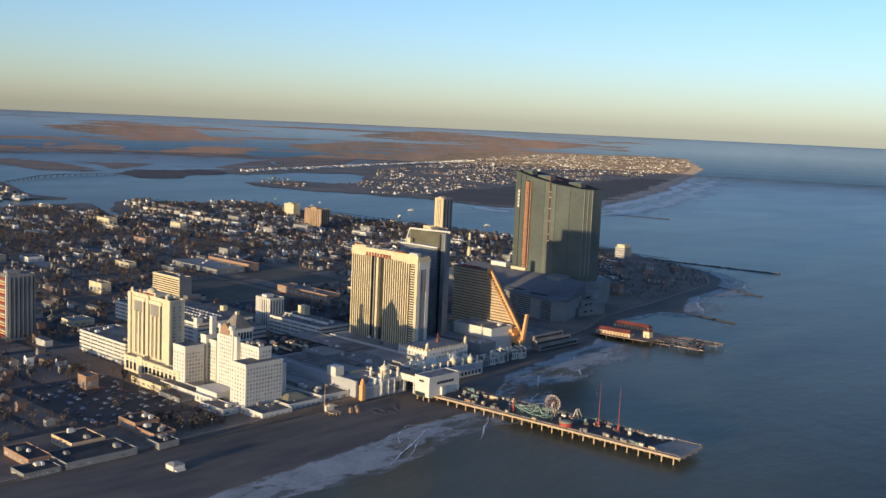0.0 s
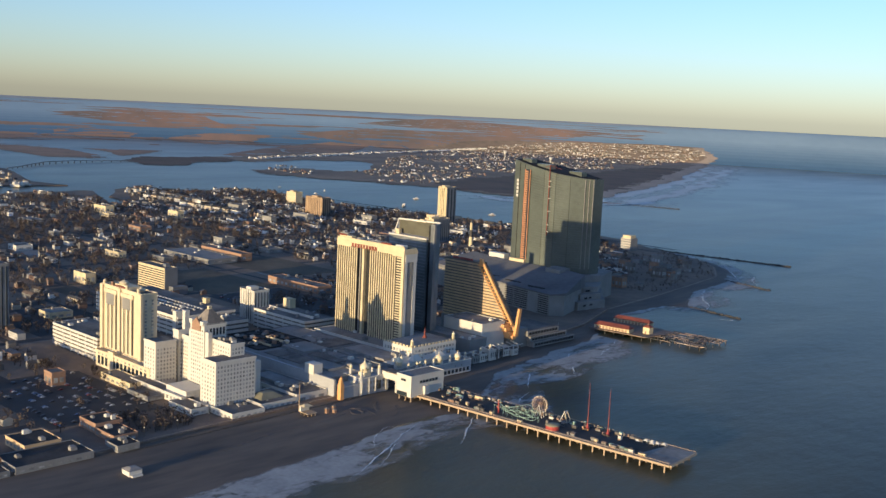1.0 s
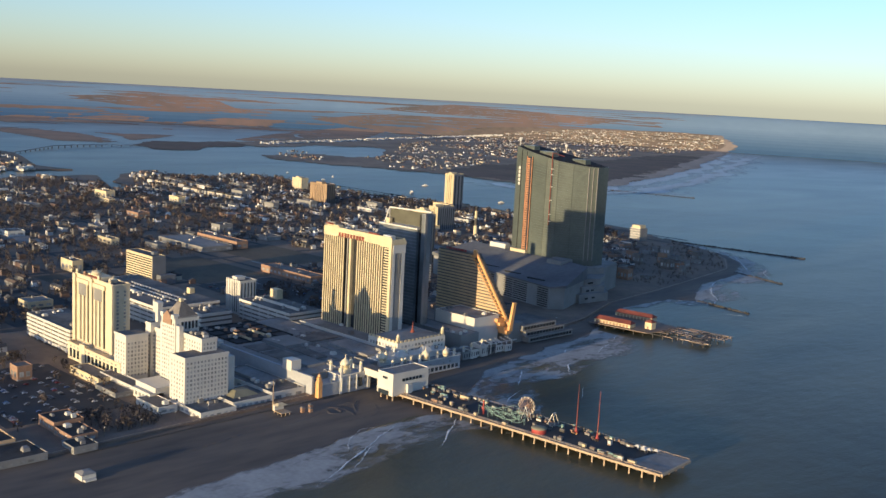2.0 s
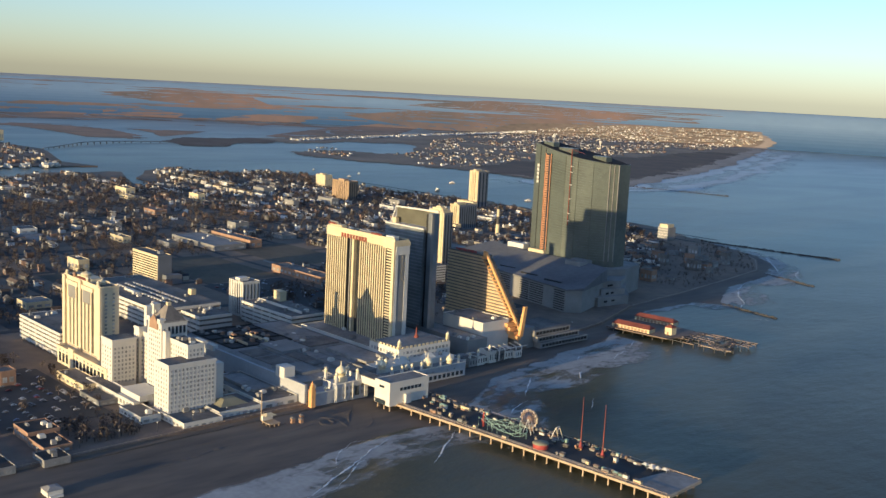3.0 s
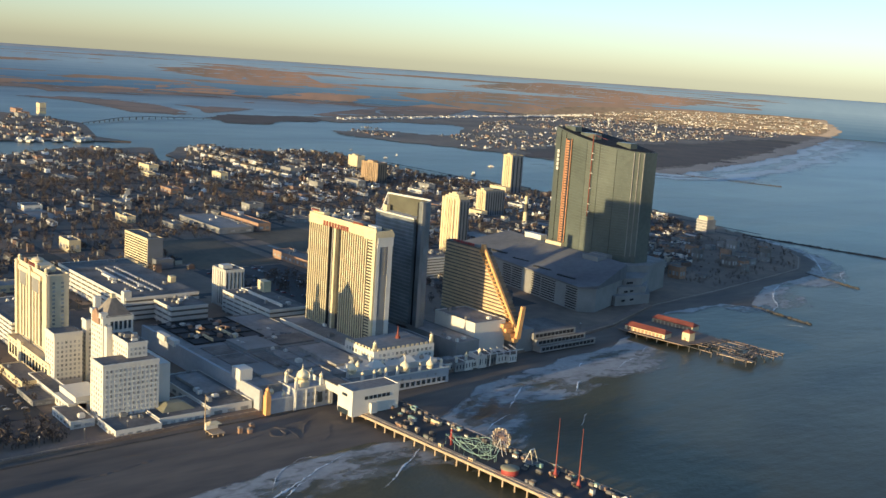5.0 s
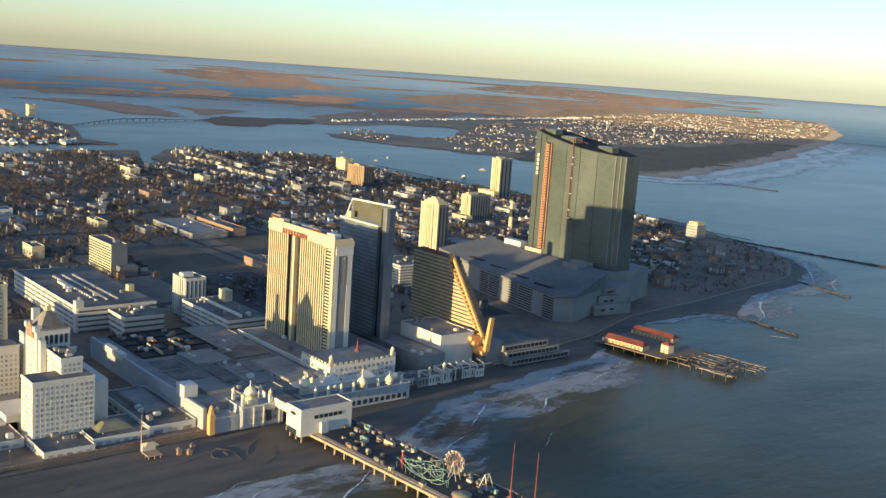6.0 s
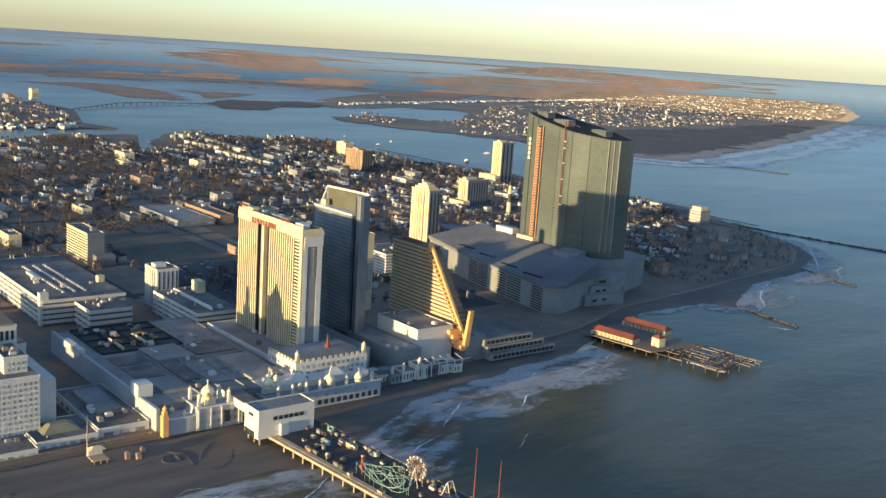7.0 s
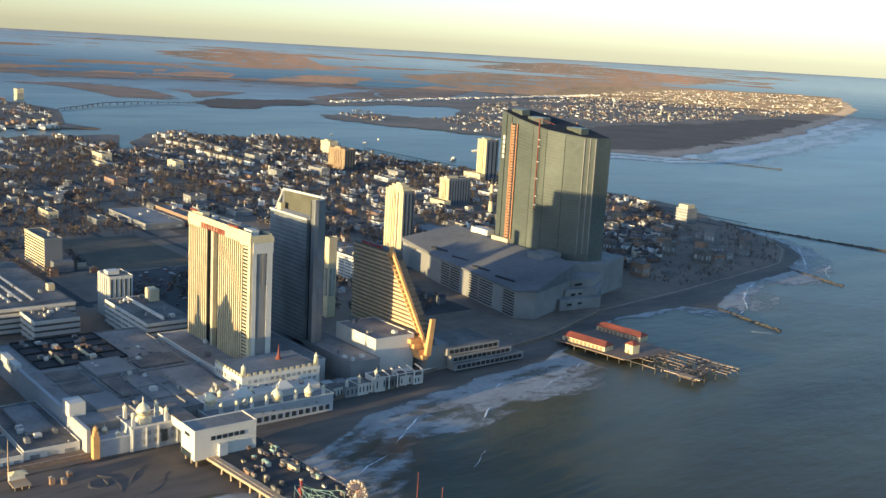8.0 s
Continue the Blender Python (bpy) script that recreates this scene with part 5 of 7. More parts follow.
def beach_shelter():
    t = thing("beach_stage", (0, 0, 0), "small white stage on posts at the beach with a flag mast", "stage")
    box("deck", t, TIMBER, -690, -678, 606, 616, 4, 4.5)
    pieces("post", t, TIMBER, (0.4, 0.4, 5), [(x, y, 2) for x in (-689, -684, -679) for y in (607, 611, 615)])
    box("back_wall", t, WHITE, -690, -688, 606.5, 615.5, 4.5, 9)
    hip_roof(t, CREAM, -690.5, -683, 606, 616, 9, 1.6, 3)
    bm = bmesh.new()
    lathe(bm, [(0.5, 0), (0.4, 12), (0.2, 24), (0.05, 26)], (-691, 607, 4), 8)
    part("mast", bm, TIMBER, t)
    for x, y, h in ((-679, 628, 4), (-684, 640, 3), (-676, 634, 3)):
        k = thing("beach_kiosk", (0, 0, 0), "small pale kiosk by the boardwalk", "kiosk", "beach kiosks")
        box("body", k, BRICK, x - 1.4, x + 1.4, y - 1.4, y + 1.4, 1.2, 1.4 + h)
        hip_roof(k, FLATROOF, x - 1.9, x + 1.9, y - 1.9, y + 1.9, 1.4 + h, 1.0, 1.5)
    h = thing("beach_hut", (0, 0, 0), "white lifeguard hut standing on the sand", "hut")
    box("body", h, WHITE, -656, -646, 421, 431, 1.0, 5.0)
    hip_roof(h, PALEROOF, -656.6, -645.4, 420.4, 431.6, 5.0, 1.6, 3.5)
    box("porch", h, WHITE, -646, -643, 422, 430, 1.0, 2.2)


beach_shelter()


def sand_fence():
    t = thing("sand_fence", (0, 0, 0), "dark slatted sand fence between boardwalk and beach", "fence")
    for y in range(440, 700, 5):
        bm = bmesh.new()
        x = shore(y) + 9 + 1.2 * wobble(0, y, 0.05, 44)
        x2 = shore(y + 5) + 9 + 1.2 * wobble(0, y + 5, 0.05, 44)
        add_beam(bm, (x, y, 2.9), (x2, y + 5, 2.9), 0.25)
        add_beam(bm, (x, y, 2.2), (x2, y + 5, 2.2), 0.25)
        for i in range(3):
            add_beam(bm, (x + (x2 - x) * i / 3, y + 5 * i / 3, 0.8), (x + (x2 - x) * i / 3, y + 5 * i / 3, 3.2), 0.22)
        part("panel", bm, STONE, t)


def sand_ridge(points, w, h):
    """A low bank of graded sand along a bent line."""
    verts, faces, line = [], [], []
    for (xa, ya), (xb, yb) in zip(points, points[1:]):
        n = max(3, int(math.hypot(xb - xa, yb - ya) / 1.5))
        line += [(xa + (xb - xa) * i / n, ya + (yb - ya) * i / n) for i in range(n)]
    m = len(line)
    for i, (x, y) in enumerate(line):
        (xa, ya), (xb, yb) = line[max(0, i - 1)], line[min(m - 1, i + 1)]
        k = math.hypot(xb - xa, yb - ya) or 1
        nx, ny = (yb - ya) / k, -(xb - xa) / k
        s = w * (0.7 + 0.6 * wobble(x, y, 0.2, 3)) * min(1, 5 * i / m + 0.1, 5 * (m - 1 - i) / m + 0.1)
        g = max(0.0, 2.2 * (1 - (x - shore(y)) / max(water_edge(y) - shore(y), 8)))
        verts += [(x - s * nx, y - s * ny, g - 0.4), (x, y, g + h * (0.7 + 0.5 * wobble(x, y, 0.15, 9))), (x + s * nx, y + s * ny, g - 0.4)]
    for i in range(m - 1):
        a = 3 * i
        faces += [(a, a + 3, a + 4, a + 1), (a + 1, a + 4, a + 5, a + 2)]
    tagged(link("sand_ridge", verts, faces, SAND, smooth=True), "low graded bank of sand on the beach", "sand bank", "sand banks")


sand_fence()
for pts, w, h in (([(-678, 653), (-671, 661), (-657, 661), (-648, 658)], 1.8, 1.3), ([(-677, 685), (-671, 676), (-655, 665)], 1.6, 1.2), ([(-680, 622), (-679, 601), (-673, 569), (-676, 540)], 1.4, 0.8),
                  ([(-660, 690), (-648, 684), (-640, 672), (-642, 650)], 2.2, 1.0), ([(-668, 640), (-662, 600), (-664, 560), (-652, 500)], 1.6, 0.7), ([(-672, 648), (-664, 645), (-659, 650), (-662, 656), (-671, 655)], 1.3, 1.2)):
    sand_ridge(pts, 1.8 * w, 0.6 * h)


TARROOF = material("black_tar_roof", (0.075, 0.068, 0.062), 0.9, second=(0.035, 0.033, 0.032), scale=0.12, fine=0.8, spec=0.2)


def shop_rows():
    """Small flat-roofed shops south of the white hotel."""
    for x0, x1, y0, y1, z1, mat, label in (
            (-768, -742, 447, 470, 10, BRICK, "orange brick shop with a stepped parapet"),
            (-741, -712, 446, 466, 8, BRICK, "brick boardwalk shop with a flat tar roof"),
            (-711, -692, 438, 456, 7, GREYWALL, "grey boardwalk shop front"),
            (-760, -728, 384, 412, 9, TAN, "long tan shop with a bright parapet"),
            (-727, -694, 362, 420, 7, GREYWALL, "grey flat-roofed boardwalk arcade"),
            (-756, -716, 344, 362, 8, BRICK, "brick flat-roofed corner shop by the boardwalk"),
            (-714, -694, 330, 358, 6, GREYWALL, "grey low shop beside the boardwalk")):
        low_building("shop", x0, x1, y0, y1, z1, mat, label, TARROOF, 5, "shop", 3, int(-x0))


shop_rows()


# ---- the amusement pier ----
def amusement_pier():
    ang = math.atan2(19, 262)
    p0 = Vector((-672, 716, 0))
    u, v = Vector((math.cos(ang), math.sin(ang), 0)), Vector((-math.sin(ang), math.cos(ang), 0))
    L, Wd, top = 268.0, 43.0, 6.8

    def at(a, b, z=top):
        q = p0 + u * a + v * b
        return (q.x, q.y, z)

    t = thing("pier", (0, 0, 0), "long timber-edged amusement pier on rows of concrete piles", "pier")
    corners = [at(0, 0)[:2], at(L, 0)[:2], at(L, Wd)[:2], at(0, Wd)[:2]]
    prism("deck", t, ASPHALT, corners, top - 1.0, top)
    prism("end_deck", t, PALEROOF, [at(L - 32, 0.4)[:2], at(L - 0.4, 0.4)[:2], at(L - 0.4, Wd - 0.4)[:2], at(L - 24, Wd - 0.4)[:2]], top, top + 0.15)
    prism("walkway", t, TIMBER, [at(0, 0.3)[:2], at(L - 33, 0.3)[:2], at(L - 33, 5.5)[:2], at(0, 5.5)[:2]], top, top + 0.12)
    for a, b in ((0, L), ):
        bm = bmesh.new()
        add_beam(bm, at(a, -0.3, top - 0.7), at(b, -0.3, top - 0.7), 1.7)
        part("edge_beam", bm, TIMBER, t)
        bm = bmesh.new()
        add_beam(bm, at(L + 0.3, 0, top - 0.7), at(L + 0.3, Wd, top - 0.7), 1.7)
        part("edge_beam", bm, TIMBER, t)
    for b in (0.4, Wd - 0.4):
        bm = bmesh.new()
        add_beam(bm, at(0, b, top + 1.2), at(L, b, top + 1.2), 0.2)
        for i in range(68):
            add_beam(bm, at(2 + 3.95 * i, b), at(2 + 3.95 * i, b, top + 1.2), 0.18)
        part("rail", bm, TIMBER, t)
    me = None
    for i in range(23):
        for b in (0.6, 11, 21, 32, Wd - 0.6):
            if me is None:
                bm = bmesh.new()
                lathe(bm, [(0.65, -4), (0.65, 6)], (0, 0, 0), 8)
                o = part("support_post", bm, TIMBER, t)
                me = o.data
            else:
                o = new("support_post", me)
                o.parent = t
            o.location = at(30 + 10.6 * i, b, 0)
        bm = bmesh.new()
        add_beam(bm, at(30 + 10.6 * i, 0.2, top - 1.5), at(30 + 10.6 * i, Wd - 0.2, top - 1.5), 1.0)
        part("cross_beam", bm, TIMBER, t)

    # stalls and booths along both edges
    rnd = random.Random(4)
    tones = (CREAM, GREYWALL, GREYWALL, BRICK, FLATROOF, STONE, GREENPAINT, WHITE, FLATROOF)
    for i in range(125):
        a = rnd.uniform(12, L - 36)
        b = rnd.choice((rnd.uniform(32, 41), rnd.uniform(35, 41), rnd.uniform(6, 9), rnd.uniform(9, 34)))
        if 92 < a < 140 and 5 < b < 27 or 140 < a < 172 and 2 < b < 17 or 172 < a < 226 and 9 < b < 32:
            continue
        w, d, h = rnd.uniform(1.6, 4.6), rnd.uniform(1.4, 2.6), rnd.uniform(1.3, 2.4)
        k = thing("booth", at(a, b), "small painted fairground booth with a pitched canopy", "booth", "pier booths")
        k.rotation_euler = (0, 0, ang)
        box("body", k, rnd.choice(tones), -w / 2, w / 2, -d / 2, d / 2, 0, h)
        hip_roof(k, rnd.choice((STONE, FLATROOF, FLATROOF, STONE, DECK, GREENPAINT)), -w / 2 - 0.4, w / 2 + 0.4, -d / 2 - 0.4, d / 2 + 0.4, h, 0.7, min(w, d) / 2 - 0.1)
    k = thing("billboard_booth", at(10, 9), "white ticket hall with a red stall before it", "booth")
    k.rotation_euler = (0, 0, ang)
    box("body", k, WHITE, -8, 8, -3, 3, 0, 8)
    box("stall", k, REDPAINT, -9, 4, -6, -3.2, 0, 2.6)
    sign_bars(k, REDPAINT, -6, 2, -3.0, 4.2, 6.2, 4, 3)

    for a, b, w, h, m in ((61, 32, 9, 3.2, CREAM), (52, 31, 4, 2.6, CREAM), (209, 27, 2.6, 3.4, WHITE), (242, 4, 6, 2.4, CREAM), (216, 5, 5, 2, GREYWALL), (126, 3.4, 4, 2.2, CREAM), (96, 3.4, 2.6, 2.8, CREAM)):
        k = thing("stall", at(a, b), "pale sunlit fairground stall with a flat roof", "stall", "pier stalls")
        k.rotation_euler = (0, 0, ang)
        box("body", k, m, -w / 2, w / 2, -1.4, 1.4, 0, h)
        box("roof", k, FLATROOF, -w / 2 - 0.3, w / 2 + 0.3, -1.7, 1.7, h, h + 0.3)
        box("counter", k, BRICK, -w / 2 + 0.4, w / 2 - 0.4, -1.9, -1.45, 0, 1.0)

    # observation wheel
    w = thing("ferris_wheel", at(129, 28), "small cream ferris wheel with lamp-tipped spokes", "ferris wheel")
    w.rotation_euler = (0, 0, ang + 0.1)
    R, hub = 6.9, 11.6
    for y in (-1.2, 1.2):
        bm = bmesh.new()
        for i in range(28):
            a0, a1 = 2 * math.pi * i / 28, 2 * math.pi * (i + 1) / 28
            for r in (R, R * 0.82):
                add_beam(bm, (r * math.cos(a0), y, hub + r * math.sin(a0)), (r * math.cos(a1), y, hub + r * math.sin(a1)), 0.2)
        part("rim", bm, TIMBER, w)
        for i in range(14):
            a0 = 2 * math.pi * i / 14
            bm = bmesh.new()
            add_beam(bm, (0, y, hub), (R * math.cos(a0), y, hub + R * math.sin(a0)), 0.14)
            part("spoke", bm, BRICK, w)
    for s in (-1, 1):
        for x in (-5, 5):
            bm = bmesh.new()
            add_beam(bm, (0.7 * x, 2.2 * s, 0), (0, 1.8 * s, hub), 0.4)
            part("leg", bm, WHITE, w)
    gm = None
    for i in range(14):
        a0 = 2 * math.pi * (i + 0.5) / 14
        if gm is None:
            bm = bmesh.new()
            lathe(bm, [(0.1, 0.6), (0.6, 0.35), (0.6, -0.4), (0.35, -0.6), (0.05, -0.6)], (0, 0, 0), 8)
            o = part("gondola", bm, CREAM, w)
            gm = o.data
        else:
            o = new("gondola", gm)
            o.parent = w
        o.location = ((R + 0.2) * math.cos(a0), 0, hub + (R + 0.2) * math.sin(a0) - 0.4)
    pieces("rim_lamp", w, WHITE, (0.8, 0.4, 0.8), [((R + 0.4) * math.cos(6.28319 * i / 14), -1.5, hub + (R + 0.4) * math.sin(6.28319 * i / 14)) for i in range(14)])

    # coaster
    c = thing("roller_coaster", (0, 0, 0), "pale green steel roller coaster with looping tracks", "roller coaster")
    for k, (ra, rb, ph, hh) in enumerate(((17, 6, 0.0, 5.5), (13, 5, 1.3, 3.6), (20, 7, 2.4, 4.4), (15, 7.5, 3.7, 6.5), (19, 4.5, 5.0, 2.4))):
        pts = []
        for i in range(64):
            s = 2 * math.pi * i / 64
            pts.append(at(115 + ra * math.cos(s) + 5 * math.cos(2 * s + ph), 15 + rb * math.sin(s) + 3 * math.sin(2 * s + ph), top + 2.0 + hh * (0.5 + 0.5 * math.sin(3 * s + ph)) + 1.2 * k * 0.5))
        bm = bmesh.new()
        add_line(bm, pts, 0.28, closed=True)
        part("track", bm, GREENPAINT, c)
        for i in range(k, 64, 9):
            bm = bmesh.new()
            add_beam(bm, (pts[i][0], pts[i][1], top), pts[i], 0.14)
            part("support", bm, GREENPAINT, c)
    d = thing("drop_tower", at(97, 12), "short red ride tower", "ride")
    box("shaft", d, REDPAINT, -0.6, 0.6, -0.6, 0.6, 0, 11.5)
    box("car", d, REDPAINT, -1.2, 1.2, -1.2, 1.2, 4.5, 6.5)
    box("cap", d, CREAM, -0.8, 0.8, -0.8, 0.8, 11.5, 12.2)

    # round pavilion
    r = thing("carousel_pavilion", at(155.5, 8.5), "round red carousel pavilion with a shallow green-brown roof", "carousel")
    bm = bmesh.new()
    lathe(bm, [(5.8, 0), (5.8, 3.6)], (0, 0, 0), 20)
    part("wall", bm, REDPAINT, r)
    bm = bmesh.new()
    lathe(bm, [(6.3, 3.5), (6.3, 3.9), (3.4, 4.7), (0.1, 5.1)], (0, 0, 0), 20)
    part("roof", bm, OLIVE, r)
    # white A-frame ride
    f = thing("swing_ride", at(151, 35), "white and yellow A-frame swing ride", "ride")
    f.rotation_euler = (0, 0, ang)
    for x0 in (-4, 4):
        for y in (-4, 4):
            bm = bmesh.new()
            add_beam(bm, (0.9 * x0, 0.7 * y, 0), (0, y * 0.5, 9), 0.5)
            part("leg", bm, WHITE if x0 < 0 else CREAM, f)
    bm = bmesh.new()
    add_beam(bm, (0, -2.2, 9), (0, 2.2, 9), 0.6)
    part("axle", bm, WHITE, f)
    box("platform", f, GREYWALL, -4.5, 4.5, -4, 4, 0, 0.6)
    # twin masts of the slingshot ride
    for a, b, z in ((176, 30.0, 46.5), (196.5, 28.5, 46.0)):
        m = thing("ride_mast", at(a, b), "very tall thin red ride mast on a lit base", "ride", "twin ride masts")
        bm = bmesh.new()
        lathe(bm, [(0.5, 0), (0.4, 12), (0.26, 26), (0.16, z - top)], (0, 0, 0), 8)
        part("mast", bm, REDTILE, m)
        bm = bmesh.new()
        lathe(bm, [(1.9, 0), (1.7, 1.2), (0.9, 3.2), (0.6, 5.5)], (0, 0, 0), 8)
        part("base", bm, REDPAINT, m)
        box("platform", m, ORANGE, -2.6, 2.6, -2.4, -1.9, 0, 1.2)
        box("cabin", m, BRICK, -4.6, -2.8, -1.4, 1.4, 0, 2.0)
    # white tents near the end
    for a, b in ((228, 36), (233, 37), (238, 36), (243, 38), (235, 33)):
        e = thing("tent", at(a, b), "white peaked event tent", "tent", "pier tents")
        hip_roof(e, WHITE, -2.4, 2.4, -2, 2, 1.8, 1.4, 1.9)
        pieces("pole", e, GREYWALL, (0.2, 0.2, 1.8), [(x, y, 0.9) for x in (-2.2, 2.2) for y in (-1.8, 1.8)])


amusement_pier()


def old_pier():
    """The short pier to the north: two long sheds with red roofs and a bare, broken end."""
    t = thing("pier", (0, 0, 0), "short derelict pier whose seaward deck is broken to bare beams", "pier")
    prism("deck", t, DECK, [(-752, 1112), (-676, 1122), (-668, 1180), (-760, 1188)], 4.0, 5.0)
    me = None
    for i in range(12):
        for j in range(5):
            o = None
            if me is None:
                bm = bmesh.new()
                lathe(bm, [(0.5, -4), (0.5, 4.6)], (0, 0, 0), 7)
                o = part("support_post", bm, STONE, t)
                me = o.data
            else:
                o = new("support_post", me)
                o.parent = t
            o.location = (-742 + 12.2 * i, 1114 + 1.6 * i + 15.5 * j, 0)
    rnd = random.Random(27)
    for y in (1126, 1134, 1141, 1149, 1157, 1165, 1172, 1180, 1188):
        x = -676.0
        while x < -612:
            n = rnd.uniform(8, 24)
            if rnd.random() < 0.72:
                bm = bmesh.new()
                yy = y - 2 + 0.11 * (x + 676)
                add_beam(bm, (x, yy, 4.6), (min(x + n, -604), yy + 0.11 * n + rnd.uniform(-1, 1), 4.6 + rnd.uniform(-0.6, 0.3)), rnd.uniform(0.5, 1.1))
                part("beam", bm, rnd.choice((DECK, DECK, STONE)), t)
            x += n
    for k in range(46):
        x, y = rnd.uniform(-674, -608), rnd.uniform(1126, 1180)
        n = rnd.uniform(6, 20)
        bm = bmesh.new()
        add_beam(bm, (x, y, 4.8), (x - rnd.uniform(-1, 2), min(y + n, 1190), 4.8), rnd.uniform(0.4, 1.3))
        part("plank", bm, rnd.choice((STONE, DECK, DECK)), t)
    prism("deck_strip", t, TIMBER, [(-640, 1129), (-603, 1134), (-604, 1139), (-641, 1134)], 4.4, 5.1)
    prism("deck_strip", t, TIMBER, [(-634, 1187), (-606, 1192), (-607, 1196), (-635, 1191)], 4.4, 5.1)
    for y, x0, x1, lab in ((1118, -748, -700, "long cream shed with arched doors and a red tiled roof"), (1172, -756, -706, "long shed with a red tiled roof on a pier")):
        s = thing("pier_shed", (x0, y, 5), lab, "shed")
        s.rotation_euler = (0, 0, 0.12)
        n = x1 - x0
        box("body", s, CREAM, 0, n, 0, 13, 0, 4.6)
        bm = bmesh.new()
        w = [bm.verts.new(p) for p in ((-0.8, -1.2, 4.4), (n + 0.8, -1.2, 4.4), (n + 0.8, 14.2, 4.4), (-0.8, 14.2, 4.4), (3, 6.5, 8), (n - 3, 6.5, 8))]
        for f in ((0, 1, 5, 4), (2, 3, 4, 5), (1, 2, 5), (3, 0, 4), (3, 2, 1, 0)):
            bm.faces.new([w[i] for i in f])
        part("roof", bm, REDTILE, s)
        pieces("door", s, BRICK, (2.9, 0.4, 3.2), [(x, -0.1, 1.7) for x in frange(2, n - 2, 10)])
    h = thing("pier_house", (-691, 1140, 5), "small cream house with a lit front on the pier", "house")
    box("body", h, CREAM, 0, 9, 0, 9, 0, 8)
    hip_roof(h, REDTILE, -0.6, 9.6, -0.6, 9.6, 8, 3, 4)
    box("door", h, BRICK, 3, 5, -0.2, 0.1, 0, 3)


old_pier()


# ---- surf, groins, the far shore's furniture ----
def foam_sheet():
    def width(y):
        k = wobble(0, y, 0.012, 8)
        if y < 722:
            return 58 + 14 * k
        if y < 1100:
            return 76 + 24 * k
        if y < 1330:
            return 20 * max(0.1, k + 0.4)
        return 60 + 34 * k

    def lace(x, y):
        e, w = water_edge(y) + 5 * wobble(x, y, 0.05, 3), width(y)
        s = (x - e) / w
        if s < 0:
            return max(-0.6, 0.9 + (x - e) / 5)
        return 0.95 - 0.75 * s ** 1.5 - max(0, s - 0.85) * 4 + 0.5 * wobble(x, y, 0.02, 33) + 0.15 * math.sin(0.35 * (x - e) + 5 * wobble(x, y, 0.015, 9))

    def wet(x, y):
        return -12 < x - water_edge(y) < 1.35 * width(y)

    cells = []
    step = 2.2
    for j in range(int((1880 - 380) / step)):
        y = 380 + step * j
        x_min = water_edge(y) - 14
        for i in range(54):
            x = step * (math.floor(x_min / step) + i)
            p = lambda a, b: (round(a, 3), round(b, 3))
            cells.append((p(x, y), p(x + step, y), p(x + step, y + step), p(x, y + step)))
    grid_patch("surf", FOAM, cells, wet, 0.42, "lacy white surf washing over wet sand", "surf", foam=lace)


foam_sheet()


def crest(points, w, seed):
    """A breaking wave: a low ragged ridge of foam."""
    rnd = random.Random(seed)
    verts, faces = [], []
    line = []
    for (xa, ya), (xb, yb) in zip(points, points[1:]):
        n = max(2, int(math.hypot(xb - xa, yb - ya) / 2.2))
        line += [(xa + (xb - xa) * i / n, ya + (yb - ya) * i / n) for i in range(n)]
    m = len(line)
    for i, (x, y) in enumerate(line):
        k = 0.55 * w * (0.15 + rnd.random() ** 2 + max(0, wobble(x, y, 0.08, 61))) * min(1, 4 * i / m, 4 * (m - 1 - i) / m)
        j = 2.4 * wobble(x, y, 0.06, 7) + 0.8 * wobble(x, y, 0.3, 8)
        verts += [(x - k + j, y, 0.46), (x + j - 0.2 * k, y, 0.5 + 0.16 * k), (x + 0.5 * k + j, y, 0.46)]
    for i in range(m - 1):
        a = 3 * i
        faces += [(a, a + 1, a + 4, a + 3), (a + 1, a + 2, a + 5, a + 4)]
    tagged(link("breaking_wave", verts, faces, CREST), "thin white crest of a breaking wave", "wave", "breaking waves")


for k, (pts, w) in enumerate((
        ([(-548, 540), (-559, 562), (-574, 594), (-590, 625), (-608, 659), (-615, 681)], 2.2),
        ([(-556, 575), (-565, 592), (-583, 617), (-590, 635)], 1.6), ([(-583, 598), (-600, 610), (-612, 625), (-619, 640), (-617, 655)], 1.0),
        ([(-552, 660), (-559, 670), (-575, 697), (-590, 718), (-598, 728)], 2.6), ([(-627, 839), (-643, 860), (-667, 892)], 2.2),
        ([(-682, 978), (-689, 989), (-688, 998)], 2.4), ([(-632, 922), (-650, 944), (-652, 952)], 2.6), ([(-570, 859), (-580, 874), (-591, 890)], 1.8),
        ([(-600, 790), (-612, 815), (-617, 834)], 1.8), ([(-660, 1005), (-672, 1030), (-680, 1060)], 1.8), ([(-690, 1075), (-700, 1100)], 1.6),
        ([(-728, 1352), (-745, 1400), (-785, 1450), (-812, 1495), (-838, 1560)], 3.4), ([(-690, 1326), (-680, 1334), (-671, 1341)], 2.2),
        ([(-842, 1667), (-880, 1720), (-920, 1775), (-969, 1832)], 4.0), ([(-800, 1650), (-830, 1690), (-850, 1740)], 3.0))):
    crest(pts, w, k)


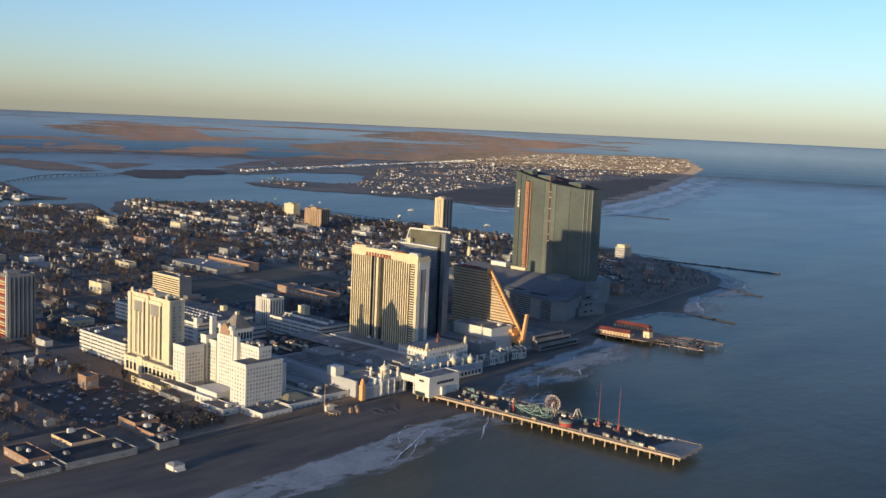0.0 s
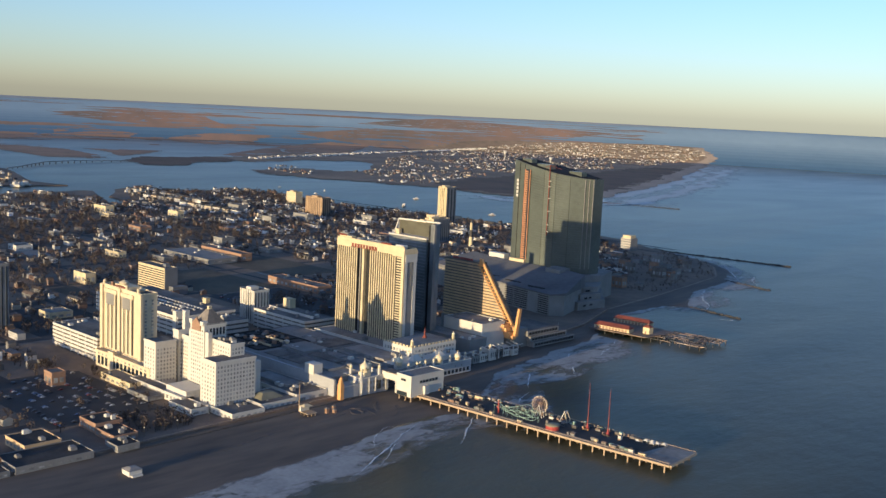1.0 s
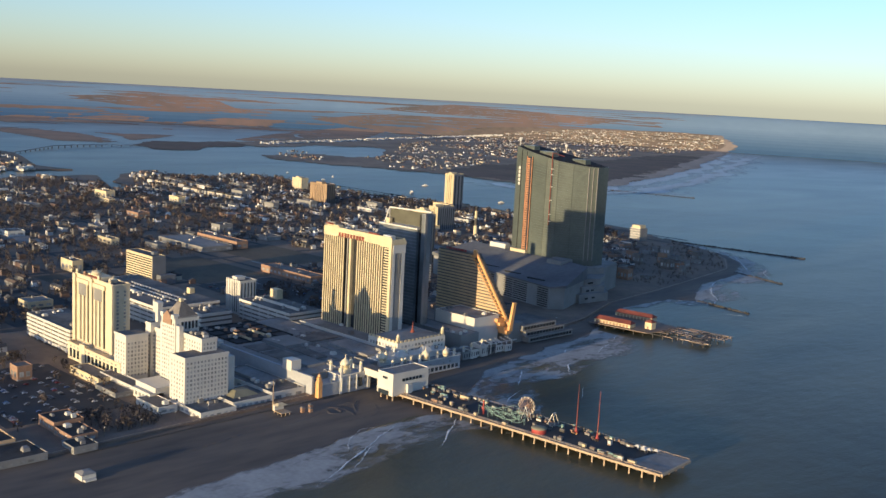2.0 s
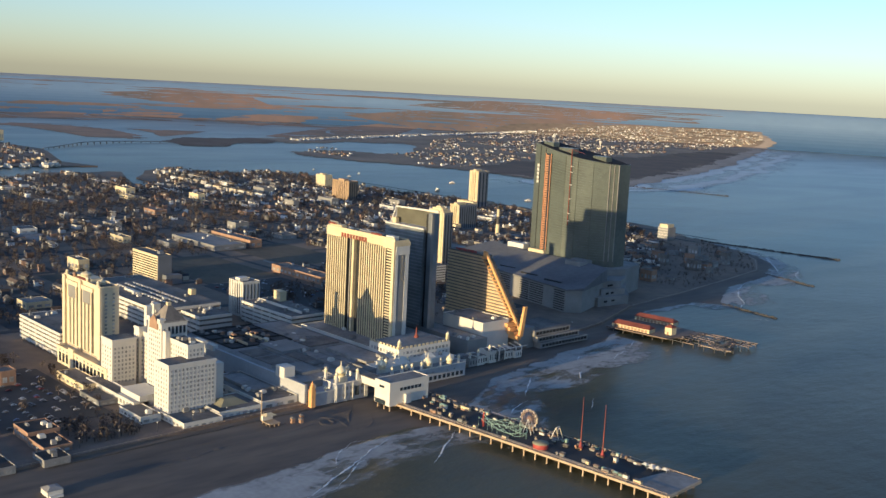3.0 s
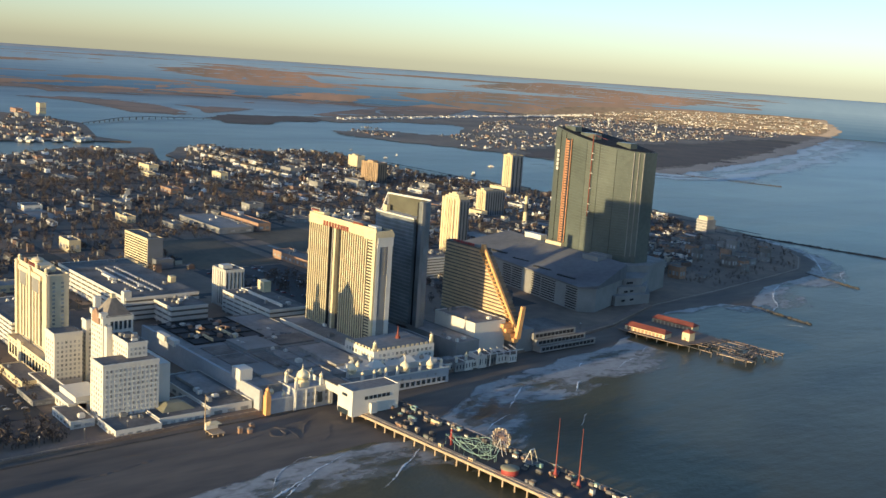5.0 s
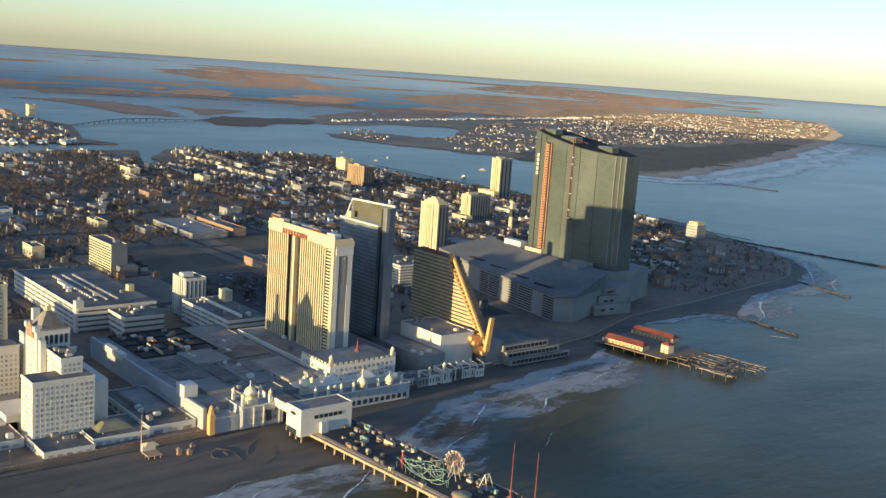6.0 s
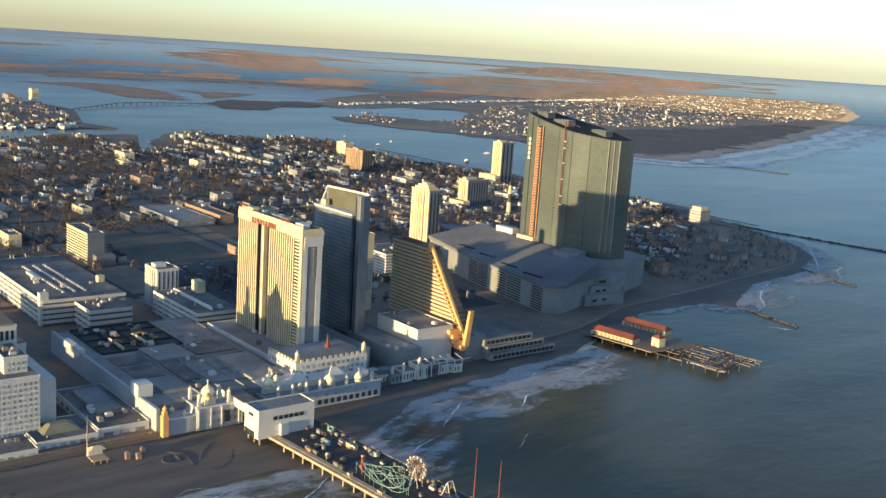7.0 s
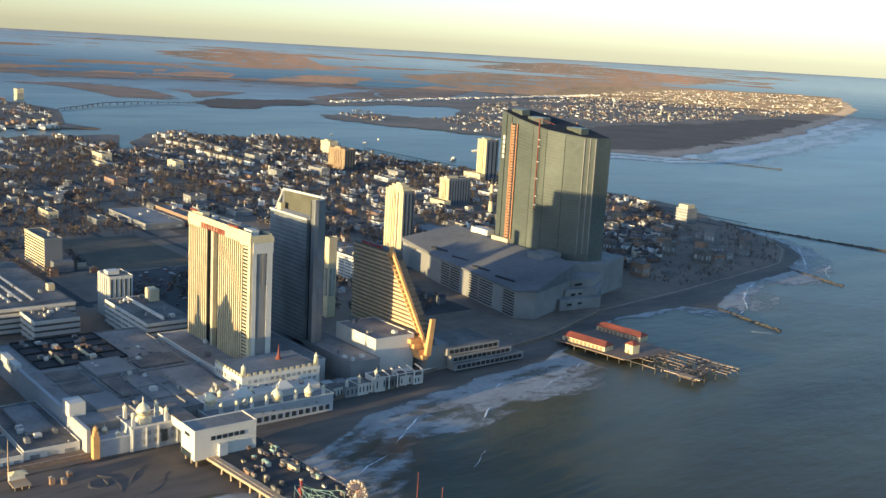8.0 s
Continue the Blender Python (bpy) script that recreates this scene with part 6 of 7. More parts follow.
def groin(a, b, n, w, seed):
    rnd = random.Random(seed)
    t = thing("groin", (0, 0, 0), "dark line of boulders running into the sea", "groin", "rock groins")
    for i in range(n):
        s = (i + 0.5) / n
        x, y = a[0] + (b[0] - a[0]) * s, a[1] + (b[1] - a[1]) * s
        bm = bmesh.new()
        bmesh.ops.create_icosphere(bm, subdivisions=1, radius=w * rnd.uniform(0.7, 1.25), matrix=pose(x + rnd.uniform(-1, 1), y + rnd.uniform(-1, 1), 0.2, rnd.uniform(0, 90), 0, rnd.uniform(0, 180)) @ Matrix.Diagonal((1.3, 1, 0.6, 1)))
        part("boulder", bm, STONE, t)


groin((-1150, 1876), (-870, 1921), 90, 2.6, 1)
groin((-762, 1374), (-675, 1358), 34, 2.2, 2)
groin((-862, 1652), (-763, 1624), 36, 2.2, 3)
groin((-1910, 2690), (-1620, 2773), 70, 2.4, 5)


def ruin():
    t = thing("seaside_block", (0, 0, 0), "lone pale concrete block near the point", "building")
    box("body", t, GREYWALL, -1168, -1146, 1797, 1822, 2.4, 27)
    box("top_storey", t, CREAM, -1166, -1148, 1799, 1818, 27, 33)
    bands("ledge", t, WHITE, -1168.6, -1145.4, 1796.4, 1797.2, [8, 13, 18, 23, 27], 0.8)
    windows_y(t, frange(-1167, -1147, 5), 1797, [5.5, 10.5, 15.5, 20.5], 2.4, 2.2)


ruin()


def lighthouse():
    t = thing("lighthouse", (-1352, 1555, 2.4), "slender cream lighthouse with a dark middle band", "lighthouse")
    for name, z0, z1, r0, r1, m in (("lower_shaft", 0, 18, 4.0, 3.4, CREAM), ("band", 18, 32, 3.4, 2.9, STONE), ("upper_shaft", 32, 46, 2.9, 2.4, CREAM)):
        bm = bmesh.new()
        lathe(bm, [(r0, z0), (r1, z1)], (0, 0, 0), 14)
        part(name, bm, m, t)
    bm = bmesh.new()
    lathe(bm, [(3.4, 46), (3.4, 47), (1.9, 47), (1.9, 50), (2.2, 50), (0.2, 53)], (0, 0, 0), 14)
    part("lantern_room", bm, STONE, t)


lighthouse()


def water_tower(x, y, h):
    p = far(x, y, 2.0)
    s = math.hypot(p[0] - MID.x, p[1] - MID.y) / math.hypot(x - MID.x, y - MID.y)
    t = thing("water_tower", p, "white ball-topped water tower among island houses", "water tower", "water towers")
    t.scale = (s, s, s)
    bm = bmesh.new()
    lathe(bm, [(3, 0), (2, 4), (2, h)], (0, 0, 0), 10)
    part("stem", bm, WHITE, t)
    bm = bmesh.new()
    lathe(bm, [(2, h), (7, h + 3), (9, h + 8), (7, h + 13), (0.1, h + 16)], (0, 0, 0), 14)
    part("tank", bm, WHITE, t)


water_tower(-3673, 4393, 30)
water_tower(-3250, 4250, 26)


def bay_bridge():
    t = thing("bridge", (0, 0, 0), "long low road bridge across the bay on many piers", "bridge")
    pts = [(-3345, 1530), (-3440, 1640), (-3544, 1745), (-3610, 1870), (-3640, 1980), (-3650, 2140)]
    hs = [4, 7, 9, 8, 6, 4]
    for (p, q, ha, hb) in zip(pts, pts[1:], hs, hs[1:]):
        bm = bmesh.new()
        add_beam(bm, (*p, ha), (*q, hb), 2.6)
        part("span", bm, GREYWALL, t)
        for s in (0.0, 0.25, 0.5, 0.75):
            x, y, z = p[0] + (q[0] - p[0]) * s, p[1] + (q[1] - p[1]) * s, ha + (hb - ha) * s
            bm = bmesh.new()
            add_box(bm, x - 1.2, x + 1.2, y - 1.2, y + 1.2, -2, z)
            part("pier", bm, STONE, t)


bay_bridge()


def boats():
    for x, y, s in ((-1985, 1990, 3.0), (-2130, 2180, 2.0), (-2420, 2080, 1.6), (-2560, 2020, 1.4), (-2350, 1990, 1.5), (-1735, 2060, 2.0)):
        t = thing("boat", (x, y, 0), "small white motor boat on the bay", "boat", "bay boats")
        t.rotation_euler = (0, 0, x * 0.7)
        t.scale = (s, s, s)
        bm = bmesh.new()
        v = [bm.verts.new(p) for p in ((-4, -1.3, 0), (2, -1.3, 0), (4.5, 0, 0.2), (2, 1.3, 0), (-4, 1.3, 0), (-4, -1.5, 1.2), (2, -1.5, 1.3), (5, 0, 1.6), (2, 1.5, 1.3), (-4, 1.5, 1.2))]
        bm.faces.new([v[i] for i in (5, 6, 7, 8, 9)])
        for i in range(5):
            bm.faces.new((v[i], v[(i + 1) % 5], v[5 + (i + 1) % 5], v[5 + i]))
        part("hull", bm, WHITE, t)
        box("cabin", t, WHITE, -2, 1, -1, 1, 1.2, 2.6)


boats()


# ---- streets, houses, trees and cars of the town ----
CLEAR = [(-1045, -700, 520, 880), (-1180, -940, 665, 830), (-890, -700, 780, 1060), (-1095, -815, 1125, 1405), (-1280, -1225, 785, 835), (-1195, -1150, 1215, 1260),
         (-1455, -1395, 1510, 1565), (-1695, -1645, 1795, 1835), (-1892, -1840, 1592, 1636), (-2145, -2100, 1724, 1764), (-1535, -1390, 980, 1085), (-1230, -1105, 965, 1010),
         (-1160, -1110, 505, 560), (-1380, -1120, 850, 970), (-1430, -1240, 970, 1140), (-1180, -1135, 1785, 1830), (-925, -700, 425, 530), (-770, -690, 320, 480), (-1365, -1340, 1545, 1570), (-930, -905, 960, 995)]


CHANNEL = [(-2300, 1370), (-2270, 1310), (-2350, 1330), (-2590, 1425), (-2610, 1400), (-2590, 1310), (-2610, 1250), (-2590, 1190), (-2510, 1090), (-2420, 985), (-2250, 800), (-2600, 750), (-2750, 1000), (-2780, 1130), (-2791, 1269), (-2770, 1340), (-2760, 1440), (-2500, 1480)]


def free(x, y, r=6):
    if x < -2200 and (within(CHANNEL, x, y) or within(CHANNEL, x + r, y) or within(CHANNEL, x - r, y)):
        return False
    return not any(a - r < x < b + r and c - r < y < d + r for a, b, c, d in CLEAR)


TOWN = [(-760, 250), (-760, 560), (-900, 900), (-880, 1060), (-1080, 1400), (-935, 1410), (-955, 1500), (-1040, 1650), (-1130, 1760), (-1340, 1930), (-1560, 1905), (-1740, 1905), (-1990, 1830), (-2260, 1850), (-2430, 1880), (-2510, 1790), (-2490, 1700), (-2650, 1605), (-2590, 1510), (-2420, 1400), (-2400, 1320), (-2600, 1280), (-2760, 1310), (-3000, 1400), (-3240, 1480), (-3560, 1480), (-3680, 1400), (-3300, 1150), (-3040, 1200), (-2700, 1000), (-2400, 700), (-1900, 420), (-1400, 250)]
AVENUES = [-790, -925, -1065, -1205, -1345, -1490, -1640, -1790, -1945, -2100, -2260, -2420, -2600]
STREETS = [260 + 66 * i for i in range(26)]


def build_roads():
    """Asphalt strips on the town's grid."""
    for k, x in enumerate(AVENUES):
        y1 = 1850 if x > -2200 else 1500
        if x > -1000:
            y1 = 520
        if x < -2350:
            y1 = 780
        box("road", None, ASPHALT, x - 6, x + 6, 200, y1, 2.3, 2.46)
        tagged(bpy.context.scene.objects["road" if k == 0 else "road.%03d" % k], "dark asphalt avenue between rows of houses", "road", kind="structure")


def build_streets():
    for y in STREETS:
        x1 = -790 if y < 520 else (-1050 if y < 1100 else -1110)
        o = box("street", None, ASPHALT, -2240, x1, y - 4, y + 4, 2.3, 2.44)
        tagged(o, "narrow asphalt side street of a grid", "street", kind="structure")


build_roads()
build_streets()


def house_parts(w, d, h, gable, ax):
    """Corner points and faces of one house: walls first, then roof; ax turns the ridge."""
    v = [(-w / 2, -d / 2, 0), (w / 2, -d / 2, 0), (w / 2, d / 2, 0), (-w / 2, d / 2, 0), (-w / 2, -d / 2, h), (w / 2, -d / 2, h), (w / 2, d / 2, h), (-w / 2, d / 2, h)]
    walls = [(0, 1, 5, 4), (1, 2, 6, 5), (2, 3, 7, 6), (3, 0, 4, 7)]
    if gable:
        if ax:
            v += [(0, -d / 2, h + gable), (0, d / 2, h + gable)]
            return v, walls + [(4, 5, 8), (6, 7, 9)], [(5, 6, 9, 8), (7, 4, 8, 9)]
        v += [(-w / 2, 0, h + gable), (w / 2, 0, h + gable)]
        return v, walls + [(5, 6, 9), (7, 4, 8)], [(4, 5, 9, 8), (6, 7, 8, 9)]
    return v, walls, [(4, 5, 6, 7)]


KINDS = [(5, 9, 4.6, 2.4, True), (5, 8, 5.4, 2.2, False), (6, 10, 4.4, 2.6, True), (8, 9, 6.5, 0, False), (22, 9, 6.5, 0, False), (26, 8, 5.2, 2.2, False), (13, 17, 6, 0, False), (6, 8, 7.5, 2.2, True)]


def build_houses():
    rnd = random.Random(12)
    spots = []
    for y in STREETS:
        for side in (-1, 1):
            x = -770.0
            while x > -3650:
                k = rnd.choices(range(8), (9, 8, 6, 3, 3, 2, 1.2, 5))[0]
                w = KINDS[k][0]
                x -= w / 2 + rnd.uniform(0.6, 3.5)
                yy = y + side * (13 + rnd.uniform(-2, 2)) + (side * 14 if rnd.random() < 0.22 else 0)
                if within(TOWN, x, yy) and free(x, yy, w / 2 + 3) and min(abs(x - a) for a in AVENUES) > 6 + w / 2 and (x > -2700 or rnd.random() < 0.3) and rnd.random() < (0.34 if x < -1300 or yy < 700 else 0.5) + 0.9 * wobble(x, yy, 0.007, 51) + (0.16 if yy > 1250 else 0):
                    spots.append((x, yy, k, rnd.uniform(0.85, 1.2), rnd.choices(range(4), (6, 3, 4, 7) if yy > 1250 else (3, 2, 5, 9))[0], rnd.choices(range(3), (3, 2, 4))[0]))
                x -= w / 2
    # near ones stand singly, sharing meshes
    spots.sort(key=lambda s: (s[0] + 700) ** 2 + (s[1] - 560) ** 2)
    shared = {}
    for x, y, k, s, c, r in spots[:240]:
        t = thing("house", (x, y, 2.4), ("white", "cream", "brick", "grey")[c] + " two-storey town house on a grid street", "house", "town houses")
        t.scale = (1, 1, s)
        if (k, c) not in shared:
            v, walls, roof = house_parts(*KINDS[k])
            a = link("body", v, walls, SIDINGS[c], t)
            rv = [v[i] for f in roof for i in f]
            lift = [(x2 * 1.05, y2 * 1.05, z2 + 0.15) for x2, y2, z2 in rv]
            n = len(roof[0])
            b = link("roof", lift, [tuple(range(i * n, i * n + n)) for i in range(len(roof))], ROOFS[r], t)
            w, d, h = KINDS[k][:3]
            ws = [(xx, -d / 2, zz) for xx in frange(-w / 2, w / 2, max(2, int(w / 3))) for zz in (2.0, 4.8)]
            wv, wf = [], []
            for xx, yy, zz in ws:
                m = len(wv)
                wv += [(xx - 0.6, yy - 0.06, zz - 0.8), (xx + 0.6, yy - 0.06, zz - 0.8), (xx + 0.6, yy - 0.06, zz + 0.8), (xx - 0.6, yy - 0.06, zz + 0.8)]
                wf.append((m, m + 1, m + 2, m + 3))
            e = link("window_row", wv, wf, WINDOW, t)
            shared[(k, c)] = (a.data, b.data, e.data)
        else:
            for nm, me in zip(("body", "roof", "window_row"), shared[(k, c)]):
                o = new(nm, me)
                o.parent = t
    # the rest is one sheet of small houses
    verts, faces, mi = [], [], []
    for x, y, k, s, c, r in spots[240:]:
        v, walls, roof = house_parts(*KINDS[k])
        m = len(verts)
        verts += [(x + a, y + b, 2.4 + z * s) for a, b, z in v]
        for f in walls:
            faces.append(tuple(m + i for i in f))
            mi.append(c)
        for f in roof:
            faces.append(tuple(m + i for i in f))
            mi.append(4 + r)
        if rnd.random() < 0.5:
            m = len(verts)
            w, d, h = KINDS[k][:3]
            for zz in (1.2, 4.0):
                verts += [(x - 0.36 * w, y - d / 2 - 0.08, 2.4 + zz * s), (x + 0.36 * w, y - d / 2 - 0.08, 2.4 + zz * s), (x + 0.36 * w, y - d / 2 - 0.08, 2.4 + (zz + 1.3) * s), (x - 0.36 * w, y - d / 2 - 0.08, 2.4 + (zz + 1.3) * s)]
                faces.append((m, m + 1, m + 2, m + 3))
                mi.append(7)
                m += 4
    o = link("town_houses", verts, faces, SIDINGS + ROOFS + [WINDOW])
    o.data.polygons.foreach_set("material_index", mi)
    tagged(o, "dense rows of small white and brick town houses", "houses", kind="stuff")
    return spots


def build_blocks():
    """Larger flat-roofed buildings, pale row houses by the bay and open lots; houses keep clear of them."""
    rnd = random.Random(64)
    for (xa, ya), (xb, yb), n in (((-2397, 1462), (-2250, 1484), 5), ((-2432, 1535), (-2180, 1512), 8), ((-2205, 1448), (-1975, 1460), 7), ((-2520, 1500), (-2560, 1590), 3)):
        for i in range(n):
            s = (i + 0.5) / n
            x, y = xa + (xb - xa) * s, ya + (yb - ya) * s
            t = thing("row_house", (x, y, 2.4), "pale terrace of joined houses with pitched roofs by the bay", "row house", "bayside row houses")
            w = 0.42 * abs(xb - xa) / n if abs(xb - xa) > 60 else 11
            box("body", t, SIDINGS[i % 2], -w, w, -5, 5, 0, 8)
            bm = bmesh.new()
            v = [bm.verts.new(p) for p in ((-w - 0.4, -5.5, 8), (w + 0.4, -5.5, 8), (w + 0.4, 5.5, 8), (-w - 0.4, 5.5, 8), (-w, 0, 11), (w, 0, 11))]
            for f in ((0, 1, 5, 4), (2, 3, 4, 5), (1, 2, 5), (3, 0, 4), (3, 2, 1, 0)):
                bm.faces.new([v[k] for k in f])
            part("roof", bm, ROOFS[i % 3], t)
            pieces("window", t, WINDOW, (1.6, 0.3, 1.6), [(xx, -5, z) for xx in frange(-w, w, 5) for z in (2.5, 5.8)])
            CLEAR.append((x - w - 4, x + w + 4, y - 9, y + 9))
    n = 0
    while n < 46:
        x, y = rnd.uniform(-2350, -1100), rnd.uniform(420, 1780)
        w, d, h = rnd.uniform(9, 26), rnd.uniform(6, 15), rnd.choice((5, 6, 7, 8, 9, 12, 15))
        if not within(TOWN, x, y) or not free(x, y, max(w, d) + 4):
            continue
        low_building("town_building", x - w, x + w, y - d, y + d, 2.4 + h, rnd.choice((GREYWALL, BRICK, BRICK, WHITE, GREYWALL, CREAM)), "flat-roofed low building among town houses", rnd.choice((FLATROOF, PALEROOF, FLATROOF)), 3, "building", 1, n)
        CLEAR.append((x - w - 3, x + w + 3, y - d - 3, y + d + 3))
        n += 1
    n = 0
    while n < 30:
        x, y = rnd.uniform(-2350, -1150), rnd.uniform(420, 1780)
        w, d = rnd.uniform(16, 48), rnd.uniform(12, 24)
        if not within(TOWN, x, y) or not free(x, y, 20):
            continue
        k = rnd.random()
        o = box("lot", None, GRASS if k < 0.5 else (ASPHALT if k < 0.75 else PALEROOF), x - w, x + w, y - d, y + d, 2.3, 2.55)
        tagged(o, "open winter lot between houses" if k < 0.5 else "paved parking lot between houses", "ground", kind="structure")
        CLEAR.append((x - w, x + w, y - d, y + d))
        n += 1


build_blocks()
HOUSES = build_houses()


def build_island_houses():
    """Close-set beach houses on the barrier island."""
    rnd = random.Random(5)
    verts, faces, mi = [], [], []
    strip = [(-3560, 2720), (-3250, 2480), (-2950, 2440), (-2640, 2560), (-2540, 2640), (-2700, 3020), (-2860, 3500), (-2900, 4100), (-3120, 4920), (-3560, 6250), (-4500, 7950), (-5300, 8700), (-5700, 7900), (-5500, 6700), (-4700, 5300), (-4000, 4000), (-3800, 3650), (-3350, 3200), (-3080, 2850), (-3240, 2660)]
    n = 0
    while n < 4200:
        x, y = rnd.uniform(-5700, -2500), rnd.uniform(2400, 8700)
        if not within(strip, x, y):
            continue
        d = math.hypot(x, y)
        if rnd.random() > min(1, (d / 5200) ** -0.7 if d > 5200 else 1) or wobble(x, y, 0.004, 21) < -0.15:
            continue
        x, y = round(x / 26) * 26 + rnd.uniform(-5, 5), y
        k = rnd.choices(range(8), (9, 8, 6, 4, 2, 1, 1, 5))[0]
        s = rnd.uniform(0.55, 0.95)
        c, r = rnd.choices(range(4), (3, 2, 4, 7))[0], rnd.randrange(3)
        v, walls, roof = house_parts(*KINDS[k])
        m = len(verts)
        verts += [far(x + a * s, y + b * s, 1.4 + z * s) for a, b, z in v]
        for f in walls:
            faces.append(tuple(m + i for i in f))
            mi.append(c)
        for f in roof:
            faces.append(tuple(m + i for i in f))
            mi.append(4 + r)
        n += 1
    # a thin line of houses along the back bay
    for i in range(420):
        s = rnd.random()
        x, y = -3800 - 900 * s + rnd.uniform(-30, 30), 2800 + 2600 * s + rnd.uniform(-30, 30)
        v, walls, roof = house_parts(*KINDS[rnd.randrange(8)])
        m = len(verts)
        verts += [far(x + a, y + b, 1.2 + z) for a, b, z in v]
        for f in walls + roof:
            faces.append(tuple(m + i for i in f))
            mi.append(0 if f in walls else 4)
    o = link("island_houses", verts, faces, SIDINGS + ROOFS)
    o.data.polygons.foreach_set("material_index", mi)
    tagged(o, "crowded pale beach houses on a barrier island", "houses", kind="stuff")


build_island_houses()


def tree_mesh(rnd, x, y, z, h, verts, faces):
    """A bare winter tree: a tapered trunk, limbs and many small twig clumps."""
    r = 0.035 * h
    m = len(verts)
    verts += [(x + r * a, y + r * b, z) for a, b in ((-1, -1), (1, -1), (1, 1), (-1, 1))] + [(x + 0.3 * r * a, y + 0.3 * r * b, z + 0.6 * h) for a, b in ((-1, -1), (1, -1), (1, 1), (-1, 1))]
    faces += [(m, m + 1, m + 5, m + 4), (m + 1, m + 2, m + 6, m + 5), (m + 2, m + 3, m + 7, m + 6), (m + 3, m, m + 4, m + 7)]
    for _ in range(5):
        a, e = rnd.uniform(0, 6.283), rnd.uniform(0.2, 0.4) * h
        m = len(verts)
        z0 = z + rnd.uniform(0.3, 0.5) * h
        verts += [(x - 0.3 * r, y, z0), (x + 0.3 * r, y, z0), (x + e * math.cos(a), y + e * math.sin(a), z0 + 0.35 * h)]
        faces.append((m, m + 1, m + 2))
    for _ in range(16):
        a, q = rnd.uniform(0, 6.283), rnd.random() ** 0.5 * 0.38 * h
        cx, cy, cz = x + q * math.cos(a), y + q * math.sin(a), z + h * rnd.uniform(0.42, 1.0) - 0.3 * q
        m = len(verts)
        for _ in range(4):
            s = 0.13 * h
            verts.append((cx + rnd.uniform(-s, s), cy + rnd.uniform(-s, s), cz + rnd.uniform(-s, s)))
        faces += [(m, m + 1, m + 2), (m, m + 2, m + 3), (m + 1, m + 3, m + 2)]


def build_trees():
    rnd = random.Random(31)
    # the nearest stand singly
    near = [(-720 - rnd.uniform(0, 10), 486 + 2.6 * i) for i in range(15)] + [(rnd.uniform(-930, -800), rnd.uniform(526, 534)) for _ in range(14)] + [(rnd.uniform(-920, -760), rnd.choice((428, 470, 512)) + rnd.uniform(-2, 2)) for _ in range(16)] + [(rnd.uniform(-765, -718), rnd.uniform(476, 528)) for _ in range(46)]
    for x, y in near:
        verts, faces = [], []
        tree_mesh(rnd, 0, 0, 0, rnd.uniform(6, 10), verts, faces)
        n = 9
        t = thing("tree", (x, y, 2.4), "bare brown winter street tree", "tree", "street trees")
        link("trunk", verts[:8 + 15], [f for f in faces if max(f) < 23], TREES, t)
        crown = [tuple(i - 23 for i in f) for f in faces if min(f) >= 23]
        link("crown", verts[23:], crown, TREES, t)
    verts, faces = [], []
    n = 0
    while n < 7000:
        x, y = rnd.uniform(-3650, -760), rnd.uniform(260, 1880)
        if not within(TOWN, x, y) or not free(x, y, 2):
            continue
        if -wobble(x, y, 0.007, 51) < rnd.uniform(-0.5, 0.3):
            continue
        if x < -2500 and rnd.random() < 0.6:
            continue
        tree_mesh(rnd, x, y, 2.4, rnd.uniform(6, 12) * (0.6 if x < -2500 else 1), verts, faces)
        n += 1
    # rough ground north of the tall tower, the point, and woods by the bay
    for _ in range(700):
        x, y = rnd.choice(((rnd.uniform(-1330, -900), rnd.uniform(1420, 1900)), (rnd.uniform(-2300, -1650), rnd.uniform(1700, 1830))))
        if within(TOWN, x, y) and free(x, y, 2):
            tree_mesh(rnd, x, y, 2.4, rnd.uniform(4, 9), verts, faces)
    for _ in range(1500):
        x, y = rnd.uniform(-1320, -850), rnd.uniform(1290, 1870)
        if x < shore(y) - 5 and free(x, y, 1) and wobble(x, y, 0.02, 71) > -0.25:
            tree_mesh(rnd, x, y, 2.4, rnd.uniform(3, 7), verts, faces)
    tagged(link("winter_trees", verts, faces, TREES), "bare brown winter trees among town houses", "trees", kind="stuff")


build_trees()


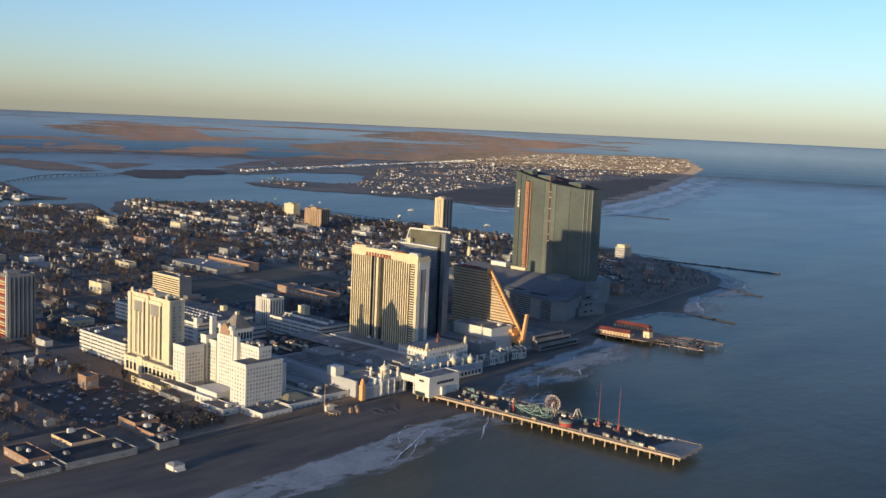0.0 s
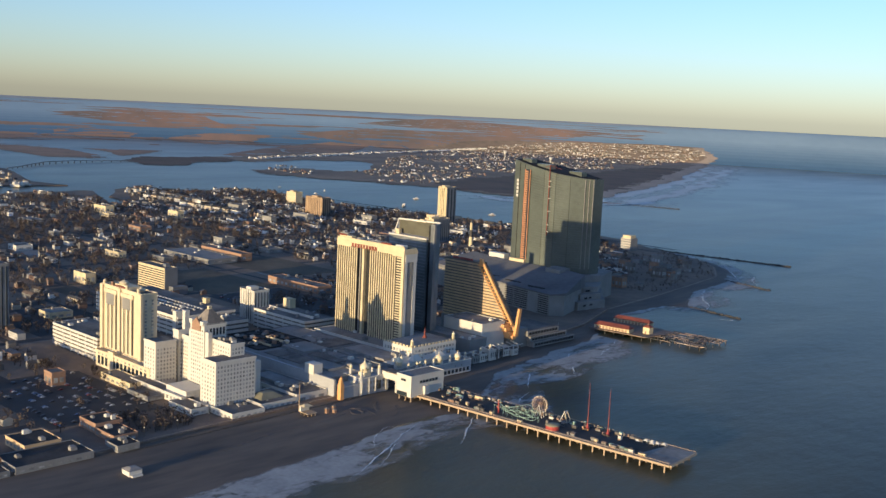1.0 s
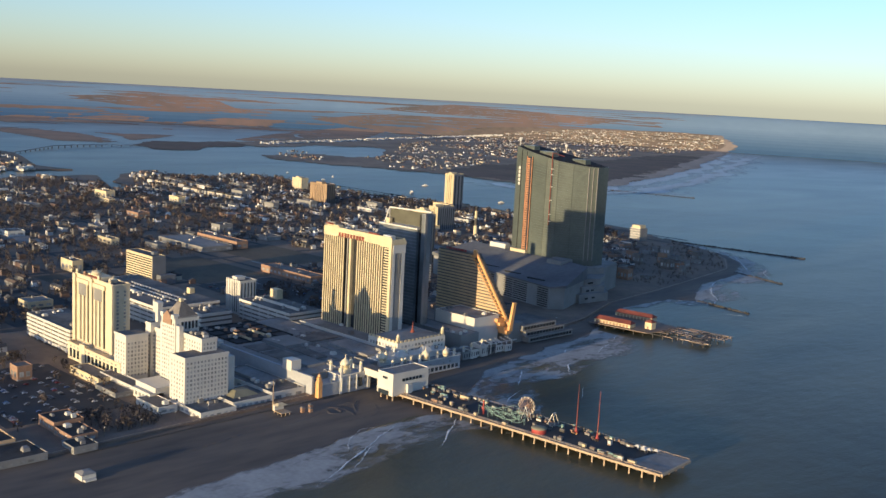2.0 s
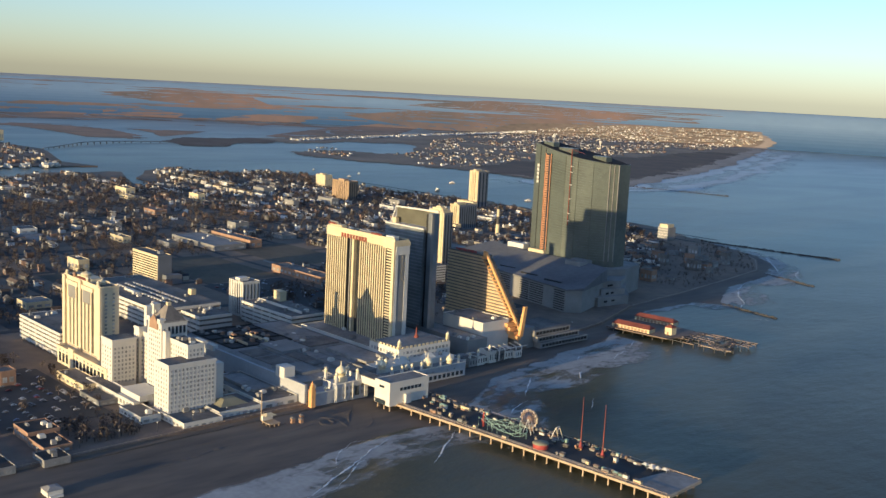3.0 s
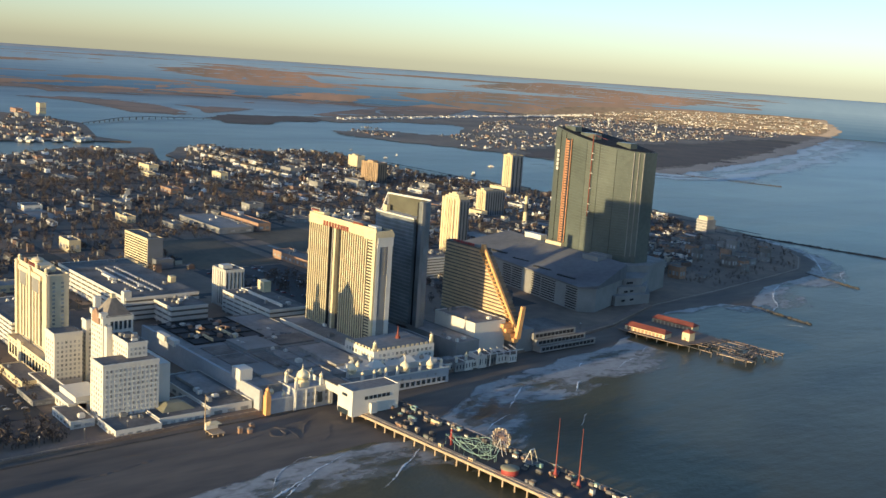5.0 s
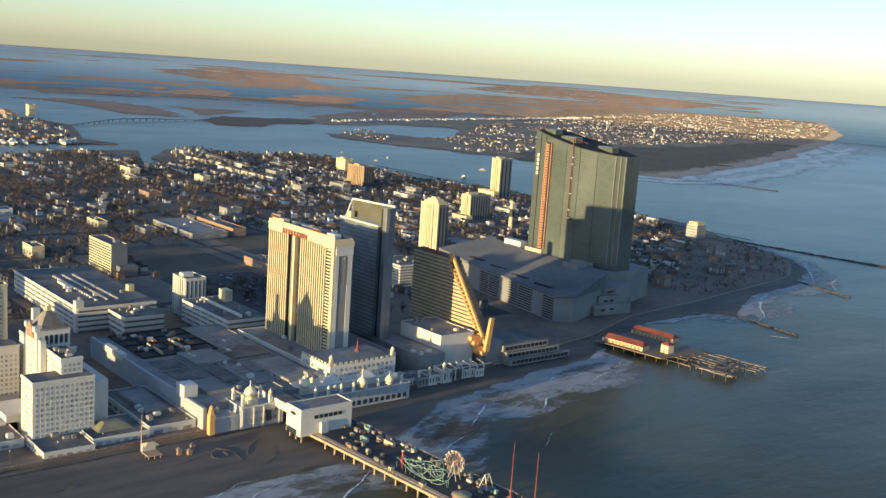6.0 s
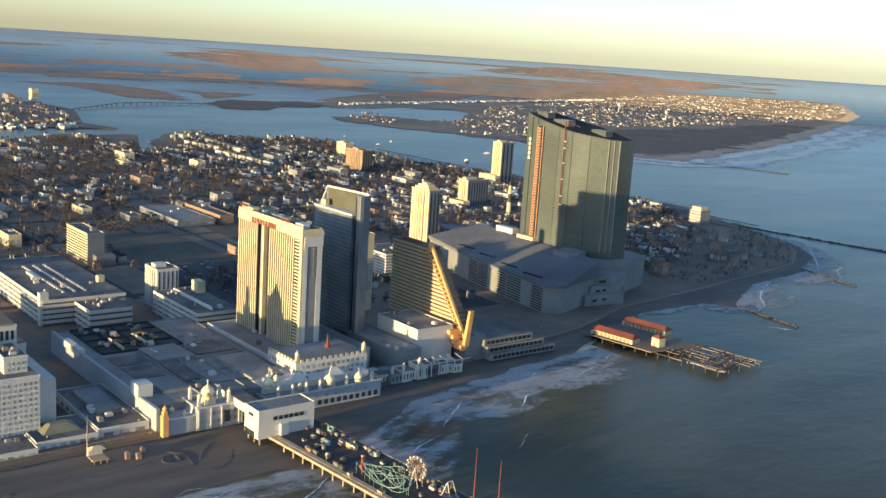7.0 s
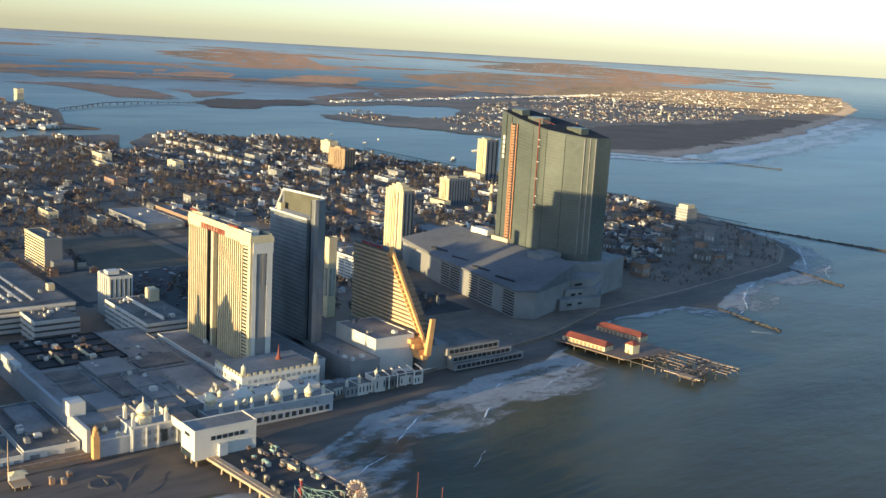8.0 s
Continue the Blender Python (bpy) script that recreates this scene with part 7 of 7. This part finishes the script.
def build_lots():
    """Car parks and bare ground between the big buildings."""
    for x0, x1, y0, y1, m, lab in ((-924, -772, 424, 526, ASPHALT, "dark asphalt car park with worn bays"), (-1375, -1186, 852, 965, GRASS, "empty dull-green field between streets"), (-1425, -1245, 1020, 1130, GRASS, "vacant winter lot with thin grass"),
                                   (-1180, -950, 840, 960, ASPHALT, "broad asphalt lot behind the hotels"), (-1080, -880, 1062, 1120, ASPHALT, "shaded asphalt lot beside a car park"), (-1330, -1110, 1430, 1560, GRASS, "vacant lot north of a glass tower"),
                                   (-1290, -1130, 1600, 1740, GRASS, "rough grass near the point"), (-1220, -1060, 560, 664, ASPHALT, "asphalt lot behind a car park")):
        o = box("lot", None, m, x0, x1, y0, y1, 2.3, 2.52)
        tagged(o, lab, "ground", kind="structure")
    box("path", None, PALEROOF, -1300, -1180, 1010, 1014, 2.3, 2.6)
    tagged(scene.objects["path"], "pale concrete strip across a vacant lot", "path", kind="structure")
    # low buildings north of the tall tower, dark colours standing for its shade
    rnd = random.Random(8)
    for i in range(105):
        x, y = rnd.uniform(-1290, -860), rnd.uniform(1405, 1760)
        w, d = rnd.uniform(3, 10), rnd.uniform(3, 8)
        if x > shore(y) - 40:
            continue
        low_building("shore_house", x - w, x + w, y - d, y + d, rnd.choice((6, 7, 8, 9, 10, 12, 18)), rnd.choice((GREYWALL, BRICK, GREYWALL, FLATROOF)), "low house in dark colours that stand for the tower's shade", FLATROOF, 3, "house", 0, i)


build_lots()


def shore_scrub():
    """Dark rough ground behind the northern beach, and the sandy track along its edge."""
    ys = [1130, 1246, 1398, 1521, 1663, 1761, 1827]
    prism("rough_ground", None, EARTH, [(shore(y) - 4, y) for y in ys] + [(-1120, 1840), (-1130, 1560), (-890, 1400), (-800, 1135)], 2.3, 2.62)
    tagged(scene.objects["rough_ground"], "dark scrubby ground behind the northern beach", "ground", kind="structure")
    verts = [(shore(y) + d + 1.5 * wobble(0, y, 0.03, 2), y, 2.75) for y in range(1130, 1830, 10) for d in (-2.6 - 1.2 * wobble(3, y, 0.05, 6), -0.6)]
    n = len(verts) // 2
    tagged(link("sandy_track", verts, [(2 * i, 2 * i + 1, 2 * i + 3, 2 * i + 2) for i in range(n - 1)], OUTERSAND), "pale timber walk and sandy track along a beach", "path", kind="structure")


shore_scrub()

PAINTS = [material("car_paint_" + n, c, 0.35, 0.2, vary=0.05, spec=0.5) for n, c in (("white", (0.42, 0.42, 0.42)), ("dark", (0.05, 0.05, 0.06)), ("silver", (0.25, 0.25, 0.26)), ("red", (0.16, 0.03, 0.03)), ("blue", (0.06, 0.10, 0.22)))]


def car(paint, label):
    t = thing("car", (0, 0, 2.55), label, "car", "parked cars")
    bm = bmesh.new()
    prof = [(-2.2, 0.35), (2.2, 0.35), (2.25, 0.8), (1.3, 0.95), (0.6, 1.45), (-1.2, 1.48), (-2.0, 0.98), (-2.25, 0.9)]
    a = [bm.verts.new((x, -0.88, z)) for x, z in prof]
    b = [bm.verts.new((x, 0.88, z)) for x, z in prof]
    bm.faces.new(a)
    bm.faces.new(b[::-1])
    for i in range(8):
        bm.faces.new((a[i], b[i], b[(i + 1) % 8], a[(i + 1) % 8]))
    bmesh.ops.recalc_face_normals(bm, faces=bm.faces)
    part("body", bm, paint, t)
    box("windscreen", t, DARKGLASS, -1.25, 0.75, -0.9, 0.9, 1.0, 1.36)
    me = None
    for x in (-1.4, 1.4):
        for y in (-0.8, 0.8):
            if me is None:
                bm = bmesh.new()
                lathe(bm, [(0.02, -0.1), (0.34, -0.1), (0.34, 0.1), (0.02, 0.1)], (0, 0, 0), 8)
                o = part("wheel", bm, STONE, t)
                me = o.data
            else:
                o = new("wheel", me)
                o.parent = t
            o.location, o.rotation_euler = (x, y, 0.34), (radians(90), 0, 0)
    return t


def build_cars():
    rnd = random.Random(77)
    bases = [car(p, n + " car parked in a marked bay") for p, n in zip(PAINTS, ("white", "dark", "silver", "red", "blue"))]
    for i, b in enumerate(bases):
        b.location = (-800 + 6 * i, 434, 2.55)
    n = 0
    for row in range(8):
        y = 437 + 11.5 * row
        for i in range(44):
            x = -918 + 3.3 * i
            if rnd.random() < 0.34 and x < -770:
                copy_thing(rnd.choices(bases, (5, 4, 5, 1, 2))[0], pose(x, y + rnd.uniform(-0.3, 0.3), 2.55, 0, 0, 90 + rnd.choice((0, 180)) + rnd.uniform(-2, 2)))
                n += 1
    for _ in range(90):
        x, y = rnd.uniform(-1170, -960), rnd.choice((850, 862, 880, 892, 915, 927, 945)) + rnd.uniform(-0.4, 0.4)
        copy_thing(rnd.choice(bases), pose(x, y, 2.55, 0, 0, 90 + rnd.uniform(-3, 3)))


build_cars()


def marina():
    """White boats moored along the channel's far bank, and low sheds behind."""
    rnd = random.Random(15)
    base = scene.objects["boat"]
    for i in range(22):
        s = rnd.random()
        x, y = -2752 - 30 * s + rnd.uniform(-6, 14), 1010 + 330 * s
        copy_thing(base, pose(x, y, 0, 0, 0, rnd.uniform(-12, 12)) @ Matrix.Scale(rnd.uniform(1.1, 1.7), 4))
    for i in range(18):
        s = (i + 0.5) / 18
        x, y = -2815 - 40 * s - rnd.uniform(0, 60), 1000 + 380 * s
        low_building("marina_shed", x - 10, x + 10, y - 6, y + 6, rnd.choice((7, 8, 10)), rnd.choice((BRICK, BRICK, GREYWALL, FLATROOF, CREAM)), "low waterside shed by a marina", FLATROOF, 0, "shed", 0, i)


marina()


def far_block():
    for x, y, w, h, m in ((-3722, 1512, 34, 40, CREAM), (-3800, 1450, 60, 16, BRICK), (-3690, 1440, 50, 12, BRICK), (-3600, 1400, 40, 14, GREYWALL)):
        low_building("waterside_block", x, x + w, y, y + 22, h, m, "distant waterside building beyond the marina", FLATROOF, 5, "building", 0, int(w))


far_block()


# ---- bring the plan to metres ----
for ob in list(scene.objects):
    if ob.parent is None and ob.type in {"MESH", "EMPTY"}:
        ob.matrix_basis = Matrix.Scale(UNIT, 4) @ ob.matrix_basis
